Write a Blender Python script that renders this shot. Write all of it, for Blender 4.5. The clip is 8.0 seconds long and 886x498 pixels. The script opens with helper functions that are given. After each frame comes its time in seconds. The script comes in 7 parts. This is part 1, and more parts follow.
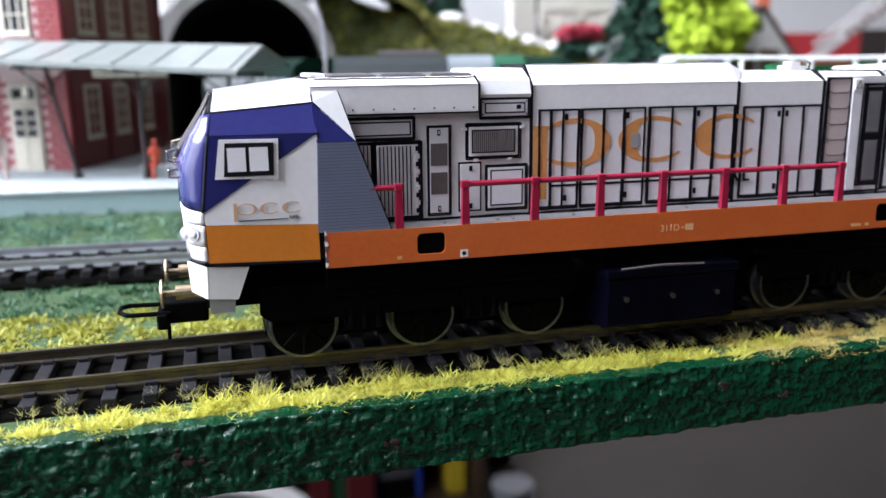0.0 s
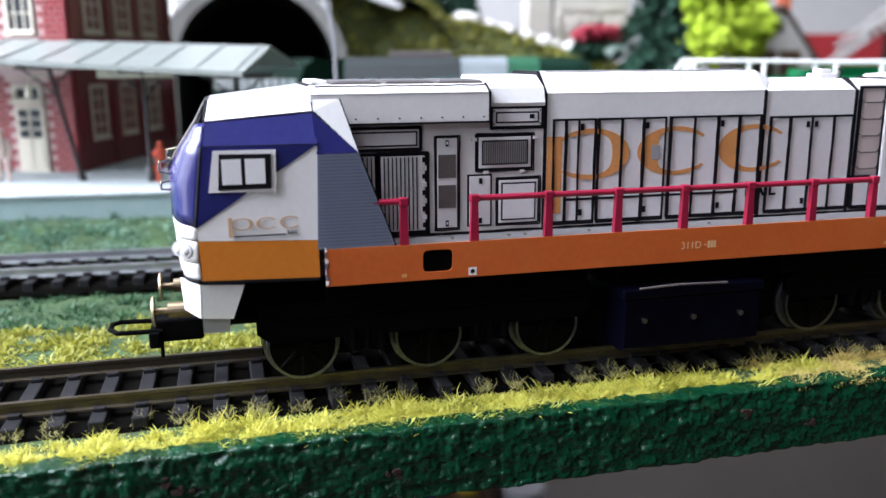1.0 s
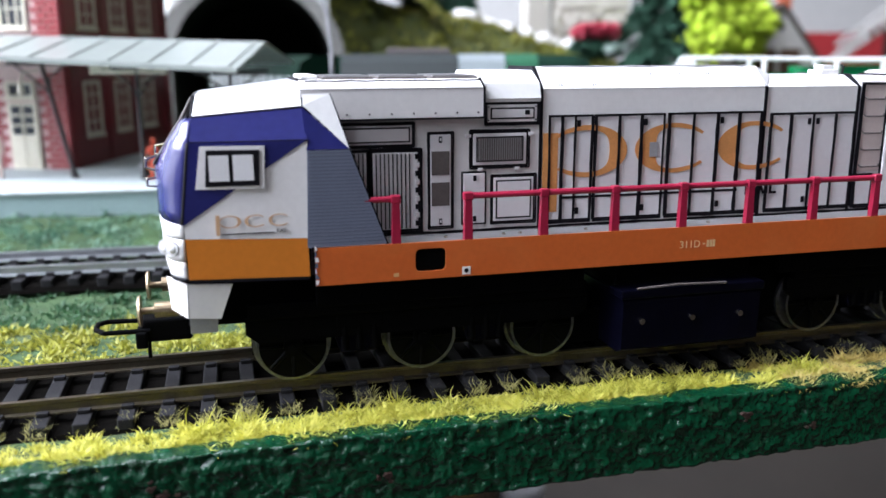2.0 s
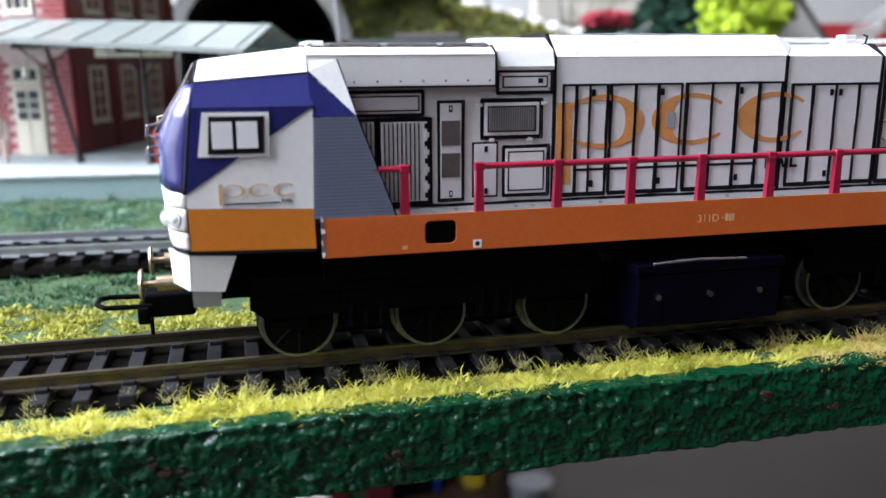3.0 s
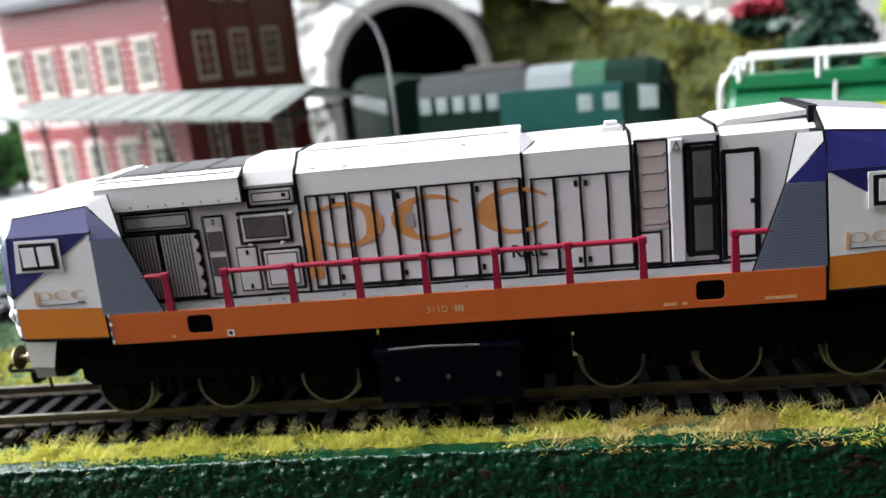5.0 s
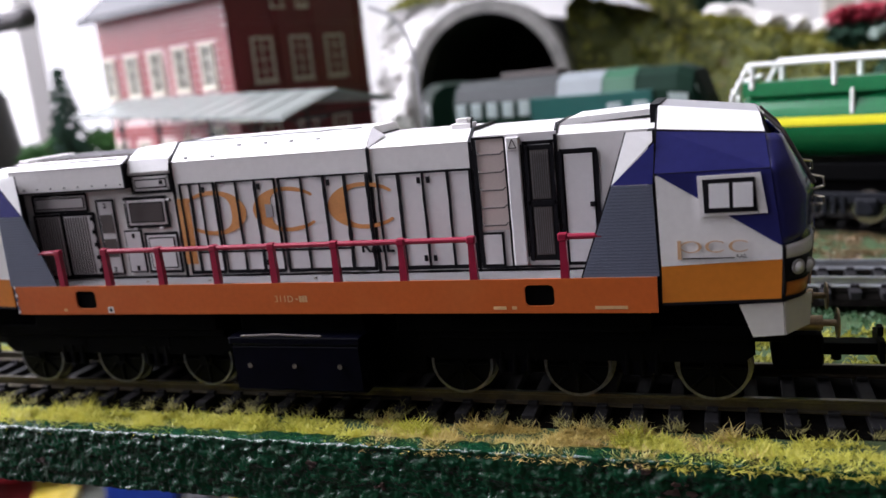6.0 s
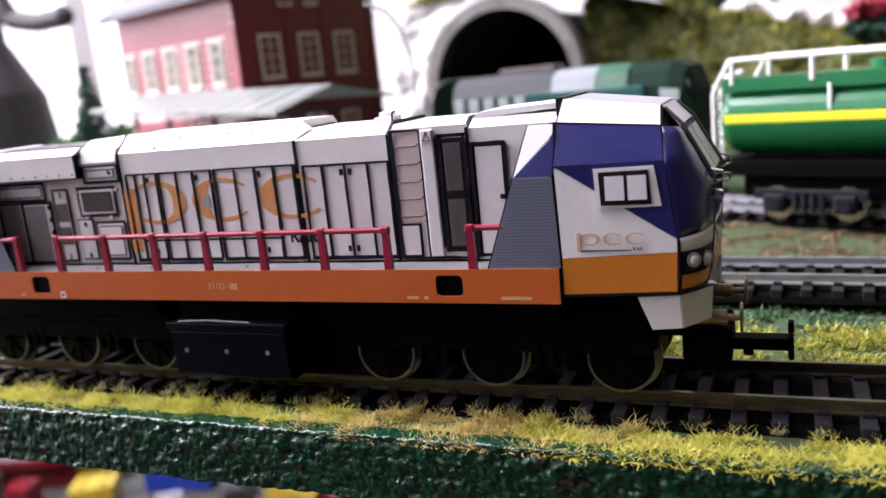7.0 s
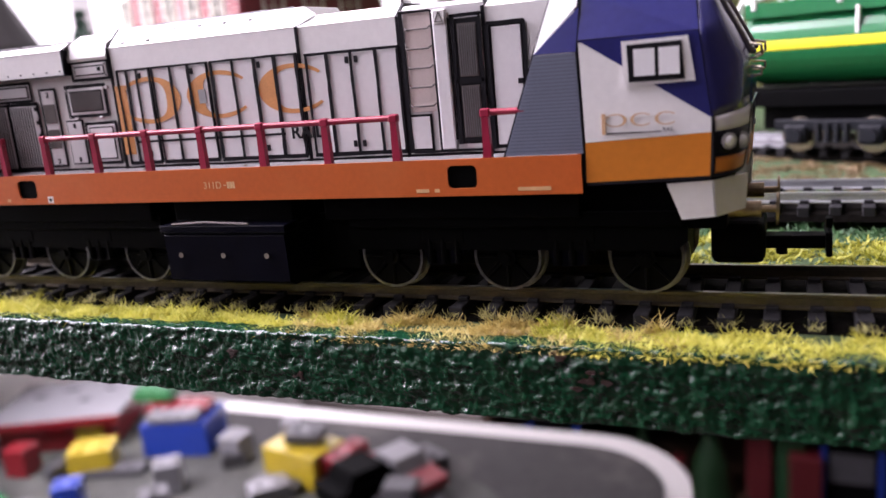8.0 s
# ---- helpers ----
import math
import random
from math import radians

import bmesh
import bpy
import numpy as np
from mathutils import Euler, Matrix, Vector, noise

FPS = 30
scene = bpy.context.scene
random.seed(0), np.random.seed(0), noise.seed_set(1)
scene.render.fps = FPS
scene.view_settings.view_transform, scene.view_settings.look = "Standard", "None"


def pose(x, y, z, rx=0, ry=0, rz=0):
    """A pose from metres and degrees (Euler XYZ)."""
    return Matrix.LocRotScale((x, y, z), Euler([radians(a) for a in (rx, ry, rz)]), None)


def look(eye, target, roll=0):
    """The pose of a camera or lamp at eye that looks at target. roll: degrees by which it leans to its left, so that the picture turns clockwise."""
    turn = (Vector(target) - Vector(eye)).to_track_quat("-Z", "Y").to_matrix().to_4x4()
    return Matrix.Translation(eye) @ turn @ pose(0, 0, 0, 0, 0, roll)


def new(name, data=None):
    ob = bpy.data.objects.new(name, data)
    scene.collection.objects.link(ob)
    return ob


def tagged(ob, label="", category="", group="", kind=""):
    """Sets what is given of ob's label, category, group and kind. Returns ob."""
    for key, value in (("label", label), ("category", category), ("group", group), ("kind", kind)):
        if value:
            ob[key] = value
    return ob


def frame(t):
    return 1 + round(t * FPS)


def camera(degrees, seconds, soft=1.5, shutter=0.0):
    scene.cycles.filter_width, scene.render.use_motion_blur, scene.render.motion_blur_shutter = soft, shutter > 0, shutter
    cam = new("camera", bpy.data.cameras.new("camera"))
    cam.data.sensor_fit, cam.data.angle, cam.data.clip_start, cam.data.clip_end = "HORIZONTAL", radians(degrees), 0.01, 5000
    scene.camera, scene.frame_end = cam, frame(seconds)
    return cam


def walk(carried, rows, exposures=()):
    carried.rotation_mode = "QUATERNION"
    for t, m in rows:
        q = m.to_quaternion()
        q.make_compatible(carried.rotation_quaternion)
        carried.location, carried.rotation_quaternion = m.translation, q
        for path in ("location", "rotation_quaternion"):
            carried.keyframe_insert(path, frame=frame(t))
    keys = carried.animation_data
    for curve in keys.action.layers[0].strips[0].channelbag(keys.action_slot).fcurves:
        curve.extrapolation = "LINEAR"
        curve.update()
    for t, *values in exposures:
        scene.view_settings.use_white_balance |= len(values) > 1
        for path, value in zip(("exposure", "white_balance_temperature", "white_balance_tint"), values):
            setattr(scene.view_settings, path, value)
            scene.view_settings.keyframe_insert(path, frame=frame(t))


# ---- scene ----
cam = camera(56.07, 8.0)
PATH = [
    (0, (-0.08715, -0.16086, 0.05985), (0.42928, 1.72010, -0.38206), -0.57),
    (0.5, (-0.08456, -0.15756, 0.06181), (0.40338, 1.73073, -0.38120), -0.48),
    (1, (-0.08369, -0.15252, 0.06131), (0.40054, 1.73589, -0.38527), -0.26),
    (2.5, (-0.08136, -0.14903, 0.05932), (0.40206, 1.73849, -0.39191), -0.09),
    (3, (-0.08133, -0.14652, 0.05566), (0.38351, 1.74440, -0.40080), -0.26),
    (3.5, (-0.08199, -0.13960, 0.05462), (0.37181, 1.75279, -0.40681), -1.18),
    (3.7, (-0.08131, -0.13573, 0.05875), (0.37538, 1.75631, -0.40127), -1.78),
    (4, (-0.06844, -0.13780, 0.06775), (0.39880, 1.75451, -0.38041), -1.83),
    (4.2, (-0.05666, -0.14559, 0.07081), (0.41146, 1.74042, -0.40229), -1.98),
    (4.5, (-0.03210, -0.16087, 0.07603), (0.27995, 1.74672, -0.43753), -2.99),
    (4.7, (-0.00932, -0.17061, 0.07914), (0.04821, 1.76288, -0.42910), -4.64),
    (5.8, (0.07479, -0.16202, 0.06867), (-0.55088, 1.68929, -0.35696), -6.10),
    (6, (0.08208, -0.15794, 0.06784), (-0.56697, 1.68812, -0.34542), -5.83),
    (6.5, (0.10020, -0.15351, 0.06593), (-0.60245, 1.67456, -0.33957), -5.75),
    (7, (0.10682, -0.15256, 0.06471), (-0.65903, 1.64974, -0.34173), -5.87),
    (7.3, (0.11317, -0.15303, 0.05843), (-0.69534, 1.63249, -0.33935), -5.66),
    (7.5, (0.11456, -0.15092, 0.05379), (-0.70339, 1.62712, -0.35796), -5.58),
    (7.7, (0.11392, -0.14702, 0.04815), (-0.72306, 1.62789, -0.33807), -5.50),
    (8, (0.10090, -0.14770, 0.04800), (-0.66400, 1.64100, -0.40800), -5.25),
]
EXPOSURES = [(0, -0.92, 5950, 18), (2.5, -0.92, 5950, 16), (3.6, -0.9, 6000, 16), (4.1, -1.1, 6200, 13), (4.5, -1.0, 6380, 11), (6.0, -1.3, 6300, 23), (6.5, -1.07, 6350, 26), (8.0, -0.56, 6500, 36)]
walk(cam, [(t, look(eye, target, roll)) for t, eye, target, roll in PATH], EXPOSURES)
# first value: added fill lamp in an unseen opening, for the near sides
LAMP_WATTS = (9.5, 190.0, 22.0)
cam.data.dof.use_dof = True
cam.data.dof.focus_distance = 0.152
cam.data.dof.aperture_fstop = 16.0


# ---- world and light ----
world = bpy.data.worlds.new("world")
scene.world = world
world.use_nodes = True
wn = world.node_tree.nodes
sky = wn.new("ShaderNodeTexSky")
sky.sky_type, sky.sun_disc, sky.sun_elevation, sky.sun_rotation = "NISHITA", False, radians(35), radians(250)
wn["Background"].inputs["Strength"].default_value = 0.1
world.node_tree.links.new(sky.outputs[0], wn["Background"].inputs["Color"])


def window_lamp(name, at, target, w, h, watts, color):
    lamp = bpy.data.lights.new(name, "AREA")
    lamp.shape, lamp.size, lamp.size_y, lamp.energy, lamp.color = "RECTANGLE", w, h, watts, color
    ob = new(name, lamp)
    ob.matrix_world = look(at, target)
    return ob


# ---- helpers: all shapes below are given in millimetres ----
MM = 0.001


def mat(name, color, rough=0.6, metal=0.0, var=0.12, scale=400.0, fine=2500.0, bump=0.15, dist=0.0001, dirt=None, dirt_amount=0.35, spec=0.5, coat=0.0):
    """Principled surface: colour varied at two sizes, optional dirt, fine relief."""
    m = bpy.data.materials.new(name)
    m.use_nodes = True
    n, l = m.node_tree.nodes, m.node_tree.links
    b = n["Principled BSDF"]
    b.inputs["Roughness"].default_value, b.inputs["Metallic"].default_value = rough, metal
    b.inputs["Specular IOR Level"].default_value = spec
    b.inputs["Coat Weight"].default_value = coat
    co = n.new("ShaderNodeTexCoord")
    n1, n2 = n.new("ShaderNodeTexNoise"), n.new("ShaderNodeTexNoise")
    n1.inputs["Scale"].default_value, n2.inputs["Scale"].default_value = scale, fine
    n1.inputs["Detail"].default_value, n2.inputs["Detail"].default_value = 5, 3
    for t in (n1, n2):
        l.new(co.outputs["Object"], t.inputs["Vector"])
    add = n.new("ShaderNodeMath")
    add.operation = "ADD"
    l.new(n1.outputs["Fac"], add.inputs[0])
    l.new(n2.outputs["Fac"], add.inputs[1])
    mr = n.new("ShaderNodeMapRange")
    mr.inputs["From Min"].default_value, mr.inputs["From Max"].default_value = 0.6, 1.4
    mr.inputs["To Min"].default_value, mr.inputs["To Max"].default_value = 1 - var, 1 + var
    l.new(add.outputs[0], mr.inputs["Value"])
    hsv = n.new("ShaderNodeHueSaturation")
    hsv.inputs["Color"].default_value = (*color, 1)
    l.new(mr.outputs[0], hsv.inputs["Value"])
    out = hsv.outputs[0]
    if dirt:
        n3 = n.new("ShaderNodeTexNoise")
        n3.inputs["Scale"].default_value, n3.inputs["Detail"].default_value = scale * 0.7, 8
        l.new(co.outputs["Object"], n3.inputs["Vector"])
        r = n.new("ShaderNodeMapRange")
        r.inputs["From Min"].default_value, r.inputs["From Max"].default_value = 0.52, 0.72
        r.inputs["To Max"].default_value = dirt_amount
        l.new(n3.outputs["Fac"], r.inputs["Value"])
        mix = n.new("ShaderNodeMix")
        mix.data_type = "RGBA"
        mix.inputs["B"].default_value = (*dirt, 1)
        l.new(r.outputs[0], mix.inputs["Factor"])
        l.new(out, mix.inputs["A"])
        out = mix.outputs["Result"]
    l.new(out, b.inputs["Base Color"])
    if bump:
        bp = n.new("ShaderNodeBump")
        bp.inputs["Strength"].default_value, bp.inputs["Distance"].default_value = bump, dist
        l.new(add.outputs[0], bp.inputs["Height"])
        l.new(bp.outputs[0], b.inputs["Normal"])
    return m


def mesh_of(name, bm, material):
    bmesh.ops.recalc_face_normals(bm, faces=bm.faces)
    bmesh.ops.scale(bm, vec=(MM, MM, MM), verts=bm.verts)
    me = bpy.data.meshes.new(name)
    bm.to_mesh(me)
    bm.free()
    me.materials.append(material)
    return me


def part(name, bm, material, parent=None, label="", kind=""):
    ob = new(name, mesh_of(name, bm, material))
    ob.parent = parent
    return tagged(ob, label, kind=kind)


def thing(name, label, category, group="", at=(0, 0, 0), turn=0.0, parent=None):
    ob = new(name)
    ob.empty_display_size = 0.01
    ob.matrix_basis = pose(at[0] * MM, at[1] * MM, at[2] * MM, 0, 0, turn)
    return tagged(ob, label, category, group)


def solid(name, bm, material, label, category, group="", kind=""):
    """A thing of one mesh."""
    return tagged(new(name, mesh_of(name, bm, material)), label, category, group, kind)


def box(bm, x0, x1, y0, y1, z0, z1, bevel=0.0, m=None):
    r = bmesh.ops.create_cube(bm, size=1, matrix=Matrix.Translation(((x0 + x1) / 2, (y0 + y1) / 2, (z0 + z1) / 2)) @ Matrix.Diagonal((x1 - x0, y1 - y0, z1 - z0, 1)))
    vs = r["verts"]
    if bevel:
        es = list({e for v in vs for e in v.link_edges})
        g = bmesh.ops.bevel(bm, geom=es, offset=bevel, segments=2, affect="EDGES", profile=0.5)
        vs = list({v for f in g["faces"] for v in f.verts} | {v for v in vs if v.is_valid})
    if m is not None:
        bmesh.ops.transform(bm, matrix=m, verts=vs)
    return vs


def cyl(bm, p0, p1, r, r2=None, n=12):
    p0, p1 = Vector(p0), Vector(p1)
    d = p1 - p0
    m = Matrix.Translation((p0 + p1) / 2) @ d.to_track_quat("Z", "Y").to_matrix().to_4x4()
    return bmesh.ops.create_cone(bm, cap_ends=True, segments=n, radius1=r, radius2=r if r2 is None else r2, depth=d.length, matrix=m)["verts"]


def tube(bm, pts, r, n=8):
    for a, b in zip(pts, pts[1:]):
        cyl(bm, a, b, r, n=n)
        bmesh.ops.create_icosphere(bm, subdivisions=1, radius=r * 1.02, matrix=Matrix.Translation(b))


def prism(bm, pts, axis, a, b):
    """A polygon drawn in the plane across axis ('x','y','z'), swept from a to b."""
    def put(p, v):
        return {"x": (v, p[0], p[1]), "y": (p[0], v, p[1]), "z": (p[0], p[1], v)}[axis]
    lo = [bm.verts.new(put(p, a)) for p in pts]
    hi = [bm.verts.new(put(p, b)) for p in pts]
    bm.faces.new(lo)
    bm.faces.new(hi[::-1])
    k = len(pts)
    for i in range(k):
        bm.faces.new((lo[i], hi[i], hi[(i + 1) % k], lo[(i + 1) % k]))
    return lo + hi


def sheet(bm, pts, t, out):
    """A flat plate through 3D points, t thick on the side of the direction out."""
    pts = [Vector(p) for p in pts]
    nrm = Vector((0, 0, 0))
    for i in range(len(pts)):
        nrm += pts[i].cross(pts[(i + 1) % len(pts)])
    nrm.normalize()
    if nrm.dot(Vector(out)) < 0:
        nrm = -nrm
    lo = [bm.verts.new(p - nrm * 0.05) for p in pts]
    hi = [bm.verts.new(p + nrm * t) for p in pts]
    bm.faces.new(lo)
    bm.faces.new(hi[::-1])
    k = len(pts)
    for i in range(k):
        bm.faces.new((lo[i], hi[i], hi[(i + 1) % k], lo[(i + 1) % k]))


def B():
    return bmesh.new()


def text_mesh(words, size, thick=0.05, bold=0.0):
    """Letters of the built-in font as a bmesh, in millimetres, lying in x and z, centred."""
    cu = bpy.data.curves.new("letters", "FONT")
    cu.body, cu.size, cu.extrude, cu.align_x, cu.align_y = words, size, thick, "CENTER", "CENTER"
    cu.offset = bold
    ob = bpy.data.objects.new("letters", cu)
    scene.collection.objects.link(ob)
    me = bpy.data.meshes.new_from_object(ob)
    bpy.data.objects.remove(ob)
    bm = bmesh.new()
    bm.from_mesh(me)
    bpy.data.meshes.remove(me)
    bmesh.ops.rotate(bm, cent=(0, 0, 0), matrix=Matrix.Rotation(radians(90), 3, "X"), verts=bm.verts)
    return bm


# ---- materials ----
PAPER = mat("white_card", (0.80, 0.78, 0.77), 0.42, var=0.05, scale=60, fine=900, bump=0.10, dist=0.0002, dirt=(0.55, 0.50, 0.45), dirt_amount=0.18)
PAPER_ROOF = mat("white_roof_card", (0.84, 0.83, 0.82), 0.32, var=0.04, scale=50, fine=700, bump=0.2, dist=0.0003)
GREY_CARD = mat("grey_door_card", (0.70, 0.68, 0.69), 0.45, var=0.05, scale=80, fine=900, bump=0.08, dirt=(0.5, 0.46, 0.42), dirt_amount=0.2)
INK = mat("black_ink", (0.007, 0.0065, 0.009), 0.55, var=0.3, scale=300, bump=0.1, spec=0.15)
INK_GREY = mat("dark_grey_ink", (0.10, 0.085, 0.08), 0.6, var=0.2, scale=500)
MID_GREY = mat("mid_grey_card", (0.30, 0.30, 0.31), 0.55, var=0.1, scale=300)
LINE_GREY = mat("grey_line_ink", (0.38, 0.37, 0.38), 0.6, var=0.1)
BLUE = mat("deep_blue_card", (0.019, 0.021, 0.125), 0.26, var=0.12, scale=90, fine=800, bump=0.08, coat=0.6)
SLATE = mat("slate_blue_card", (0.165, 0.185, 0.25), 0.45, var=0.08, scale=200)
SLATE_DARK = mat("slate_line_ink", (0.12, 0.135, 0.19), 0.5)
SILL_ORANGE = mat("burnt_orange_card", (0.54, 0.115, 0.022), 0.34, var=0.10, scale=70, fine=900, bump=0.15, dist=0.0002, dirt=(0.58, 0.17, 0.05), dirt_amount=0.5)
ORANGE = mat("orange_card", (0.60, 0.19, 0.02), 0.34, var=0.08, scale=70, fine=900, bump=0.12, dist=0.00015, dirt=(0.45, 0.14, 0.03), dirt_amount=0.5)
LOGO = mat("logo_orange_ink", (0.60, 0.265, 0.085), 0.5, var=0.15, scale=300)
DECK = mat("grey_deck_card", (0.19, 0.185, 0.19), 0.7, var=0.18, scale=250, dirt=(0.18, 0.16, 0.14), dirt_amount=0.4)
RED = mat("crimson_paint", (0.30, 0.013, 0.042), 0.32, var=0.12, scale=300, bump=0.1)
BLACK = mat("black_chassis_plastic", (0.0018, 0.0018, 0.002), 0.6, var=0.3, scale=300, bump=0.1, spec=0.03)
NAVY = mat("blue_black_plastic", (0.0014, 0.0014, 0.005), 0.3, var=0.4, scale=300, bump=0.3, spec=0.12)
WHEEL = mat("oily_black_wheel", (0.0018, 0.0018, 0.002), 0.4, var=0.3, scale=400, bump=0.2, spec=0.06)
TYRE = mat("bright_tyre_steel", (0.19, 0.19, 0.205), 0.34, metal=0.85, var=0.3, scale=900, dirt=(0.05, 0.045, 0.04), dirt_amount=0.55)
STEEL = mat("bright_wheel_steel", (0.62, 0.57, 0.48), 0.25, metal=1.0, var=0.15, scale=600)
BRASS = mat("tarnished_brass", (0.36, 0.28, 0.18), 0.42, metal=0.9, var=0.25, scale=600)
RAIL_STEEL = mat("brown_rail_metal", (0.10, 0.085, 0.06), 0.3, metal=0.7, var=0.25, scale=250, fine=1500, dirt=(0.10, 0.07, 0.045), dirt_amount=0.6)
SLEEPER = mat("grey_sleeper_plastic", (0.021, 0.0205, 0.022), 0.6, var=0.3, scale=250, fine=1500, bump=0.25, dirt=(0.045, 0.042, 0.04), dirt_amount=0.4, spec=0.05)
# roadbed base darkened to hold the shadow between the sleepers
BALLAST = mat("shaded_roadbed", (0.004, 0.0035, 0.003), 0.95, var=0.4, scale=250, fine=900, bump=0.5, dist=0.0004, spec=0.02)
GLASS_WHITE = mat("white_printed_pane", (0.80, 0.79, 0.80), 0.25, var=0.03, scale=60, bump=0.0)
LAMP_GLASS = mat("clear_headlight", (0.75, 0.75, 0.75), 0.12, var=0.05, bump=0.0, coat=0.6)

# ---- locomotive ----
loco = thing("locomotive", "white, blue and orange card-built model diesel locomotive standing on the track", "model locomotive", at=(0, 0, 5.5))
LZ = 5.5


def lp(name, bm, material, parent=None, label=""):
    """A part of the locomotive, drawn in world millimetres."""
    bmesh.ops.translate(bm, vec=(0, 0, -LZ), verts=bm.verts)
    return part(name, bm, material, parent or loco, label)


SY, HY = -17.8, -10.6

# frame: deck, sills, black chassis
bm = B()
box(bm, -70, 70.5, -17.3, 17.3, 28.6, 30.3)
lp("deck", bm, DECK, label="grey walkway deck")
for s, nm in ((-1, "sill"), (1, "sill")):
    bm = B()
    y0, y1 = sorted((s * 17.35, s * 17.85))
    # long strip with two oblong openings
    xs = [-69.3, -52.7, -47.4, 47.4, 52.7, 70.5]
    lo = [bm.verts.new((x, y0, z)) for x, z in ((xs[0], 24.2), (xs[5], 24.2), (xs[5], 30.5), (xs[0], 30.5))]
    edges_ = [bm.edges.new((lo[i], lo[(i + 1) % 4])) for i in range(4)]
    for cx in (-50.05, 50.05):
        ring = []
        for qx, qz, a_ in ((1, 1, 0), (-1, 1, 90), (-1, -1, 180), (1, -1, 270)):
            for k in range(4):
                a = radians(a_ + k * 30)
                ring.append(bm.verts.new((cx + qx * 1.75 + 0.9 * math.cos(a), y0, 27.45 + qz * 1.05 + 0.9 * math.sin(a))))
        edges_ += [bm.edges.new((ring[i], ring[(i + 1) % 16])) for i in range(16)]
    bmesh.ops.triangle_fill(bm, use_beauty=True, use_dissolve=False, edges=edges_)
    ext = bmesh.ops.extrude_face_region(bm, geom=list(bm.faces))
    bmesh.ops.translate(bm, vec=(0, y1 - y0, 0), verts=[v for v in ext["geom"] if isinstance(v, bmesh.types.BMVert)])
    sill = lp("sill", bm, SILL_ORANGE, label="burnt orange side sill with two oblong openings")
    for k in range(7):
        bm = B()
        z = 24.4 + k * 0.95
        prism(bm, [(-69.35, z), (-68.9 + 0.25 * math.sin(k * 2.1), z + 0.1), (-69.0 + 0.2 * math.cos(k * 1.7), z + 0.75), (-69.35, z + 0.8)], "y", *sorted((s * 17.8, s * 17.95)))
        lp("torn_edge", bm, SLATE_DARK if k % 2 else PAPER, sill)
    for cx in (-50, 50):
        bm = B()
        yy = sorted((s * 16.2, s * 17.4))
        box(bm, cx - 3.4, cx + 3.4, yy[0], yy[1], 25.0, 29.6)
        lp("step_opening", bm, BLACK, sill)
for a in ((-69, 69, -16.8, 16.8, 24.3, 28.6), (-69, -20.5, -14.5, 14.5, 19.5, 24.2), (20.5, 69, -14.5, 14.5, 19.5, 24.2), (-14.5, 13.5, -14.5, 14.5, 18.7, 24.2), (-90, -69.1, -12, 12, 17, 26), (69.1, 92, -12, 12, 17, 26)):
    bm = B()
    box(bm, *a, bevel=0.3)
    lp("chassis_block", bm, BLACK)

# number on the sill: class letters and an illegible running number
bm = text_mesh("311D", 1.9)
bmesh.ops.translate(bm, vec=(-1.5, SY - 0.06, 27.2), verts=bm.verts)
lp("number_lettering", bm, mat("pale_lettering", (0.66, 0.40, 0.20), 0.5), label="pale lettering")
bm = B()
for k in range(3):
    box(bm, 1.9 + k * 0.62, 2.4 + k * 0.62, SY - 0.1, SY, 26.6, 27.9)
box(bm, 1.1, 1.6, SY - 0.1, SY, 27.1, 27.35)
lp("number_bar", bm, bpy.data.materials["pale_lettering"])
bm = B()
box(bm, -44.6, -43.1, SY - 0.1, SY, 24.5, 25.9)
sq = lp("white_marker", bm, PAPER)
bm = B()
cyl(bm, (-43.85, SY - 0.14, 25.2), (-43.85, SY - 0.05, 25.2), 0.4)
lp("marker_dot", bm, INK, sq)
for x, w in ((-56, 0.9), (42.6, 2.4), (45.3, 0.9), (62.6, 5.6)):
    bm = B()
    box(bm, x - w / 2, x + w / 2, SY - 0.1, SY, 24.9, 25.5)
    lp("sill_marking", bm, bpy.data.materials["pale_lettering"])


def hood_profile(zc, yt, zt, y=10.6):
    return [(-y, 30.3), (-y, zc), (-yt, zt), (yt, zt), (y, zc), (y, 30.3)]


def hood(name, x0, x1, zc, yt, zt, label, m=PAPER):
    bm = B()
    prism(bm, hood_profile(zc, yt, zt), "x", x0, x1)
    return lp(name, bm, m, label=label)


cooler_hood = hood("hood", -70, -28.2, 53.5, 8.2, 55.4, "pale grey hood end with vents")
engine_hood = hood("hood", -28.2, 16.8, 55.0, 6.4, 58.8, "white engine hood with a raised roof")
rear_hood = hood("hood", 16.8, 37.4, 54.9, 6.4, 57.0, "white hood with four doors")
cab_hood = hood("hood", 37.4, 72.0, 55.0, 8.0, 56.6, "white hood end with ladder and grille")

# black seams between the hood sections
for x, zc, yt, zt in ((-28.2, 55.1, 6.5, 58.95), (16.9, 55.0, 6.5, 57.2), (37.5, 54.9, 7.5, 57.2), (53.4, 55.1, 8.0, 57.0)):
    bm = B()
    prism(bm, hood_profile(zc, yt, zt + 0.05, 10.85), "x", x - 0.28, x + 0.28)
    lp("seam", bm, INK, engine_hood)
for x, y, z in ((-54.6, -12.3, 56.85), (-6, -6.5, 58.9)):
    bm = B()
    tube(bm, [(x - 14.8 + 29.6 * k / 12 * (1.0 if x < -20 else 1.4) - (0 if x < -20 else 6), y + 0.1 * math.sin(k * 1.9), z + 0.05 * math.sin(k * 2.7)) for k in range(13)], 0.13, 6)
    lp("fold_line", bm, INK if x < -20 else LINE_GREY, cooler_hood if x < -20 else engine_hood)
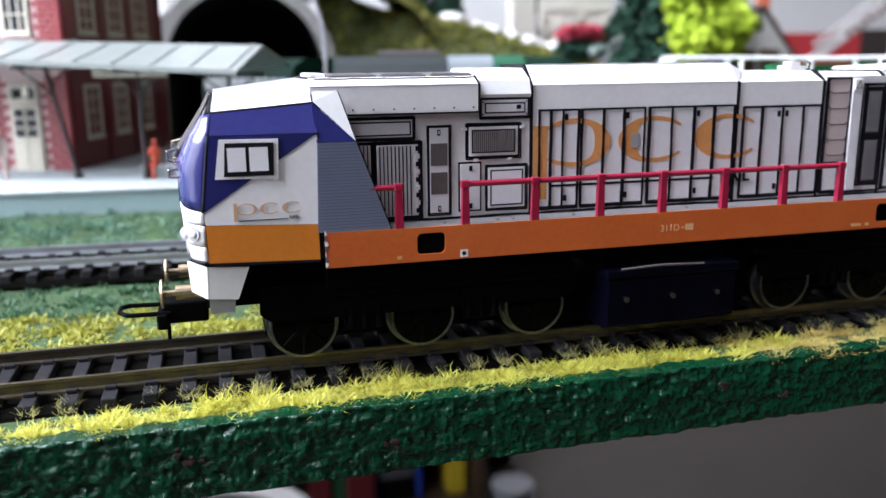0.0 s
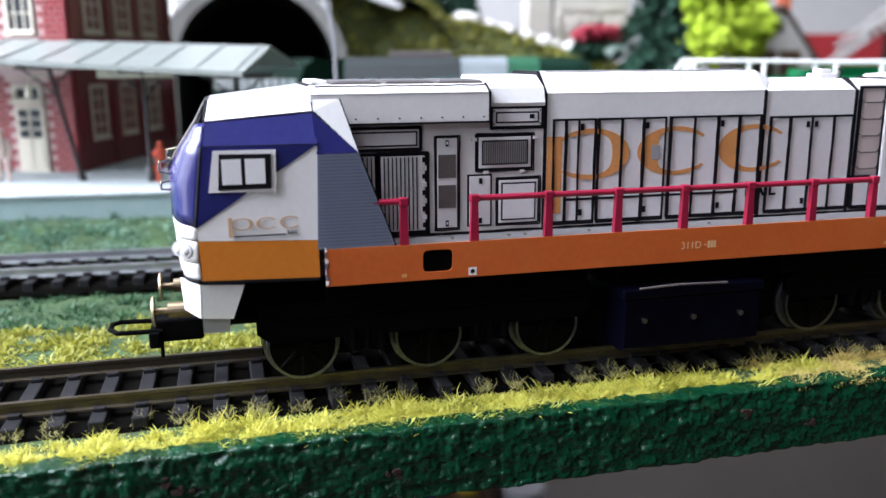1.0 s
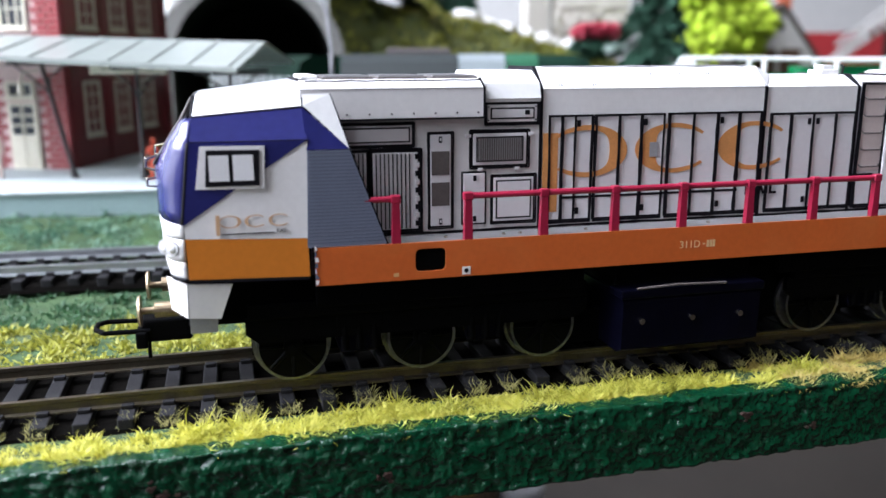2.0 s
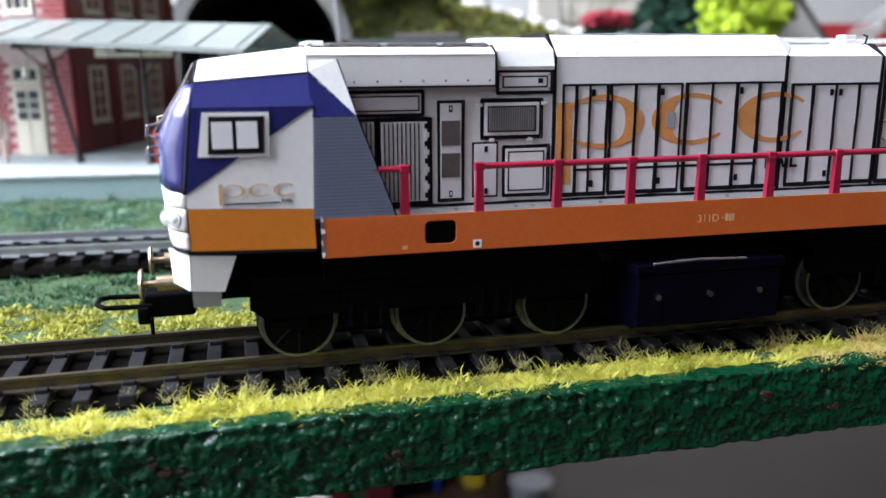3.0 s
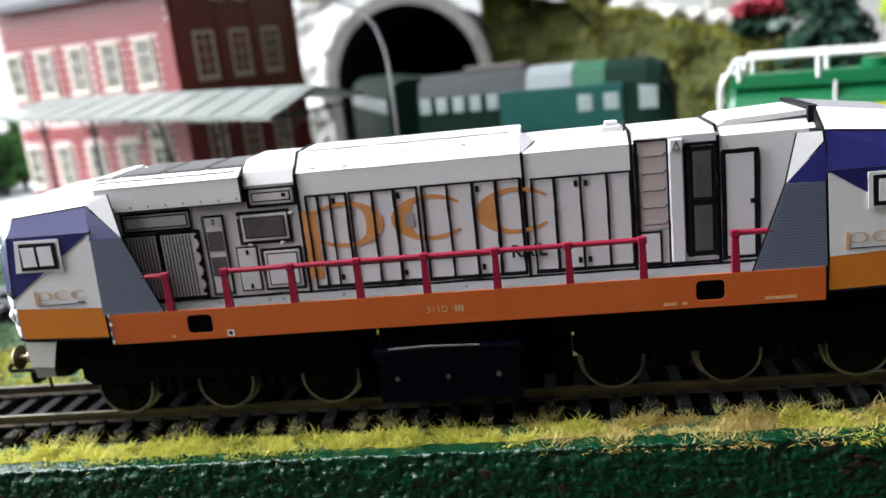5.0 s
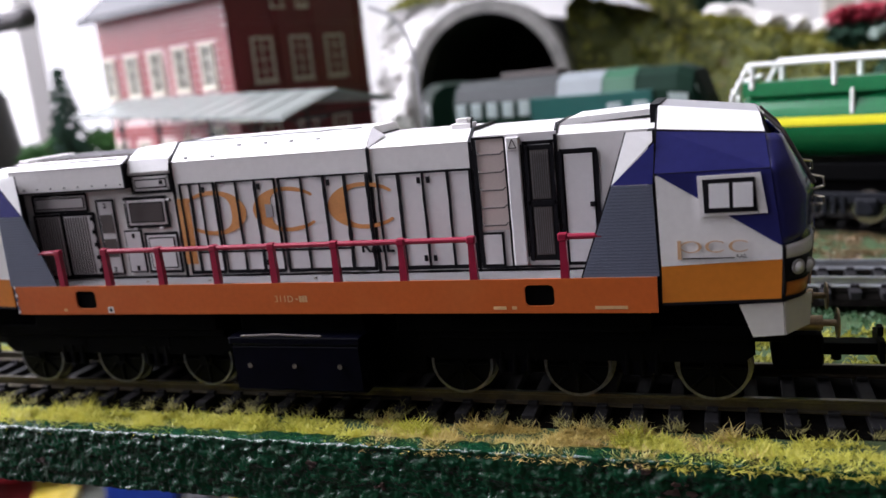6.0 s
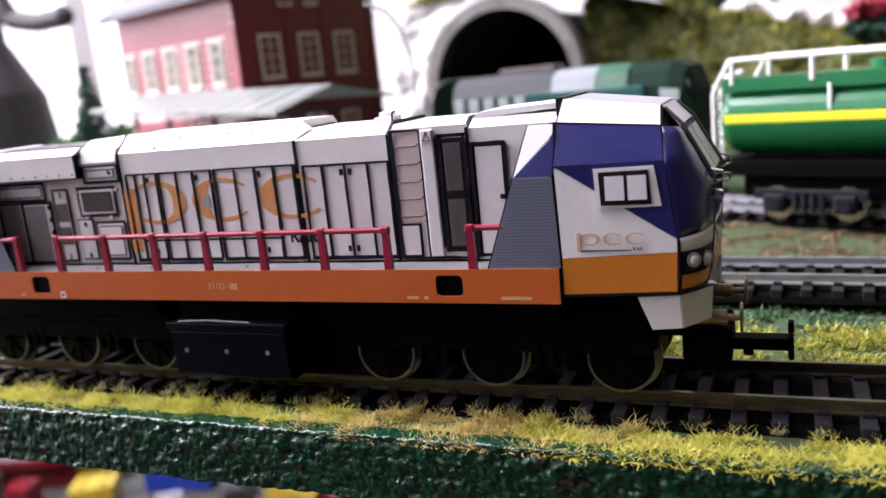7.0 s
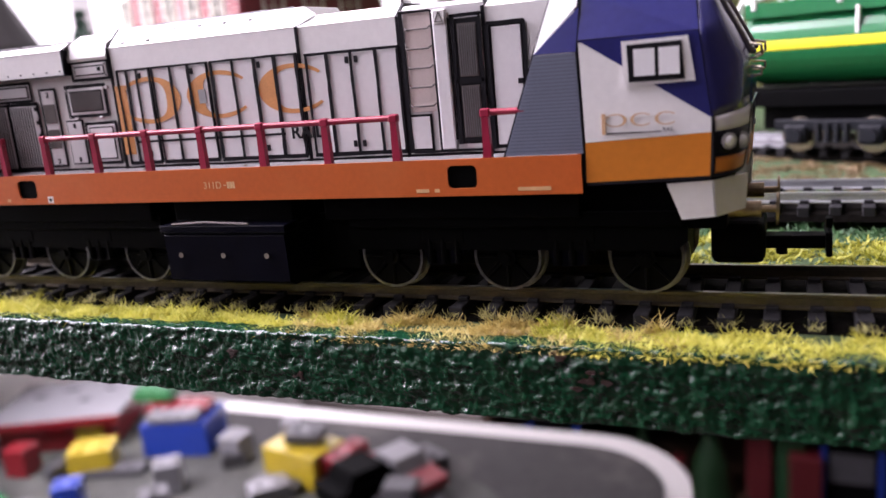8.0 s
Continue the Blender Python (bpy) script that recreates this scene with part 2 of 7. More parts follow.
# end roof bend at the cab end
bm = B()
prism(bm, [(53.4, 56.4), (70.8, 57.2), (70.8, 58.2), (55.5, 57.6)], "y", -8.2, 8.2)
lp("roof_panel", bm, PAPER_ROOF, cab_hood)


def outlined(name, x0, x1, z0, z1, parent, m=GREY_CARD, line=0.42, y=HY, proud=0.12, label=""):
    """A card panel with a black drawn outline."""
    bm = B()
    box(bm, x0, x1, y - proud, y + 0.1, z0, z1)
    border = lp(name, bm, INK, parent, label)
    bm = B()
    box(bm, x0 + line, x1 - line, y - proud - 0.1, y - proud + 0.03, z0 + line, z1 - line)
    lp("face", bm, m, border) if parent is None else lp(name + "_face", bm, m, parent)
    return border


def knob(x, z, parent, w=0.36, h=0.6, m=INK, y=HY):
    bm = B()
    box(bm, x - w, x + w, y - 0.42, y - 0.15, z - h, z + h, bevel=0.1)
    return lp("door_knob", bm, m, parent)


def door(x0, x1, z0, z1, parent, knobs=()):
    bm = B()
    box(bm, x0 - 0.22, x1 + 0.22, HY - 0.1, HY + 0.1, z0 - 0.22, z1 + 0.25)
    fr = lp("door", bm, INK, parent, "white door outlined in black")
    bm = B()
    box(bm, x0 + 0.12, x1 - 0.12, HY - 0.24, HY - 0.05, z0 + 0.15, z1 - 0.15, bevel=0.05)
    lp("panel", bm, GREY_CARD, fr)
    for kx, kz in knobs:
        knob(kx, kz, fr)
    return fr


DZ0, DZ1 = 31.6, 50.3
edges = [(-26.5, -24.2), (-24.2, -21.7), (-21.7, -18.5), (-17.7, -13.1), (-13.1, -8.7), (-8.7, -4.2), (-3.1, 1.9), (1.9, 6.9), (6.9, 11.4), (11.6, 16.2)]
kn = {2: -21.0, 5: -7.9, 8: 7.8}
for i, (a, b) in enumerate(edges):
    door(a, b, DZ0, DZ1, None, [(kn[i], 49.0), (kn[i], 33.2)] if i in kn else ())
for i, (a, b) in enumerate([(18.4, 22.7), (22.7, 27.7), (27.7, 32.7), (32.7, 37.1)]):
    door(a, b, DZ0, 49.8, None, {1: [(26.8, 48.4), (26.8, 33.2)], 2: [(28.7, 48.4), (28.7, 33.2)]}.get(i, ()))


# drawn black lines along the door joints, over the logo
def ink_line(x0, x1, z0, z1, parent, y=-11.02):
    """A pen line of uneven width, along its longer side."""
    bm = B()
    tall = z1 - z0 > x1 - x0
    n = max(2, int(max(z1 - z0, x1 - x0) / 1.6))
    w = (x1 - x0 if tall else z1 - z0) / 2
    c = (x0 + x1 if tall else z0 + z1) / 2
    la, lb = [], []
    for k in range(n + 1):
        v = (z0 + (z1 - z0) * k / n) if tall else (x0 + (x1 - x0) * k / n)
        e = w * (1 + 0.45 * noise.noise((v * 0.5, c, 1)))
        m = c + 0.12 * noise.noise((v * 0.16, c, 4))
        la.append((m - e, v) if tall else (v, m - e))
        lb.append((m + e, v) if tall else (v, m + e))
    prism(bm, la + lb[::-1], "y", y - 0.04, y + 0.12)
    return lp("ink_line", bm, INK, parent)


for i, x in enumerate((-26.6, -24.2, -21.7, -18.45, -17.65, -13.1, -8.7, -4.2, -3.1, 1.9, 6.9, 11.45, 16.2)):
    w = (0.16, 0.24, 0.15, 0.2, 0.12, 0.22, 0.28, 0.14, 0.24, 0.2, 0.28, 0.3, 0.26)[i]
    ink_line(x - w * 1.2, x + w * 1.2, 31.3 + 0.1 * (i % 3), 50.4, engine_hood)
for a, b in ((-26.7, -18.3), (-17.8, -4.0), (-3.3, 16.4)):
    ink_line(a, b, 50.2, 50.55, engine_hood)
    ink_line(a, b, 31.0, 31.5, engine_hood)
for i, x in enumerate((18.4, 22.7, 27.7, 32.7, 37.1)):
    w = (0.2, 0.3, 0.26, 0.26, 0.22)[i]
    ink_line(x - w, x + w, 31.3, 49.95, rear_hood)
ink_line(18.1, 37.3, 49.8, 50.15, rear_hood)
ink_line(18.1, 37.3, 31.0, 31.5, rear_hood)
ink_line(-70, 71, 30.35, 30.75, cooler_hood, y=-10.75)

# big logo across the doors: an upright with a crescent, and two open crescents
def crescent(cx, cz, rx, rz, thick, thin, heavy, a0, a1, y, name="logo_shape", parent=None, n=40):
    bm = B()
    lo = []
    for k in range(n + 1):
        a = radians(a0 + (a1 - a0) * k / n)
        side = (1 + heavy * math.cos(a)) / 2
        w = thin + (thick - thin) * side ** 2
        lo.append(((cx + rx * math.cos(a), cz + rz * math.sin(a)), (cx + (rx - w) * math.cos(a), cz + (rz - min(w, thin * 1.5)) * math.sin(a))))
    for (p, q), (r, s) in zip(lo, lo[1:]):
        prism(bm, [p, q, s, r], "y", y - 0.05, y)
    return lp(name, bm, LOGO, parent)


LY = HY - 0.26
bm = B()
box(bm, -27.8, -24.9, LY - 0.05, LY, 33.2, 47.4)
lp("logo_shape", bm, LOGO, engine_hood, "orange logo shape across the doors")
crescent(-19.2, 44.0, 7.8, 4.7, 3.5, 0.6, 1, -138, 152, LY - 0.06, parent=engine_hood)
crescent(-2.0, 44.1, 7.8, 4.6, 4.2, 0.55, -1, 38, 322, LY, parent=engine_hood)
crescent(15.0, 44.1, 7.8, 4.6, 4.2, 0.55, -1, 38, 322, LY, parent=engine_hood)
bm = B()
box(bm, -6.9, -5.2, LY - 0.12, LY, 42.6, 45.3)
lp("grey_plate", bm, MID_GREY, engine_hood)
bm = B()
box(bm, -24.5, 12.0, LY - 0.06, LY, 35.5, 35.95)
lp("logo_underline", bm, INK, engine_hood)
bm = text_mesh("RAIL", 3.5, 0.05, 0.08)
bmesh.ops.translate(bm, vec=(13.6 - min(v.co.x for v in bm.verts), LY - 0.3, 34.7 - min(v.co.z for v in bm.verts)), verts=bm.verts)
lp("lettering", bm, INK, engine_hood)
# roof inspection hatch and handles
for x0, x1 in ((-15.5, -3.6), (-3.2, 8.6)):
    bm = B()
    sheet(bm, [(x0, -9.85, 55.75), (x1, -9.85, 55.75), (x1, -6.9, 58.43), (x0, -6.9, 58.43)], 0.12, (0, -1, 1))
    lp("roof_hatch", bm, PAPER_ROOF, engine_hood)
for x, zz in ((-24.5, 0.15), (-18.0, 0.15), (-12.5, 0.6), (-6.3, 0.6), (-0.4, 0.6), (5.6, 0.6)):
    bm = B()
    c = Vector((x, -10.6 + 4.2 * zz, 55.0 + 3.85 * zz))
    d = Vector((0, -0.72, 0.69)) * 0.14
    for dx in (-0.3, 0.22):
        box(bm, c.x + dx, c.x + dx + 0.1, c.y - 0.35, c.y + 0.35, c.z - 0.25, c.z + 0.42)
    lp("roof_handle", bm, LINE_GREY, engine_hood)
bm = B()
sheet(bm, [(-28, -10.62, 55.1), (16.6, -10.62, 55.1), (16.6, -6.5, 58.75), (-28, -6.5, 58.75)], 0.06, (0, -1, 1))
lp("roof_slope", bm, PAPER_ROOF, engine_hood)
bm = B()
sheet(bm, [(17.2, -10.62, 54.95), (37.0, -10.62, 54.95), (37.0, -6.5, 57.0), (17.2, -6.5, 57.0)], 0.05, (0, -1, 1))
lp("roof_slope", bm, PAPER_ROOF, rear_hood)
# exhaust stub
bm = B()
box(bm, 32.6, 36.6, -5.6, -1.4, 57.0, 58.0, bevel=0.15)
box(bm, 33.4, 35.8, -4.8, -2.2, 58.0, 58.9, bevel=0.1)
ex = lp("exhaust", bm, PAPER, rear_hood, "small white exhaust stub")
bm = B()
tube(bm, [(36.8, -6.2, 57.0), (37.0, -6.4, 58.6), (37.0, -5.4, 58.9)], 0.18)
lp("bent_pipe", bm, INK, rear_hood)
# black-edged lift-up roof corner between the sections
bm = B()
sheet(bm, [(16.8, -6.4, 58.8), (16.9, -10.6, 55.0), (19.6, -7.2, 57.1)], 0.1, (1, -0.3, 0.4))
lp("end_gusset", bm, GREY_CARD, engine_hood)

# cooler end: long air box, vents and hatches
bm = B()
prism(bm, [(-11.0, 50.6), (-12.3, 50.7), (-12.3, 55.6), (-9.4, 57.0), (9.4, 57.0), (12.3, 55.6), (12.3, 50.7), (11.0, 50.6)], "x", -70.2, -39.3)
air = lp("air_box", bm, PAPER, label="long white air box along the roof edge")
bm = B()
box(bm, -70.2, -39.2, -12.45, -12.2, 50.35, 50.62)
box(bm, -39.35, -38.95, -12.4, -10.8, 50.4, 55.7)
sheet(bm, [(-39.35, -12.3, 55.5), (-38.95, -12.3, 55.5), (-38.95, -9.2, 57.1), (-39.35, -9.2, 57.1)], 0.1, (0, -1, 1))
lp("edge_line", bm, INK, air)
bm = B()
box(bm, -70.2, -39.4, -12.36, -12.2, 55.45, 55.62)
lp("fold_line", bm, LINE_GREY, air)
for k in range(8):
    bm = B()
    x = -66.5 + k * 3.75
    cyl(bm, (x, -12.5, 51.4), (x, -12.2, 51.4), 0.16, n=8)
    lp("rivet", bm, INK, air)
for x0 in (-66, -56.6, -47.2):
    bm = B()
    box(bm, x0, x0 + 8.6, -7.4, 7.4, 56.9, 57.35, bevel=0.1)
    fan = lp("roof_fan", bm, INK_GREY, air, "grey rectangular fan grille")
    bm = B()
    for k in range(7):
        box(bm, x0 + 0.5, x0 + 8.1, -6.4 + k * 2.0, -5.8 + k * 2.0, 57.35, 57.6)
    lp("grille_bar", bm, MID_GREY, fan)
bm = B()
box(bm, -69.8, -67.0, -9, 6, 56.9, 57.8, bevel=0.3)
lp("roof_flap", bm, PAPER_ROOF, air)
# raised crumpled piece beside the engine hood
bm = B()
prism(bm, [(-11.0, 52.9), (-11.3, 53.6), (-10.4, 56.2), (-6.2, 58.3), (6.2, 58.3), (11.0, 55.8), (11.0, 52.9)], "x", -39.0, -28.5)
lp("roof_filler", bm, PAPER_ROOF, cooler_hood, "crumpled white roof filler piece")


def framed(name, x0, x1, z0, z1, fill, parent, rim=0.45, gap=1.0, label="", y=HY):
    bm = B()
    box(bm, x0, x1, y - 0.25, y + 0.1, z0, z1, bevel=0.12)
    f = lp(name, bm, INK, parent, label)
    bm = B()
    box(bm, x0 + rim, x1 - rim, y - 0.4, y - 0.1, z0 + rim, z1 - rim, bevel=0.1)
    lp("rim", bm, GREY_CARD, f)
    if gap:
        bm = B()
        box(bm, x0 + gap, x1 - gap, y - 0.47, y - 0.3, z0 + gap, z1 - gap)
        lp("inner_line", bm, INK, f)
        bm = B()
        box(bm, x0 + gap + 0.28, x1 - gap - 0.28, y - 0.55, y - 0.4, z0 + gap + 0.28, z1 - gap - 0.28)
        lp("centre", bm, fill, f)
    return f


def ribs(x0, x1, z0, z1, step, parent, m, y, width=0.16, upright=True, name="rib"):
    bm = B()
    if upright:
        for k in range(int((x1 - x0) / step)):
            box(bm, x0 + (k + 0.5) * step - width / 2, x0 + (k + 0.5) * step + width / 2, y - 0.12, y, z0, z1)
    else:
        for k in range(int((z1 - z0) / step)):
            box(bm, x0, x1, y - 0.12, y, z0 + (k + 0.5) * step - width / 2, z0 + (k + 0.5) * step + width / 2)
    return lp(name, bm, m, parent)


f = framed("vent_box", -38.5, -28.7, 49.2, 52.9, GREY_CARD, None, rim=0.35, gap=0.85, label="small hatch with a black catch")
knob(-30.9, 51.2, f, 0.45, 0.4, y=HY - 0.25)
for x in (-38.0, -29.3):
    for z in (49.9, 52.2):
        bm = B()
        cyl(bm, (x, HY - 0.55, z), (x, HY - 0.3, z), 0.14, n=8)
        lp("rivet", bm, INK, f)
f = framed("louvre", -41.2, -30.5, 41.7, 48.1, MID_GREY, None, label="grey louvre with fine upright bars")
ribs(-40.0, -31.8, 42.9, 46.9, 0.41, f, INK_GREY, HY - 0.55, 0.16)
for x, z in ((-41.6, 47.3), (-30.1, 47.4), (-39.4, 41.4), (-32.6, 41.4)):
    bm = B()
    box(bm, x - 0.5, x + 0.5, HY - 0.5, HY, z - 0.3, z + 0.3, bevel=0.1)
    lp("hinge", bm, GREY_CARD, f)
f = framed("narrow_door", -48.7, -44.4, 31.4, 48.0, GREY_CARD, None, rim=0.32, gap=0, label="narrow door with two dark windows")
for z0, z1 in ((40.7, 44.8), (35.3, 39.4)):
    bm = B()
    box(bm, -48.2, -45.0, HY - 0.5, HY - 0.35, z0, z1)
    lp("dark_window", bm, INK_GREY, f)
for z in (46.8, 32.5):
    bm = B()
    box(bm, -46.9, -46.3, HY - 0.55, HY - 0.35, z - 0.55, z + 0.55, bevel=0.1)
    lp("catch", bm, INK, f)
    bm = B()
    box(bm, -46.75, -46.45, HY - 0.6, HY - 0.4, z - 0.2, z + 0.3)
    lp("catch_slot", bm, GREY_CARD, f)
f = framed("small_door", -42.8, -38.2, 31.6, 41.1, GREY_CARD, None, rim=0.32, gap=0, label="small pale door with two catches")
for z in (39.9, 32.7):
    knob(-40.4, z, f, 0.3, 0.5, y=HY - 0.15)
framed("square_hatch", -37.3, -29.1, 31.7, 40.2, GREY_CARD, None, rim=0.35, gap=0.8, label="square pale hatch")
f = framed("air_slot", -66.0, -51.3, 45.9, 49.7, GREY_CARD, None, rim=0.3, gap=0.6, label="long pale air slot in a black frame")
f = framed("radiator_shutter", -58.9, -50.1, 31.0, 45.3, GREY_CARD, None, rim=0.5, gap=0, label="ribbed radiator shutter")
ribs(-58.2, -51.3, 31.7, 44.6, 0.72, f, INK, HY - 0.4, 0.2)
for k in range(9):
    bm = B()
    box(bm, -51.1, -50.3, HY - 0.55, HY - 0.2, 32.0 + k * 1.45, 32.9 + k * 1.45, bevel=0.1)
    lp("hinge", bm, GREY_CARD if k % 2 else INK, f)
f = framed("radiator_shutter", -66.5, -59.2, 31.0, 45.2, MID_GREY, None, rim=0.3, gap=0, label="ribbed radiator shutter")
ribs(-66.2, -59.6, 31.4, 44.8, 0.72, f, INK, HY - 0.4, 0.2)

for x0, x1, z0, z1, w in ((-66.1, -51.2, 45.8, 49.8, 0.36), (-59.0, -50.0, 30.9, 45.4, 0.42), (-66.6, -59.1, 30.9, 45.3, 0.34), (-38.6, -28.6, 49.1, 53.0, 0.3), (-41.3, -30.4, 41.6, 48.2, 0.28), (-37.4, -29.0, 31.6, 40.3, 0.26), (-48.8, -44.3, 31.3, 48.1, 0.22)):
    for a in ((x0 - w / 2, x0 + w / 2, z0, z1), (x1 - w / 2, x1 + w / 2, z0, z1), (x0, x1, z0 - w / 2, z0 + w / 2), (x0, x1, z1 - w / 2, z1 + w / 2)):
        ink_line(*a, cooler_hood, y=-11.0)
for a in ((47.6, 48.3, 32.2, 54.2), (52.5, 53.1, 32.2, 54.2), (47.8, 53.0, 53.7, 54.3), (47.8, 53.0, 42.6, 43.4), (53.8, 54.4, 31.2, 52.2), (60.2, 60.8, 31.2, 52.2), (54.0, 60.6, 51.9, 52.5)):
    ink_line(*a, cab_hood, y=-11.15)

# cab end: ladder, post, dark grille, door
bm = B()
box(bm, 38.0, 53.6, HY - 0.06, HY + 0.1, 31.0, 55.8)
grp = lp("end_panel", bm, GREY_CARD, None, "pale panel behind ladder and grille")
for a in ((37.9, 38.7, 31.0, 55.6), (38.7, 44.0, 55.2, 55.6), (43.9, 44.25, 31.2, 55.4), (47.0, 47.3, 33.0, 53.8), (38.7, 53.8, 30.9, 31.35)):
    ink_line(*a, grp)
bm = B()
box(bm, 38.8, 43.9, HY - 0.2, HY, 38.2, 55.5)
lad = lp("ladder", bm, mat("cream_card", (0.62, 0.52, 0.49), 0.55, var=0.08, scale=150), None, "cream ladder recess with dark rungs")
for k in range(5):
    bm = B()
    tube(bm, [(38.9, HY - 0.3, 39.6 + k * 3.3), (39.3, HY - 0.7, 39.2 + k * 3.3), (43.3, HY - 0.7, 39.2 + k * 3.3), (43.7, HY - 0.3, 39.6 + k * 3.3)], 0.15, 6)
    lp("rung", bm, INK_GREY, lad)
outlined("lower_box", 37.9, 42.6, 31.3, 37.8, lad, m=GREY_CARD, y=HY - 0.15)
bm = B()
box(bm, 44.3, 47.0, HY - 0.75, HY - 0.05, 31.4, 55.3, bevel=0.3)
lp("post", bm, GREY_CARD, None, "pale corner post with rounded edges")
outlined("grille_frame", 47.3, 53.7, 32.2, 54.3, None, m=PAPER, line=0.45, label="white panel in a thick black drawn outline")
bm = B()
box(bm, 44.6, 46.8, HY - 0.95, HY - 0.6, 52.9, 55.2, bevel=0.1)
lp("sign_plate", bm, PAPER, lad)
bm = B()
tube(bm, [(45.0, HY - 0.98, 53.3), (45.7, HY - 0.98, 54.9), (46.4, HY - 0.98, 53.3), (45.0, HY - 0.98, 53.3)], 0.09, 6)
lp("warning_sign", bm, INK_GREY, lad)
for z0, z1 in ((43.4, 53.0), (33.0, 42.6)):
    bm = B()
    box(bm, 47.9, 52.9, HY - 0.45, HY + 0.1, z0 - 0.55, z1 + 0.55, bevel=0.25)
    f = lp("grille", bm, INK, None, "dark ribbed grille in a thick black frame")
    bm = B()
    box(bm, 48.7, 52.1, HY - 0.5, HY - 0.35, z0 + 0.35, z1 - 0.35)
    lp("grille_panel", bm, INK_GREY, f)
    ribs(48.8, 52.0, z0 + 0.6, z1 - 0.6, 0.4, f, mat("grille_grey_ink", (0.15, 0.145, 0.15), 0.6), HY - 0.5, 0.13)
f = framed("cab_door", 54.1, 60.5, 31.2, 52.2, PAPER, None, rim=0.65, gap=0, label="white side door outlined in black")
knob(59.5, 42.4, f, 0.5, 0.45, y=HY - 0.3)

# red handrails
RT, RB = 37.9, 30.4
posts = [-43.4, -29.8, -16.4, -3.1, 10.6, 24.4, 38.1]
rail_runs = [posts, [-61.0, -55.8], [54.8, 61.5]]
for run in rail_runs:
    bm = B()
    cyl(bm, (run[0], SY + 0.7, RT), (run[-1], SY + 0.7, RT), 0.55, n=10)
    rail = lp("handrail", bm, RED, None, "crimson painted handrail")
    for x in run:
        if x in (-61.0, 61.5):
            continue
        bm = B()
        prism(bm, [(x - 0.55, RT + 0.3), (x + 0.55, RT + 0.3), (x + 0.75, RB), (x - 0.75, RB)], "y", SY + 0.1, SY + 1.2)
        box(bm, x - 0.85, x + 0.85, SY + 0.0, SY + 1.3, RT - 0.75, RT + 0.7, bevel=0.25)
        lp("rail_post", bm, RED, rail)
for x in (-46.5, -36.0, -33.0, -20.5, 4.2):
    bm = B()
    cyl(bm, (x, -14.2, 30.3), (x, -14.2, 30.6), 0.35, n=8)
    lp("deck_bolt", bm, STEEL)


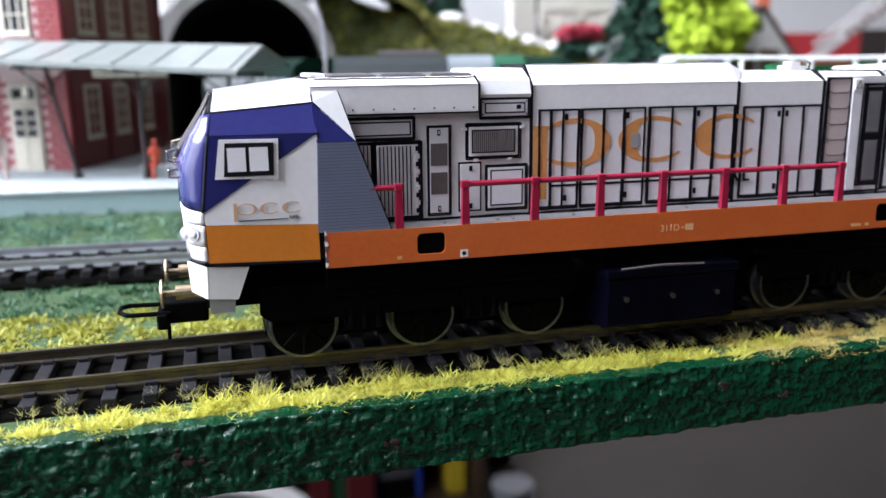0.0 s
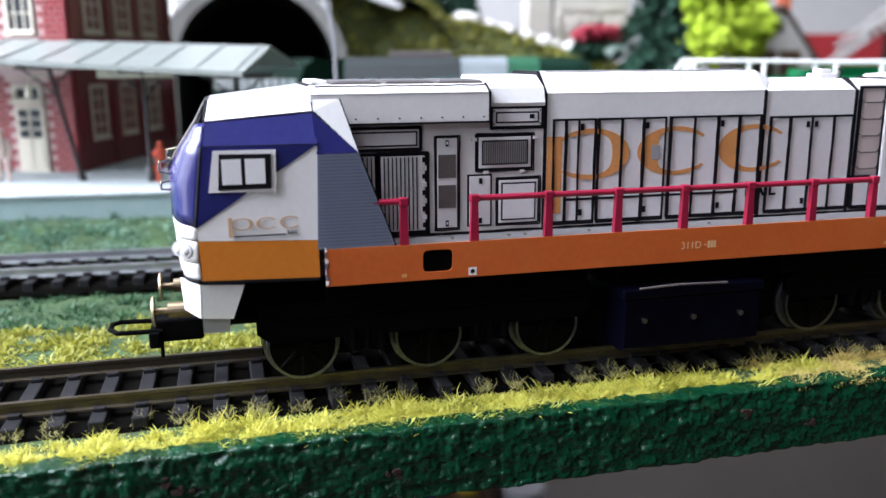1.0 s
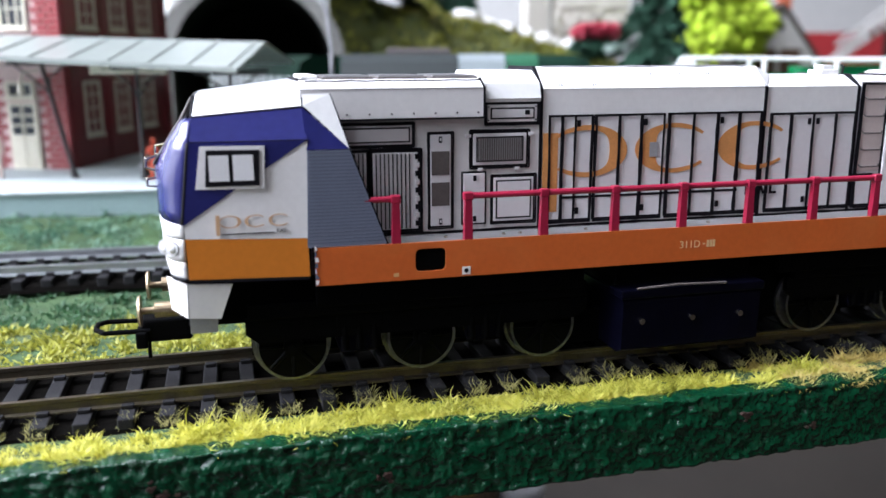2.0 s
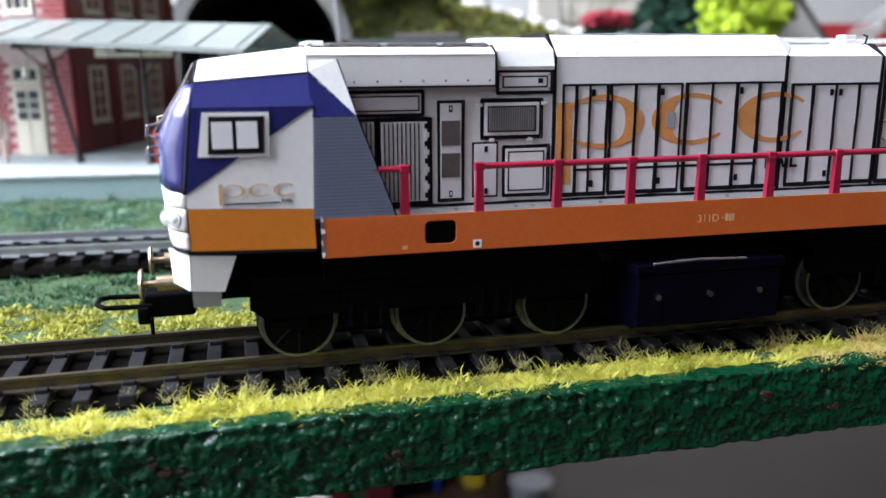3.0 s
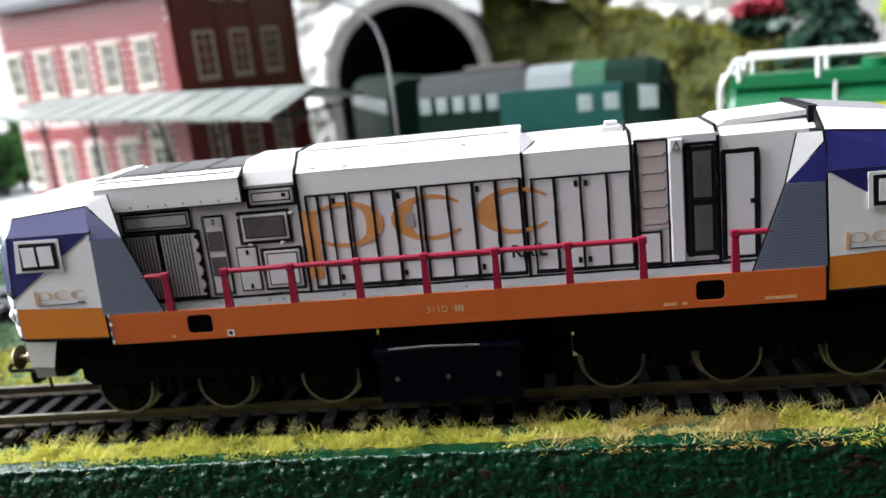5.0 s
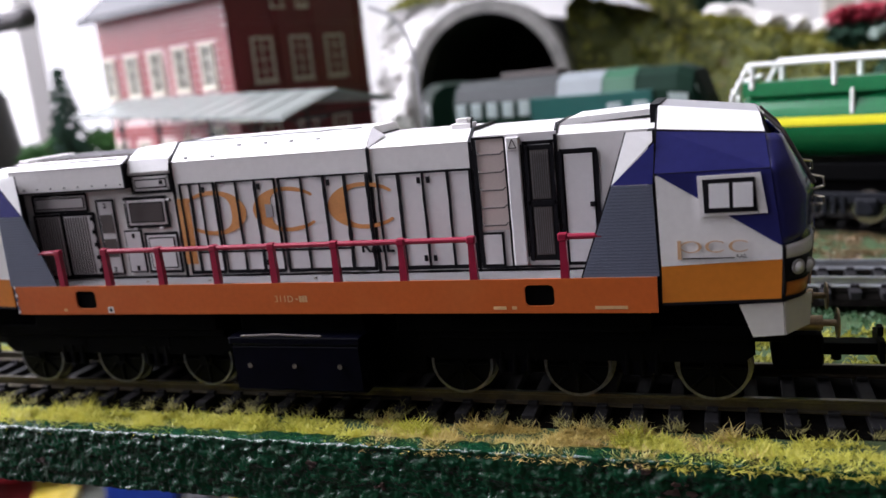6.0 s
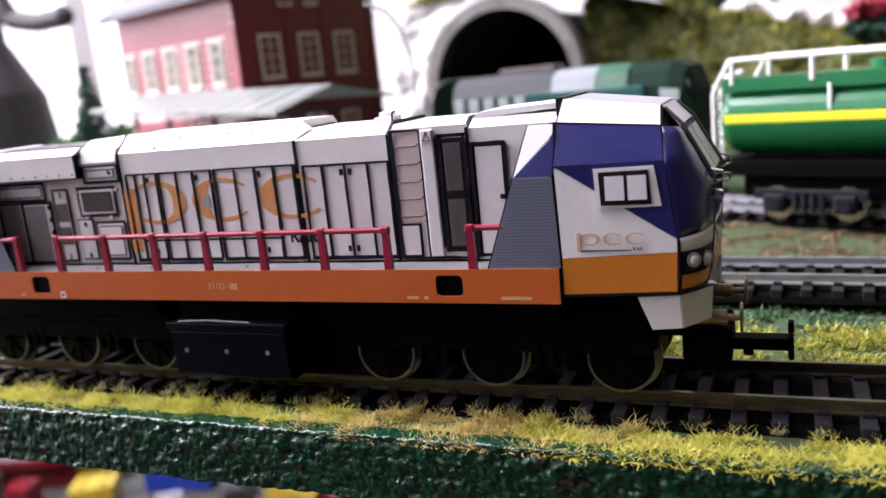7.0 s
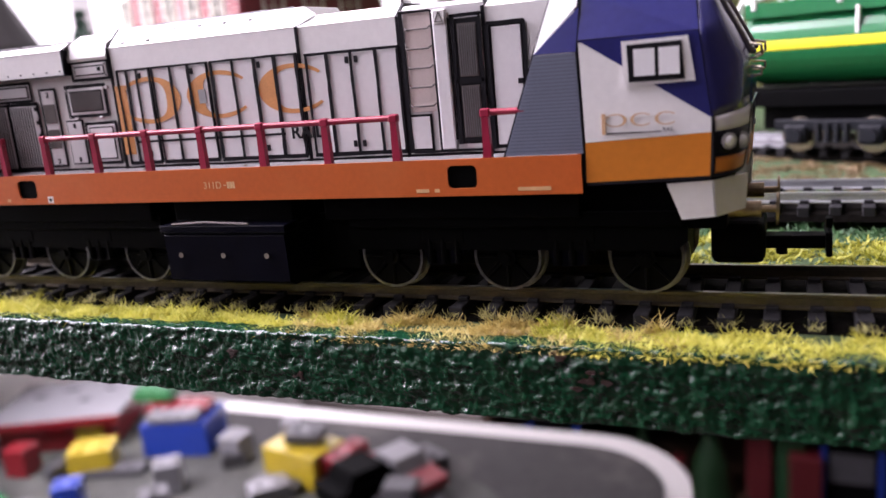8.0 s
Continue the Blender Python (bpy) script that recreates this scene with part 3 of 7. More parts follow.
# ---- cabs ----
def cab(s, zr0, zr1, zt0, zt1, dx=0.0, nx=95.0):
    """s: -1 or 1, the end it stands at; heights of the roof edge and roof top, at the back and at the front."""
    def P(x, y, z):
        return (s * (x + dx), y, z)
    WZ = 43.6
    bm = B()
    # solid core, seen as the black joints between the card pieces
    rings = []
    for x, hw, hk, hr, ht, z0 in ((71.6, 17.4, 17.4, 14.4, 9.0, 25.8), (89.9, 16.6, 16.4, 13.2, 8.6, 26.3)):
        f = (x - 71.6) / 19.0
        zr, zt = zr0 + (zr1 - zr0) * f, zt0 + (zt1 - zt0) * f
        ring = []
        for y, z in ((-hw, z0), (-hk, 48), (-hr, zr), (-ht, zt - 0.15), (ht, zt - 0.15), (hr, zr), (hk, 48), (hw, z0)):
            xx = x
            if x > 80 and z > 48:
                xx = x - (z - 48) * 0.16
            ring.append(bm.verts.new(P(xx, y, z)))
        rings.append(ring)
    nose = [bm.verts.new(P(x, y, z)) for x, y, z in ((nx - 1.5, -9.3, 26.6), (nx - 0.7, -9.3, WZ - 0.5), (nx - 5.9, -8.8, zr1 - 1.6), (87.6, -8.3, zt1 - 0.5), (87.6, 8.3, zt1 - 0.5), (nx - 5.9, 8.8, zr1 - 1.6), (nx - 0.7, 9.3, WZ - 0.5), (nx - 1.5, 9.3, 26.6))]
    bm.faces.new(rings[0])
    for ra, rb in ((rings[0], rings[1]), (rings[1], nose)):
        for i in range(8):
            bm.faces.new((ra[i], rb[i], rb[(i + 1) % 8], ra[(i + 1) % 8]))
    bm.faces.new(nose)
    core = lp("cab", bm, INK, None, "faceted card driving cab in white, blue and orange")

    def plate(name, pts, m, out=(0, -1, 0), t=0.12, label="", parent=None):
        b = B()
        sheet(b, [P(*p) for p in pts], t, (out[0] * s, out[1], out[2]))
        return lp(name, b, m, parent or core, label)

    Y = -17.45
    for d in (-1, 1):
        def q(pts):
            return [(x, y if d < 0 else -y, z) for x, y, z in pts]
        o = (0, d, 0)
        plate("orange_band", q([(71.9, Y, 25.7), (90.7, Y + 0.25, 26.3), (90.95, Y + 0.25, 33.0), (72.0, Y, 32.2)]), ORANGE, o)
        plate("side_panel", q([(72.0, Y, 32.25), (90.95, Y + 0.25, 33.05), (91.0, Y + 0.25, 35.2), (89.4, Y + 0.25, 47.8), (71.6, Y, 47.8)]), PAPER, o)
        # blue triangles: upper back wedge, lower front wedge and the front border of the side
        plate("blue_wedge", q([(71.7, Y - 0.12, 47.95), (89.42, Y + 0.12, 47.95), (91.0, Y + 0.12, 35.25)]), BLUE, o)
        plate("blue_band", q([(71.5, Y, 47.9), (89.4, Y + 0.25, 47.9), (88.8, -(17.2 - 0.559 * (zr1 - 48.1)), zr1 - 0.1), (72.0, -14.6, zr0 - 0.1)]), BLUE, (0, d, 0.5))
        plate("roof_edge", q([(72.0, -14.6, zr0), (88.8, -(17.2 - 0.559 * (zr1 - 48)), zr1), (88.2, -9.0, zt1), (72.0, -9.2, zt0)]), PAPER_ROOF, (0, d, 1))
        yr = -(17.2 - 0.559 * (zr1 - 48))
        plate("edge_line", q([(72.0, -14.66, zr0 - 0.16), (88.8, yr - 0.06, zr1 - 0.16), (88.8, yr - 0.02, zr1 + 0.14), (72.0, -14.62, zr0 + 0.14)]), INK, (0, d, 0.5), 0.16)
        plate("edge_line", q([(71.9, Y, 25.4), (90.7, Y + 0.25, 25.9), (90.7, Y + 0.25, 26.45), (71.9, Y, 25.9)]), INK, o, 0.18)
        plate("edge_line", q([(71.5, Y - 0.02, 47.72), (89.4, Y + 0.23, 47.72), (89.4, Y + 0.23, 48.08), (71.5, Y - 0.02, 48.08)]), INK, o, 0.2)
        # window
        w = plate("side_window", q([(78.4, Y - 0.2, 40.6), (88.9, Y - 0.02, 40.8), (87.9, Y - 0.02, 47.4), (78.2, Y - 0.2, 47.3)]), PAPER, o, 0.22, "printed side window with a black frame")
        plate("window_frame", q([(79.2, Y - 0.45, 41.2), (87.4, Y - 0.3, 41.2), (87.0, Y - 0.3, 46.8), (79.0, Y - 0.45, 46.7)]), INK, o, 0.12, parent=w)
        for a, b2 in ((80.0, 83.1), (83.7, 86.7)):
            plate("pane", q([(a, Y - 0.55, 42.0), (b2, Y - 0.52, 42.0), (b2, Y - 0.52, 46.0), (a, Y - 0.55, 46.0)]), GLASS_WHITE, o, 0.1, parent=w)
        # rounded corner between side and front, in bands: foot, headlights, white stripe, blue top
        knots = [((90.9, Y + 0.3, 26.4), (nx - 1.2, -10.4, 26.9)), ((91.15, Y + 0.3, 29.3), (nx - 0.7, -10.2, 29.6)), ((91.15, Y + 0.3, 33.0), (nx - 0.3, -10.1, 33.4)), ((91.1, Y + 0.25, 35.25), (nx - 0.05, -10.1, 36.4)), ((90.3, Y + 0.25, 41.6), (nx + 0.1, -10.1, WZ)), ((89.55, Y + 0.25, 47.9), (nx - 2.2, -9.85, 48.2)), ((88.9, -13.8, zr1 - 0.2), (nx - 4.75, -9.6, zr1 - 0.8))]

        def bend(u, v, out=0.0):
            k = min(int(v), 5)
            p, r = Vector(knots[k][0]).lerp(Vector(knots[k + 1][0]), v - k), Vector(knots[k][1]).lerp(Vector(knots[k + 1][1]), v - k)
            w_ = p.lerp(r, u) + Vector((0.62, -0.78, 0)) * (1.5 * math.sin(math.pi * u) + out)
            return Vector(P(w_.x, w_.y * -d, w_.z))

        def band(name, u0, u1, v0, v1, m, lift=0.0, parent=None, label="", nu=9, nv=3):
            b = B()
            gu = [[[b.verts.new(bend(u0 + (u1 - u0) * i / nu, v0 + (v1 - v0) * j / nv, h)) for i in range(nu + 1)] for j in range(nv + 1)] for h in (lift - 0.25, lift + 0.1)]
            for j in range(nv):
                for i in range(nu):
                    for g in gu:
                        b.faces.new((g[j][i], g[j][i + 1], g[j + 1][i + 1], g[j + 1][i])).smooth = True
            rim = [(0, i) for i in range(nu + 1)] + [(j, nu) for j in range(1, nv + 1)] + [(nv, i) for i in range(nu - 1, -1, -1)] + [(j, 0) for j in range(nv - 1, 0, -1)]
            for (j, i), (jj, ii) in zip(rim, rim[1:] + rim[:1]):
                b.faces.new((gu[0][j][i], gu[0][jj][ii], gu[1][jj][ii], gu[1][j][i]))
            ob = lp(name, b, m, parent or core, label)
            for p in ob.data.polygons:
                p.use_smooth = p.area > 0.1e-6
            return ob

        band("corner_blue", 0, 1, 3.02, 6, BLUE, nv=12)
        band("corner_white", 0, 1, 2.03, 2.98, PAPER)
        hl = band("headlight", 0, 1, 1.03, 1.98, PAPER if s < 0 else INK, label="headlight panel with two round lamps")
        band("corner_orange", 0, 1, 0, 0.98, PAPER if s < 0 else ORANGE)
        for fu, fv in ((0.3, 1.56), (0.66, 1.46)):
            c, nrm = bend(fu, fv, 0.1), (bend(fu, fv, 1) - bend(fu, fv, 0)).normalized()
            b = B()
            cyl(b, c, c + nrm * 0.25, 1.25, n=20)
            lp("lamp", b, LINE_GREY, hl)
            b = B()
            bmesh.ops.create_uvsphere(b, u_segments=14, v_segments=8, radius=1.0, matrix=Matrix.Translation(c - nrm * 0.25))
            lp("lens", b, LAMP_GLASS, hl)
        # inked joints along the corner and under it
        band("edge_line", -0.02, 0.035, *((0, 3.0) if s > 0 else (3.0, 5.0)), INK, 0.16, nu=2, nv=10)
        band("edge_line", 0, 1, -0.12, 0.1, INK, 0.14, nv=1)
        if s > 0:
            band("edge_line", 0.97, 1.03, 0, 3.0, INK, 0.14, nu=2, nv=10)
            band("edge_line", 0, 1, 0.96, 1.05, INK, 0.12, nv=1)
        # white plough skirt
        sk = plate("skirt", q([(84.2, -16.8, 25.3), (91.0, -16.8, 25.7), (91.2, -16.2, 19.9), (86.3, -16.2, 19.5)]), PAPER, o, 0.2, "white plough skirt")
        plate("skirt_corner", q([(91.1, -16.8, 25.7), (nx - 0.6, -11.2, 25.8), (nx - 1.0, -11.2, 20.2), (91.3, -16.2, 19.9)]), PAPER, (0.7, d, 0), 0.2, parent=sk)
        if s < 0:
            plate("skirt_foot", q([(86.8, -15.8, 19.6), (91.2, -15.8, 19.9), (91.2, -15.4, 17.0), (87.0, -15.4, 17.0)]), MID_GREY, o, 0.1, parent=sk)
    # front: white bumper, blue band, windscreen with black surround
    plate("front_panel", [(nx - 0.8, -9.9, 26.8), (nx - 0.8, 9.9, 26.8), (nx - 0.05, 9.9, 36.4), (nx - 0.05, -9.9, 36.4)], PAPER, (1, 0, 0))
    plate("front_foot", [(nx - 0.78, -9.8, 26.9), (nx - 0.78, 9.8, 26.9), (nx - 0.45, 9.8, 31.0), (nx - 0.45, -9.8, 31.0)], PAPER if s < 0 else ORANGE, (1, 0, 0), 0.22)
    plate("front_chevron", [(nx - 0.02, -9.9, 36.5), (nx - 0.4, 0, 30.5), (nx - 0.02, 9.9, 36.5)], BLUE, (1, 0, 0), 0.25)
    plate("front_band", [(nx, -9.9, 36.5), (nx, 9.9, 36.5), (nx + 0.05, 9.9, WZ), (nx + 0.05, -9.9, WZ)], BLUE, (1, 0, 0))
    ws = plate("windscreen", [(nx - 0.1, -9.7, WZ + 0.2), (nx - 0.1, 9.7, WZ + 0.2), (nx - 4.8, 9.2, zr1 - 0.9), (nx - 4.8, -9.2, zr1 - 0.9)], INK, (1, 0, 0.3), 0.15, "raked windscreen in a black surround")
    dz = (zr1 - 0.9 - WZ - 0.2)
    def wsp(f, y):
        return (nx - 0.1 - 4.7 * f, y, WZ + 0.2 + dz * f)
    for y0, y1 in ((-9.0, -0.5), (0.5, 9.0)):
        plate("screen_pane", [wsp(0.06, y0), wsp(0.06, y1), wsp(0.92, y1 * 0.95), wsp(0.92, y0 * 0.95)], GLASS_WHITE, (1, 0, 0.3), 0.25, parent=ws)
    plate("roof_front", [(nx - 4.9, -9.2, zr1 - 0.7), (nx - 4.9, 9.2, zr1 - 0.7), (88.4, 8.5, zt1 - 0.1), (88.4, -8.5, zt1 - 0.1)], PAPER_ROOF, (0.6, 0, 1))
    plate("roof_top", [(72.0, -9.0, zt0 - 0.02), (88.2, -8.8, zt1 - 0.02), (88.2, 8.8, zt1 - 0.02), (72.0, 9.0, zt0 - 0.02)], MID_GREY, (0, 0, 1))
    # mirrors and grab irons by the screen
    for y in (-9.6, 9.6):
        b = B()
        tube(b, [P(nx - 0.3, y, 45.4), P(nx + 1.5, y * 1.05, 45.0), P(nx + 1.6, y * 1.05, 43.6), P(nx + 0.1, y, 43.0)], 0.22, 8)
        tube(b, [P(nx, y, 41.9), P(nx + 1.5, y * 1.05, 41.7), P(nx + 1.5, y * 1.05, 40.6), P(nx, y, 40.4)], 0.2, 8)
        lp("grab_iron", b, STEEL, core)
        b = B()
        tube(b, [P(88.9, y * 0.9, zt1 - 0.4), P(nx - 4.5, y * 0.98, zr1 - 0.4), P(nx + 0.2, y, WZ + 0.6)], 0.3, 8)
        lp("wiper_rail", b, INK_GREY, core)
    b = B()
    box(b, *sorted((s * (70.4 + dx), s * (71.7 + dx))), -17.3, 17.3, 26, 47.5)
    box(b, *sorted((s * (70.4 + dx), s * (71.9 + dx))), -14, 14, 47.5, zr0)
    box(b, *sorted((s * (70.6 + dx), s * (72.3 + dx))), -9.3, 9.3, zr0, zt0 + 0.35)
    lp("joint", b, INK, core)
    # small logo on the cab side, an underline and a short block
    c0 = 79.3 * s if s < 0 else 79.2
    b = B()
    box(b, c0 - 5.2, c0 - 4.6, Y - 0.22, Y - 0.1, 33.4, 36.6)
    lp("logo_shape", b, bpy.data.materials["logo_faint_ink"], core)
    for cx, hv, a0, a1 in ((-3.0, 1, -165, 165), (0.9, -1, 40, 320), (4.6, -1, 40, 320)):
        crescent_on(cx + c0, 35.5, 1.7, 1.0, 0.55, 0.16, hv, a0, a1, Y - 0.15, core)
    b = B()
    box(b, c0 - 4.4, c0 + 3.8, Y - 0.22, Y - 0.1, 33.45, 33.62)
    lp("logo_underline", b, INK, core)
    b = text_mesh("RAIL", 0.85)
    bmesh.ops.translate(b, vec=(c0 + 4.9, Y - 0.2, 33.75), verts=b.verts)
    lp("lettering", b, INK, core)
    wdx = dx * 0.45
    # wing plate behind the cab: white and blue top, slate louvres below
    for d in (-1, 1):
        y = SY + 0.35 if d < 0 else -SY - 0.35
        o = (0, d, 0)
        dx = wdx
        wing = plate("wing_plate", [(58.2, y, 30.6), (71.2, y, 30.6), (70.7, y, 46.3), (64.0, y, 46.3)], SLATE, o, 0.15, "slate louvred wing plate")
        plate("wing_white", [(64.0, y, 46.35), (70.9, y * 0.9, 53.2), (70.9, y * 0.86, 54.9), (66.6, y * 0.86, 54.9)], PAPER_ROOF, (0, d, 0.2), 0.15, parent=wing)
        plate("wing_blue", [(64.0, y, 46.35), (70.8, y, 46.35), (71.2, y * 0.9, 53.0)], BLUE, (0, d, 0.2), 0.22, parent=wing)
        b = B()
        for k in range(27):
            z = 31.2 + k * 0.56
            x0 = 58.4 + (z - 30.6) * (64.0 - 58.2) / 15.7
            x1 = 71.0 - (z - 30.6) * 0.5 / 15.7
            box(b, *sorted((s * (x0 + 0.1 + dx), s * (x1 + dx))), *sorted((y, y + d * 0.2)), z, z + 0.2)
        lp("louvre_line", b, SLATE_DARK, wing)
        plate("wing_edge", [(57.9, y, 30.5), (58.4, y, 30.5), (64.2, y, 46.4), (66.7, y * 0.86, 55.0), (66.4, y * 0.86, 55.0), (63.7, y, 46.3)], INK, o, 0.1, parent=wing)
    return core


mat("logo_faint_ink", (0.60, 0.38, 0.22), 0.5)


def crescent_on(cx, cz, rx, rz, thick, thin, heavy, a0, a1, y, parent):
    bm = B()
    pts = []
    n = 28
    for k in range(n + 1):
        a = radians(a0 + (a1 - a0) * k / n)
        w = thin + (thick - thin) * ((1 + heavy * math.cos(a)) / 2) ** 2
        pts.append(((cx + rx * math.cos(a), cz + rz * math.sin(a)), (cx + (rx - w) * math.cos(a), cz + (rz - thin) * math.sin(a))))
    for (p, q), (r, t) in zip(pts, pts[1:]):
        prism(bm, [p, q, t, r], "y", y - 0.06, y)
    return lp("logo_shape", bm, bpy.data.materials["logo_faint_ink"], parent)


cab(-1, 53.0, 51.7, 56.8, 54.8, dx=-1.7, nx=95.0)
cab(1, 55.0, 53.4, 58.6, 56.3, dx=-0.7, nx=96.3)

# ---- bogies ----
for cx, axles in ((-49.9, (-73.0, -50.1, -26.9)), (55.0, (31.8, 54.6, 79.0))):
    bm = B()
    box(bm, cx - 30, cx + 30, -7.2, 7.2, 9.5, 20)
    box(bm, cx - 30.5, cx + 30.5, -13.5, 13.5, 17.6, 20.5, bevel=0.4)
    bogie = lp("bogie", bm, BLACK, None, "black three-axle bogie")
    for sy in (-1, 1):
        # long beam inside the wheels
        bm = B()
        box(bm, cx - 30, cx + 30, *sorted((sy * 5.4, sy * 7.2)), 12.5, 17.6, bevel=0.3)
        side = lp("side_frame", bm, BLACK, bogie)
        # black beam added over the axles, for the sill's shadow on the wheel tops
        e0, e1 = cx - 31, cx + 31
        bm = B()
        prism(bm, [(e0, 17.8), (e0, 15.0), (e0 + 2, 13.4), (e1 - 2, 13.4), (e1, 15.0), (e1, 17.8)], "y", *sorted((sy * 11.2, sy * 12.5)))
        lp("shade_beam", bm, BLACK, bogie)
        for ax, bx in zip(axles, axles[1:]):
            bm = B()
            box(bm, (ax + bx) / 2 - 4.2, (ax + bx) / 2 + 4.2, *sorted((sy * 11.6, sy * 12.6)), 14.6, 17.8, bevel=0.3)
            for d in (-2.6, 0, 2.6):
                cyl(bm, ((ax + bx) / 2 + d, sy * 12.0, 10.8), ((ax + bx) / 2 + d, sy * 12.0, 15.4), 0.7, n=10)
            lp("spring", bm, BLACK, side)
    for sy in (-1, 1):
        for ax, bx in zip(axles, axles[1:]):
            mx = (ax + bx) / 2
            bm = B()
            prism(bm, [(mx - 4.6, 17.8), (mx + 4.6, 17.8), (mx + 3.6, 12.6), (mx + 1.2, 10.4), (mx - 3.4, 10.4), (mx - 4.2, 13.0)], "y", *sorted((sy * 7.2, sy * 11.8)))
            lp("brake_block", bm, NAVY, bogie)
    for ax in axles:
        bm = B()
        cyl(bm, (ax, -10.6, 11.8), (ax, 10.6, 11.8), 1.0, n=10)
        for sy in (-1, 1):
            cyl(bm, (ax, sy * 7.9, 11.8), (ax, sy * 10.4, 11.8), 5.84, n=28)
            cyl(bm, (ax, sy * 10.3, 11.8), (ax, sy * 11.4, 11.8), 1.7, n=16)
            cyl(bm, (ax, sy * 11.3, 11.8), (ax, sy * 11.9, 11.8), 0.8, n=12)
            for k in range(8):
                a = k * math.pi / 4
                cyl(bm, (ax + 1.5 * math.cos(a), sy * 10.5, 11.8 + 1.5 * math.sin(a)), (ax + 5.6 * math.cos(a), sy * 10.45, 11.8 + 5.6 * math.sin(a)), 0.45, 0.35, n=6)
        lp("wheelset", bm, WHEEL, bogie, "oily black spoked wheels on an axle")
        bm = B()
        for sy in (-1, 1):
            for y0, y1, ro, ri in ((8.2, 10.6, 6.3, 5.82), (7.5, 8.15, 6.9, 5.8)):
                n = 40
                ring = []
                for k in range(n):
                    a = 2 * math.pi * k / n
                    ca, sa = math.cos(a), math.sin(a)
                    ring.append([bm.verts.new((ax + r * ca, sy * y, 11.8 + r * sa)) for r, y in ((ro, y0), (ro, y1), (ri, y1), (ri, y0))])
                for k in range(n):
                    a, b = ring[k], ring[(k + 1) % n]
                    for i in range(4):
                        bm.faces.new((a[i], a[(i + 1) % 4], b[(i + 1) % 4], b[i]))
        lp("tyre", bm, TYRE, bogie, "bright steel tyre")
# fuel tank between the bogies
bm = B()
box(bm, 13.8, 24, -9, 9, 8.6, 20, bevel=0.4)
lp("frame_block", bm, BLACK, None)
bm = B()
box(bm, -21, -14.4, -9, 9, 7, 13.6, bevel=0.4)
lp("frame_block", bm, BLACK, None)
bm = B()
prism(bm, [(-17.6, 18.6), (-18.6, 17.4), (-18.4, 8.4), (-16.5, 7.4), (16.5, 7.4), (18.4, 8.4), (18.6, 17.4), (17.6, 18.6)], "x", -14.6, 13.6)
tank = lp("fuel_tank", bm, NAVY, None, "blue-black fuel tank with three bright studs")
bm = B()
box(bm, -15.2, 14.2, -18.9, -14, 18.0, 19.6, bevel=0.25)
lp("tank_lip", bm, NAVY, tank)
for x in (-10.8, -0.6, 9.4):
    bm = B()
    cyl(bm, (x, -18.4, 13.6), (x, -19.0, 13.6), 0.55, n=12)
    lp("stud", bm, STEEL, tank)
bm = B()
tube(bm, [(-12, -18.7, 19.8), (-4, -18.9, 20.2), (6, -18.7, 19.8)], 0.25, 8)
lp("pipe", bm, INK_GREY, tank)
# end fittings: buffers, coupling hook at one end, coupling bar at the other
for s in (-1, 1):
    for y in (-8.4, 8.4):
        bm = B()
        xe = 97.0 if s < 0 else 98.6
        cyl(bm, (s * 91.0, y, 19.4), (s * (xe - 1.6), y, 19.4), 1.35, n=16)
        buf = lp("buffer", bm, BRASS, None, "tarnished brass buffer")
        bm = B()
        cyl(bm, (s * (xe - 1.6), y, 19.4), (s * (xe + 0.6), y, 19.4), 0.6, n=14)
        cyl(bm, (s * (xe + 0.6), y, 19.4), (s * (xe + 1.0), y, 19.4), 2.7, 2.5, n=20)
        lp("buffer_plate", bm, BRASS, buf)
bm = B()
box(bm, -98.5, -90, -3.2, 3.2, 12.0, 16.2, bevel=0.5)
box(bm, -99.4, -97.4, -4.2, 4.2, 11.2, 14.2, bevel=0.4)
cp = lp("coupling", bm, BLACK, None, "black loop coupling")
bm = B()
tube(bm, [(-97, -3.2, 14.2), (-104.5, -3.4, 14.4), (-106.0, -1.6, 14.6), (-106.0, 1.6, 14.6), (-104.5, 3.4, 14.4), (-97, 3.2, 14.2)], 0.45, 8)
lp("coupling_loop", bm, BLACK, cp)
bm = B()
cyl(bm, (-97.6, 0, 12.0), (-97.6, 0, 8.2), 0.35, n=8)
lp("uncoupling_pin", bm, BLACK, cp)
bm = B()
box(bm, 89, 97.5, -6.5, 6.5, 9.6, 16.8, bevel=1.2)
cp = lp("coupling", bm, BLACK, None, "black coupling bar with a cross plate")
bm = B()
box(bm, 97, 107.5, -1.8, 1.8, 11.2, 13.4, bevel=0.2)
box(bm, 106.6, 107.6, -4.4, 4.4, 10.4, 14.6, bevel=0.3)
box(bm, 106.7, 107.7, -1.0, 1.0, 14.4, 16.2, bevel=0.2)
cyl(bm, (100.0, -1.0, 11.4), (100.0, -1.0, 10.2), 0.9, n=12)
lp("coupling_bar", bm, BLACK, cp)


# ---- layout board, ground and tracks ----
def smooth(a, b, v):
    t = max(0.0, min(1.0, (v - a) / (b - a)))
    return t * t * (3 - 2 * t)


def ground_z(x, y):
    """Height of the modelled ground, millimetres."""
    z = 0.6 + 1.7 * smooth(42, 72, y)
    z += (3.0 + 5.5 * smooth(-20, -90, x)) * smooth(104, 148, y)
    return z


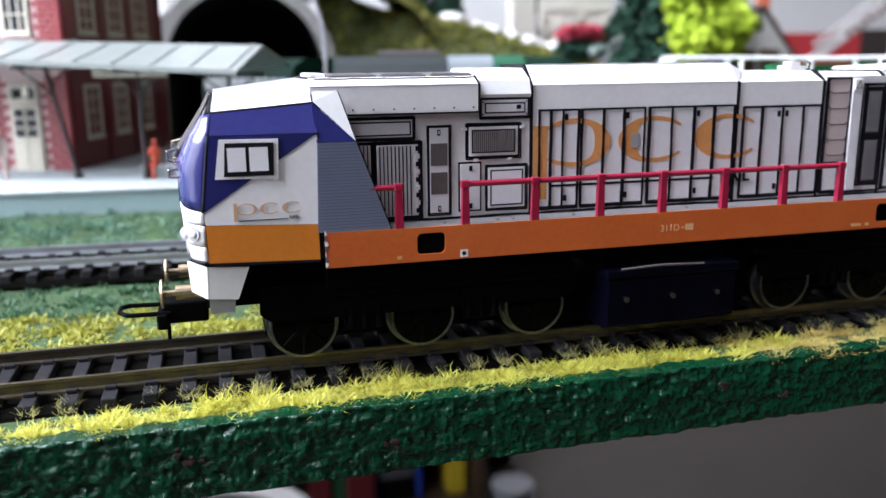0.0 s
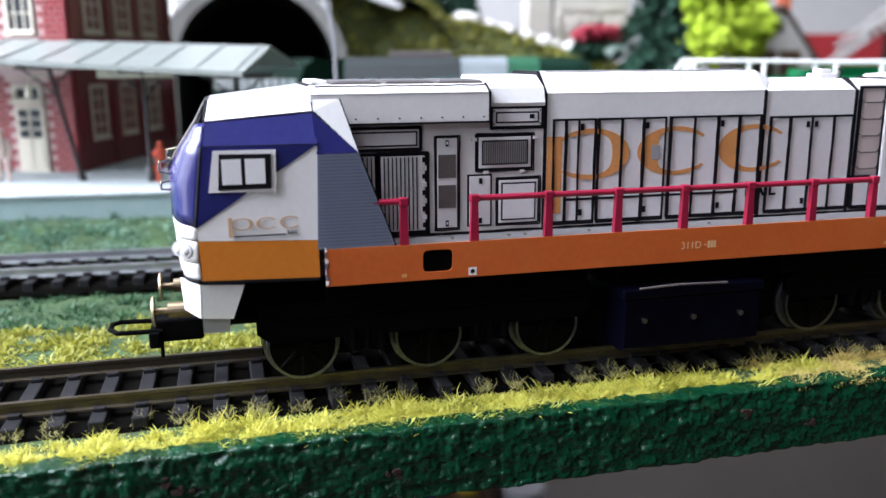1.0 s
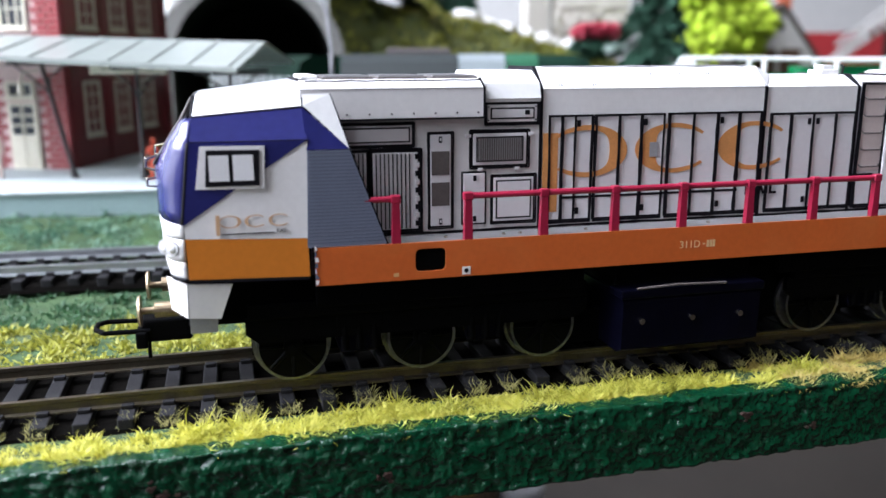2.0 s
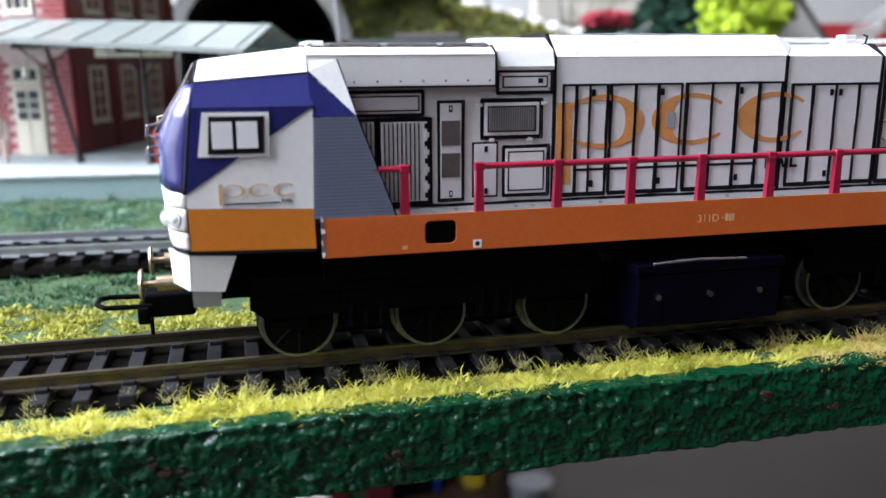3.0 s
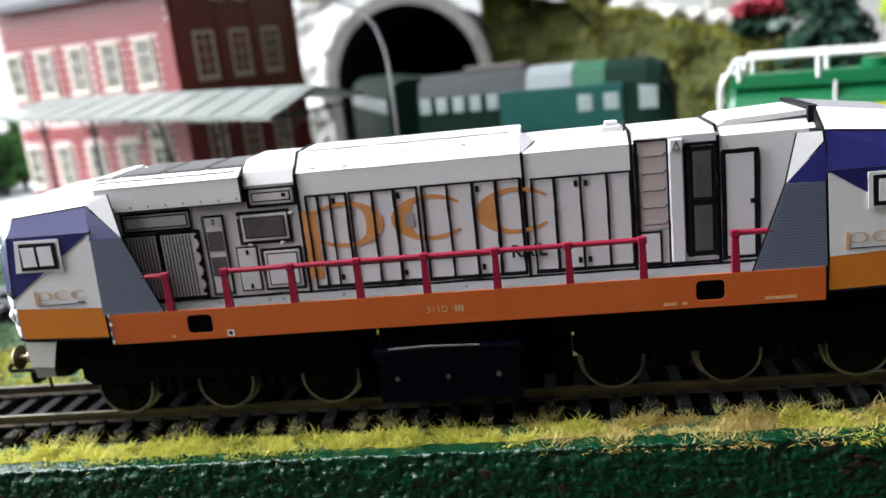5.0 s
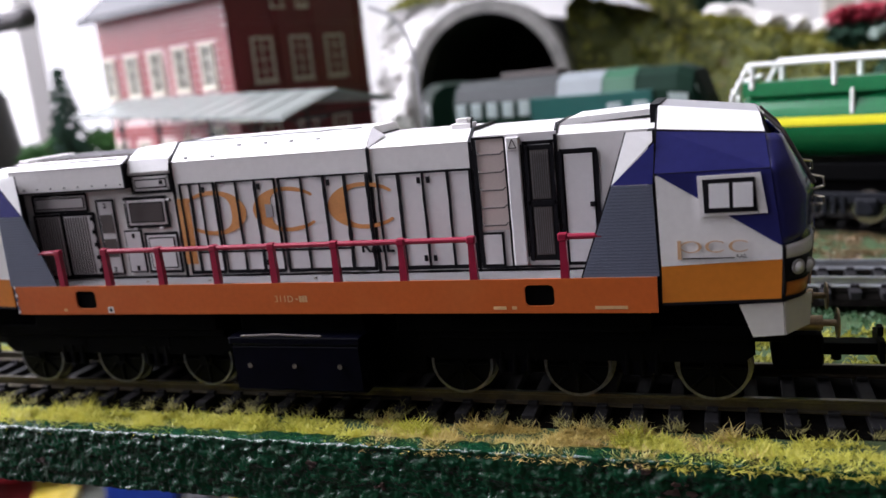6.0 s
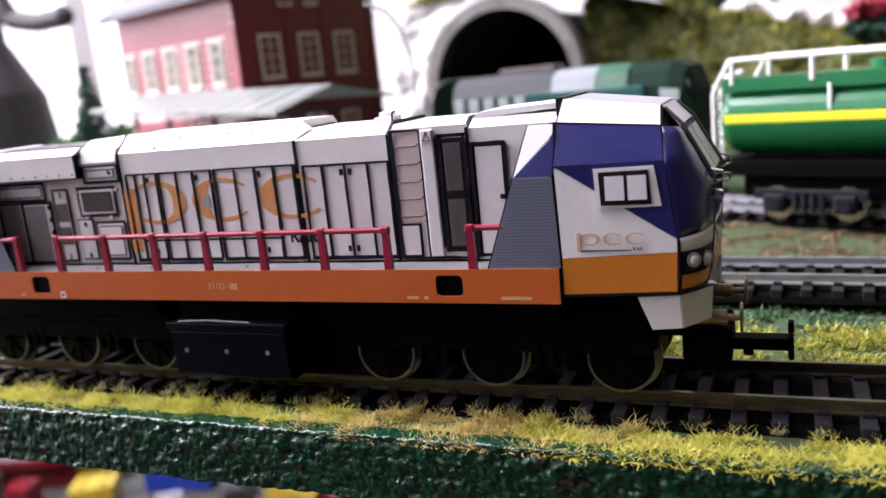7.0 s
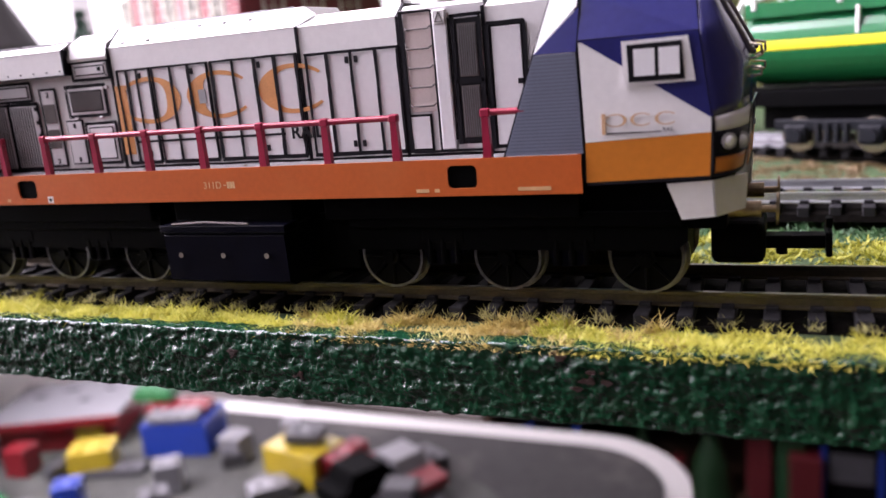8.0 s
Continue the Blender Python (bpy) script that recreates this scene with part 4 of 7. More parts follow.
GRASS_GROUND = mat("olive_ground_flock", (0.035, 0.07, 0.022), 0.95, var=0.5, scale=120, fine=700, bump=0.6, dist=0.0008, dirt=(0.06, 0.07, 0.03), dirt_amount=0.5)
BOARD_GREEN = mat("dark_green_gloss_paint", (0.002, 0.038, 0.015), 0.2, var=0.5, scale=300, fine=1300, bump=0.8, dist=0.0004, dirt=(0.010, 0.022, 0.008), dirt_amount=0.5, spec=0.5)
bm = B()
NX, NY = 150, 84
gv = []
for j in range(NY + 1):
    y = -27.5 + 777.5 * (j / NY) ** 1.6
    row = []
    for i in range(NX + 1):
        x = -620 + 1240 * i / NX
        z = ground_z(x, y) + (0.5 * noise.noise((x * 0.08, y * 0.08, 0)) if y > -20 else 0)
        row.append(bm.verts.new((x, y, z)))
    gv.append(row)
for j in range(NY):
    for i in range(NX):
        bm.faces.new((gv[j][i], gv[j][i + 1], gv[j + 1][i + 1], gv[j + 1][i]))
solid("ground", bm, GRASS_GROUND, "flocked model railway ground rising gently to the back", "ground", kind="structure")
# board with a rough, chipped front edge
xs_ = [-330 + 5 * i for i in range(39)] + [-135 + 0.3 * i for i in range(901)] + [140 + 5 * i for i in range(39)]
bm = B()
NX, NZ = len(xs_) - 1, 42
BOT = -10.9


def paint_relief(x, z):
    """Lumpy, pitted gloss paint over rough wood: how far the face stands out."""
    d = 0.55 * noise.noise((x * 0.35, z * 0.5, 2)) + 0.30 * noise.noise((x * 1.0, z * 1.2, 7))
    pit = noise.noise((x * 0.75, z * 0.85, 13))
    d -= 0.75 * max(0.0, pit - 0.12)
    d += 0.22 * abs(noise.noise((x * 1.9, z * 2.1, 17)))
    return d


rows = []
for j in range(NZ + 1):
    f = j / NZ
    row = []
    for x in xs_:
        z = 1.4 + (BOT - 1.4) * f
        if j == 0:
            z += 0.35 * noise.noise((x * 0.12, 3, 0)) + 0.3 * noise.noise((x * 0.6, 5, 0)) + 0.25 * noise.noise((x * 1.7, 8, 0))
        if j == NZ:
            z += 0.5 * noise.noise((x * 0.07, 9, 0)) + 0.3 * noise.noise((x * 0.4, 1, 0))
        lip = smooth(0.16, 0.10, f)
        y = -28.4 - (1 - lip * 0.2) * paint_relief(x, z) + 0.25 * lip * (1 + noise.noise((x * 0.5, f * 9, 41)))
        row.append(bm.verts.new((x, y, z)))
    rows.append(row)
back = [[bm.verts.new((x, -25.5, BOT)) for x in xs_]]
ledge = [rows[0]]
for k in range(1, 9):
    y = -28.7 + 0.65 * k
    ledge.append([bm.verts.new((x, y, 1.75 + 0.4 * noise.noise((x * 0.4, y * 0.6, 31)) + 0.22 * noise.noise((x * 1.3, y * 1.3, 37)) - (1.6 if k == 8 else 0))) for x in xs_])
for j in range(NZ):
    for i in range(NX):
        bm.faces.new((rows[j][i], rows[j][i + 1], rows[j + 1][i + 1], rows[j + 1][i]))
for i in range(NX):
    for la, lb in zip(ledge, ledge[1:]):
        bm.faces.new((lb[i], lb[i + 1], la[i + 1], la[i]))
    bm.faces.new((rows[NZ][i], rows[NZ][i + 1], back[0][i + 1], back[0][i]))
edge_strip = solid("board_edge", bm, BOARD_GREEN, "dark green gloss-painted rough wooden board edge", "board edge", kind="structure")
bm = B()
box(bm, -620, 620, -25.4, 750, BOT + 0.3, -2.0)
box(bm, -620, -330, -28.2, -25.4, BOT + 0.3, 1.0)
box(bm, 330, 620, -28.2, -25.4, BOT + 0.3, 1.0)
solid("layout_board", bm, mat("raw_board_wood", (0.28, 0.20, 0.12), 0.7, var=0.2, scale=60), "wooden board that carries the model railway", "board", kind="structure")
for p in edge_strip.data.polygons:
    p.use_smooth = True
# worn brown spots on the edge
RUST = mat("worn_brown_spot", (0.030, 0.012, 0.008), 0.5, var=0.5, scale=500, bump=0.6, dist=0.0005)
rng = random.Random(19)
for x, z, r in ((6, -2.6, 1.2), (73, -3.4, 1.7), (68, 0.2, 1.2), (-60, -5.5, 1.2), (20, -6.0, 0.9), (-95, -3.5, 1.6), (120, -5, 1.4)):
    bm = B()
    for i in range(9):
        cx, cz, q = x + rng.gauss(0, r * 0.6), z + rng.gauss(0, r * 0.4), r * rng.uniform(0.15, 0.45)
        prism(bm, [(cx + q * rng.uniform(0.5, 1.6) * math.cos(k * 0.8), cz + q * rng.uniform(0.4, 1.0) * math.sin(k * 0.8)) for k in range(8)], "y", -28.8 - rng.uniform(0, 0.15), -28.2)
    part("worn_spot", bm, RUST, edge_strip)


# ---- track ----
def sleeper_mesh():
    bm = B()
    box(bm, -1.3, 1.3, -14.6, 14.6, -2.6, 0, bevel=0.25)
    for s in (-1, 1):
        for d in (-1, 1):
            box(bm, -1.0, 1.0, *sorted((s * 8.3 + d * 1.1, s * 8.3 + d * 2.3)), 0, 0.75, bevel=0.15)
    return mesh_of("sleeper", bm, SLEEPER)


SLEEPER_MESH = sleeper_mesh()


def rail_bm(x0, x1, sides):
    bm = B()
    for s in sides:
        c = s * 8.7
        pr = [(c - 1.0, 0), (c + 1.0, 0), (c + 1.0, 0.3), (c + 0.3, 0.55), (c + 0.3, 1.7), (c + 0.48, 1.9), (c + 0.48, 2.45), (c - 0.48, 2.45), (c - 0.48, 1.9), (c - 0.3, 1.7), (c - 0.3, 0.55), (c - 1.0, 0.3)]
        prism(bm, pr, "x", x0, x1)
    return bm


def track(label, at, turn, x0, x1, rail_m=RAIL_STEEL, sleeper_m=None, bed=BALLAST):
    """Straight track; at: its middle, at the height of the sleeper tops."""
    tr = thing("railway_track", label, "track", "model railway tracks", at, turn)
    for s in (-1, 1):
        part("rail", rail_bm(x0, x1, (s,)), rail_m, tr)
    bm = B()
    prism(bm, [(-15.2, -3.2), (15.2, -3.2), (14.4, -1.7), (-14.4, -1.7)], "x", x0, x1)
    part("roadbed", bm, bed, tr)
    k = 0
    x = x0 + 3
    while x < x1 - 2:
        ob = new("sleeper", SLEEPER_MESH)
        ob.parent = tr
        ob.location = (x * MM, 0.15 * MM * math.sin(x * 3.1), 0.06 * MM * math.sin(x * 1.7))
        ob.rotation_euler = (0, 0, radians(0.7 * math.sin(x * 2.3)))
        x += 6.65
    return tr


GREY_RAIL = mat("dull_grey_rail", (0.42, 0.44, 0.46), 0.3, metal=0.6, var=0.2, scale=200)
PALE_RAIL = mat("pale_grey_rail", (0.36, 0.36, 0.38), 0.45, metal=0.3, var=0.1, scale=200)
track("brown metal model track with grey sleepers along the board edge", (0, 0, 3.05), 0, -330, 330)
track("grey model track beside the green grass", (0, 76, 6.6), -3.6, -330, 330, rail_m=GREY_RAIL)
track("pale railed model track under the tank wagon", (168, 128, 8.0), -23, -112, 150, rail_m=PALE_RAIL)
track("model track running past the tunnel mouth", (20, 213, 8.5), -13, -60, 62, rail_m=GREY_RAIL)
track("model track running out of the tunnel mouth", (-56, 279, 8.5), -68, -95, 60, rail_m=GREY_RAIL)


# ---- grass: thousands of fine blades ----
def fibre_mat(name, colors, patch=55):
    m = bpy.data.materials.new(name + "_fibre")
    m.use_nodes = True
    nn, l = m.node_tree.nodes, m.node_tree.links
    ge, ramp = nn.new("ShaderNodeNewGeometry"), nn.new("ShaderNodeValToRGB")
    co, nz, ad = nn.new("ShaderNodeTexCoord"), nn.new("ShaderNodeTexNoise"), nn.new("ShaderNodeMath")
    nz.inputs["Scale"].default_value = patch
    l.new(co.outputs["Object"], nz.inputs["Vector"])
    ad.operation = "MULTIPLY_ADD"
    ad.inputs[1].default_value = 0.45
    l.new(ge.outputs["Random Per Island"], ad.inputs[0])
    sc = nn.new("ShaderNodeMath")
    sc.operation = "MULTIPLY_ADD"
    sc.inputs[1].default_value, sc.inputs[2].default_value = 1.6, -0.5
    l.new(nz.outputs["Fac"], sc.inputs[0])
    l.new(sc.outputs[0], ad.inputs[2])
    while len(ramp.color_ramp.elements) < len(colors):
        ramp.color_ramp.elements.new(0.5)
    for k, c in enumerate(colors):
        ramp.color_ramp.elements[k].position = k / (len(colors) - 1)
        ramp.color_ramp.elements[k].color = (*c, 1)
    l.new(ad.outputs[0], ramp.inputs["Fac"])
    bs = nn["Principled BSDF"]
    bs.inputs["Roughness"].default_value = 0.55
    l.new(ramp.outputs[0], bs.inputs["Base Color"])
    tr, mx = nn.new("ShaderNodeBsdfTranslucent"), nn.new("ShaderNodeMixShader")
    l.new(ramp.outputs[0], tr.inputs["Color"])
    mx.inputs["Fac"].default_value = 0.35
    l.new(bs.outputs[0], mx.inputs[1])
    l.new(tr.outputs[0], mx.inputs[2])
    l.new(mx.outputs[0], nn["Material Output"].inputs["Surface"])
    return m


def blades(name, count, area, length, colors, label, lean=0.6, width=0.16, keep=None, seed=1, bare=0.3, lift=0.0):
    rng = np.random.default_rng(seed)
    x0, x1, y0, y1 = area
    xs, ys = rng.uniform(x0, x1, count), rng.uniform(y0, y1, count)
    tuft = np.array([0.5 + 1.3 * noise.noise((x * 0.09, y * 0.13, seed)) + 1.3 * noise.noise((x * 0.24, y * 0.28, seed + 9)) for x, y in zip(xs, ys)])
    if keep is not None:
        ok = np.array([keep(x, y) for x, y in zip(xs, ys)])
        xs, ys, tuft = xs[ok], ys[ok], tuft[ok]
    ok = rng.uniform(0, 1, len(xs)) < np.clip(tuft * 1.3 + bare, 0.04, 1)
    xs, ys, tuft = xs[ok], ys[ok], tuft[ok]
    n = len(xs)
    zs = lift + np.array([ground_z(x, y) for x, y in zip(xs, ys)])
    L = rng.uniform(*length, n) * (0.45 + 0.75 * np.clip(tuft, 0, 1.3))
    a, b = rng.uniform(0, 2 * np.pi, n), rng.uniform(0, 2 * np.pi, n)
    tilt = rng.uniform(0.15, 1.0, n) * lean
    curl = rng.uniform(-1.6, 1.6, n)
    w = np.stack([np.cos(b) * width, np.sin(b) * width, np.zeros(n)], 1)
    p = np.stack([xs, ys, zs - 0.4], 1)
    rings, step = [], L / 3
    for k in range(4):
        rings.append(p)
        lift_ = np.clip(0.95 - 0.28 * tilt * (k + 1) * 0.62, -0.25, 1)
        out = np.sqrt(np.clip(1 - lift_ ** 2, 0, 1))
        h = a + curl * k
        p = p + np.stack([np.cos(h) * out, np.sin(h) * out, lift_], 1) * step[:, None]
    v = np.stack([rings[0] - w, rings[0] + w, rings[1] + w, rings[1] - w, rings[2] + w * 0.8, rings[2] - w * 0.8, rings[3]], 1).reshape(-1, 3) * MM
    i = np.arange(n) * 7
    quads = np.concatenate([np.stack([i, i + 1, i + 2, i + 3], 1), np.stack([i + 3, i + 2, i + 4, i + 5], 1)])
    tris = np.stack([i + 5, i + 4, i + 6], 1)
    me = bpy.data.meshes.new(name)
    me.from_pydata(v.tolist(), [], quads.tolist() + tris.tolist())
    m = fibre_mat(name, colors)
    me.materials.append(m)
    return tagged(new(name, me), label, "grass", kind="stuff")


YEL = [(0.18, 0.19, 0.015), (0.43, 0.43, 0.035), (0.72, 0.68, 0.15), (0.60, 0.58, 0.08), (0.34, 0.35, 0.028)]
OLIVE = [(0.11, 0.13, 0.015), (0.26, 0.27, 0.025), (0.44, 0.43, 0.07), (0.36, 0.36, 0.04)]
GRN = [(0.05, 0.13, 0.08), (0.11, 0.23, 0.15), (0.19, 0.32, 0.22), (0.13, 0.24, 0.12)]
DARK = [(0.025, 0.07, 0.028), (0.055, 0.14, 0.06), (0.10, 0.20, 0.085)]


def off_track(x, y):
    yy = 87.5 - 0.0629 * x
    return abs(y - yy) > 14.5


def straw(x, y):
    return 40 * abs(noise.noise((x * 0.05, y * 0.12, 21))) < 26 - 0.75 * abs(x - 48) + 10 * noise.noise((x * 0.3, y * 0.3, 5))


def front_edge(x):
    """How far the front grass reaches towards the board edge."""
    return -25.7 - 2.0 * smooth(0, 35, x) + 0.9 * noise.noise((x * 0.13, 7, 3)) + 0.5 * noise.noise((x * 0.5, 1, 3))


blades("grass", 110000, (-185, 185, -27.8, -14.8), (1.6, 4.0), YEL, "yellow static grass fibres along the board edge", lean=2.7, width=0.12, seed=3, bare=0.3, keep=lambda x, y: front_edge(x) < y < -16.8 + 3.2 * noise.noise((x * 0.11, 2, 0)) and not straw(x, y))
blades("grass", 36000, (-5, 95, -27.8, -15.8), (1.6, 3.8), [(0.24, 0.15, 0.035), (0.46, 0.34, 0.09), (0.64, 0.51, 0.17), (0.70, 0.62, 0.22)], "dry straw-coloured fibres along the board edge", lean=2.7, width=0.115, seed=23, bare=0.3, keep=lambda x, y: front_edge(x) < y and straw(x, y))
blades("grass", 14000, (-190, 190, -16.8, -12.4), (1.3, 2.9), [(0.22, 0.20, 0.08), (0.36, 0.33, 0.13), (0.55, 0.52, 0.18)], "pale dry fibres on the sleeper ends", lean=2.2, width=0.06, seed=9, bare=-0.1, lift=1.6, keep=lambda x, y: (x < 40 or y < -14.2) and abs(((x + 327) / 6.65 + 0.5) % 1 - 0.5) < 0.24)
blades("grass", 44000, (-210, 210, 15.2, 54), (1.5, 3.6), OLIVE, "yellow static grass behind the track", lean=2.0, seed=4, width=0.28, keep=lambda x, y: y < 46 + 8 * noise.noise((x * 0.04, 0, 3)))
blades("grass", 30000, (-210, 210, 33, 78), (1.2, 3.0), DARK, "dark green grass before the second track", lean=1.8, seed=5, width=0.3, keep=lambda x, y: off_track(x, y) and y > 44 + 8 * noise.noise((x * 0.04, 0, 3)))
blades("grass", 34000, (-245, 25, 94, 168), (1.4, 3.2), GRN, "blue-green grass between track and platform", lean=1.9, seed=6, width=0.34, keep=off_track)
blades("grass", 52000, (25, 205, 90, 176), (0.8, 1.8), [(0.12, 0.08, 0.04), (0.22, 0.15, 0.075), (0.27, 0.20, 0.10), (0.14, 0.12, 0.06)], "dry tan scatter beside the tank wagon", lean=1.2, seed=7, width=0.35, keep=lambda x, y: off_track(x, y) and y < 184 - 0.424 * x)

# ---- station ----
BRICK = mat("red_brick_plastic", (0.26, 0.032, 0.036), 0.32, var=0.18, scale=200, fine=900, bump=0.1)
# pale joints, lightened further for the window glare over the front
MORTAR = mat("pale_mortar_with_glare", (0.58, 0.42, 0.40), 0.35, var=0.1)
# the brick plastic again, darkened for the side turned from the light
SHADED_RED = mat("shaded_red_wall", (0.17, 0.018, 0.022), 0.36, var=0.12, scale=150, bump=0.08)
CREAM = mat("cream_plastic", (0.66, 0.62, 0.50), 0.45, var=0.06, scale=150)
PANE = mat("dark_window_glass", (0.03, 0.035, 0.045), 0.1, var=0.1, spec=0.7)
CANOPY = mat("grey_canopy_roof", (0.25, 0.275, 0.255), 0.3, var=0.10, scale=120, fine=800, bump=0.1)
PLATFORM = mat("grey_platform_stone", (0.42, 0.47, 0.47), 0.65, var=0.08, scale=120, fine=900, bump=0.15)
PLATFORM_FACE = mat("teal_grey_platform_face", (0.30, 0.40, 0.40), 0.45, var=0.08, scale=100, fine=900)
ST = pose(-0.141, 0.199, -0.0029, 0, 0, -20.6) @ Matrix.Scale(1.05, 4)


def st_thing(name, label, category, group="", kind=""):
    ob = new(name)
    ob.empty_display_size = 0.01
    ob.matrix_basis = ST
    return tagged(ob, label, category, group, kind)


def window_unit(parent, c, w, h, z0, axis, m_frame=CREAM, cols=2, rows_=3, depth=0.8, label=""):
    """A framed window on the wall that faces -y (axis 'f') or +x (axis 's'); c: its middle along the wall."""
    def bx(bm, a0, a1, d0, d1, z0_, z1_):
        if axis == "f":
            box(bm, a0, a1, -d1, -d0, z0_, z1_)
        else:
            box(bm, d0, d1, a0, a1, z0_, z1_)
    bm = B()
    t = w * 0.1
    bx(bm, c - w / 2, c - w / 2 + t, 0, depth, z0, z0 + h)
    bx(bm, c + w / 2 - t, c + w / 2, 0, depth, z0, z0 + h)
    bx(bm, c - w / 2 + t, c + w / 2 - t, 0, depth, z0 + h - t, z0 + h)
    bx(bm, c - w / 2 + t, c + w / 2 - t, 0, depth, z0, z0 + t)
    win = part("window", bm, m_frame, parent, label)
    bm = B()
    bx(bm, c - w / 2 - 0.6, c + w / 2 + 0.6, 0, depth + 0.7, z0 - 0.8, z0)
    part("window_sill", bm, m_frame, win)
    for k in range(1, cols):
        x = c - w / 2 + w * k / cols
        bm = B()
        bx(bm, x - 0.28, x + 0.28, 0, depth * 0.8, z0 + t, z0 + h - t)
        part("glazing_bar", bm, m_frame, win)
    for k in range(1, rows_):
        z = z0 + h * k / rows_
        bm = B()
        bx(bm, c - w / 2 + t, c + w / 2 - t, 0, depth * 0.75, z - 0.25, z + 0.25)
        part("glazing_bar", bm, m_frame, win)
    bm = B()
    bx(bm, c - w / 2 + t * 0.5, c + w / 2 - t * 0.5, -0.4, 0.2, z0 + t * 0.5, z0 + h - t * 0.5)
    part("pane", bm, PANE, win)
    return win


station = st_thing("station_building", "red brick model station with cream windows and a platform canopy", "model building")
BL, BD = -111, 89
bm = B()
box(bm, BL, 0, 0.4, BD, 18, 113)
front_wall = part("wall", bm, MORTAR, station, "brick front with pale joints")
bm = B()
prism(bm, [(0, 18), (BD, 18), (BD, 113), (BD / 2, 149), (0, 113)], "x", -0.3, 0.3)
box(bm, BL, -0.4, BD - 0.2, BD + 0.4, 18, 113)
side_wall = part("side_wall", bm, SHADED_RED, station, "red gable wall in a colour darkened for its shaded side")
# corner pilasters and string course of the side wall
for y in (4.0, 31.0, 54.5, 86.0):
    bm = B()
    box(bm, 0.2, 1.0, y - 2.2, y + 2.2, 18, 113, bevel=0.1)
    part("pilaster", bm, SHADED_RED, side_wall)
for z, d in ((62, 1.2), (98, 1.1)):
    bm = B()
    box(bm, 0.2, d, 0, BD, z, z + 2.2, bevel=0.1)
    part("string_course", bm, SHADED_RED, side_wall)
for n_ in (18.9, 42.8, 66.0):
    window_unit(station, n_, 13.0, 21, 71.3, "s", cols=2, rows_=4)
    window_unit(station, n_ - 1, 12.0, 20.5, 31.5, "s", cols=2, rows_=4)
for n_ in (31.0, 47.0):
    window_unit(station, n_, 7.5, 13, 106, "s", cols=2, rows_=3)
FW = (-17, -38.5, -60, -82, -104)
for u in FW:
    window_unit(station, u, 10.5, 20.5, 71, "f", cols=3, rows_=3)
for u in FW[1:]:
    window_unit(station, u, 9.5, 20, 27, "f", cols=3, rows_=3)
# raised bricks of the front wall: single pieces round the door and window, the rest joined
def brick_ok(u0, u1, z0, z1):
    if u1 > -23.4 and u0 < -10.6 and z0 < 54:
        return False
    for c in FW:
        if u1 > c - 6 and u0 < c + 6 and z1 > 69.5 and z0 < 92:
            return False
        if c != FW[0] and u1 > c - 5.6 and u0 < c + 5.6 and z1 > 25.5 and z0 < 47.6:
            return False
    return True


bm = B()
box(bm, -1.95, 1.95, -0.45, 0.1, -0.85, 0.85, bevel=0.08)
brick_me = mesh_of("brick", bm, BRICK)
bm = B()
box(bm, -0.9, 0.9, -0.45, 0.1, -0.85, 0.85, bevel=0.08)
half_me = mesh_of("brick", bm, BRICK)
rest = B()
row, count = 0, 0
z = 21.2
while z < 112:
    u = -0.1 - (2.2 if row % 2 else 0.0)
    if row % 2 and brick_ok(-2.0, -0.1, z - 0.85, z + 0.85) and z < 95:
        ob = new("brick", half_me)
        ob.parent, ob.location = front_wall, (-1.05 * MM, 0.4 * MM, z * MM)
    while u > BL + 4:
        u0, u1 = u - 3.9, u
        if brick_ok(u0, u1, z - 0.85, z + 0.85) and not (56.5 < z < 65):
            if u0 > -32 and z < 95 and count < 290:
                ob = new("brick", brick_me)
                ob.parent, ob.location = front_wall, ((u0 + u1) / 2 * MM, 0.4 * MM, z * MM)
                count += 1
            else:
                box(rest, u0, u1, -0.05, 0.5, z - 0.85, z + 0.85)
        u -= 4.35
    z += 2.08
    row += 1
part("brickwork", rest, BRICK, station, "rest of the raised red brickwork", kind="stuff")
# door and fanlight
bm = B()
box(bm, -22.6, -11.4, -0.9, 0.4, 20, 44.5)
dr = part("door", bm, CREAM, station, "cream panelled double door with small panes")
bm = B()
for u0, u1 in ((-21.6, -17.3), (-16.7, -12.4)):
    for k in range(3):
        z = 33.0 + k * 3.7
        box(bm, u0 + 0.3, u1 - 0.3, -1.05, -0.8, z, z + 3.0)
part("door_pane", bm, PANE, dr)
bm = B()
for u0, u1 in ((-21.6, -17.3), (-16.7, -12.4)):
    box(bm, u0, u1, -1.15, -0.8, 22.5, 31.5, bevel=0.15)
box(bm, -17.15, -16.85, -1.2, -0.8, 21, 44)
part("door_panel", bm, CREAM, dr)
window_unit(station, -17, 11.2, 6.0, 46.2, "f", cols=2, rows_=1, depth=1.2)
# gabled roof with dark eaves
bm = B()
for a, b in (((-7, 110.5), (BD / 2, 150)), ((BD + 7, 110.5), (BD / 2, 150))):
    prism(bm, [a, b, (b[0], b[1] + 2.2), (a[0], a[1] + 2.2)], "x", BL - 4, 4)
box(bm, BL - 4, 4, -8.2, -6.6, 110, 113)
part("roof", bm, mat("dark_slate_roof", (0.05, 0.05, 0.055), 0.6, var=0.2, scale=150), station, "dark gabled roof with a gutter")

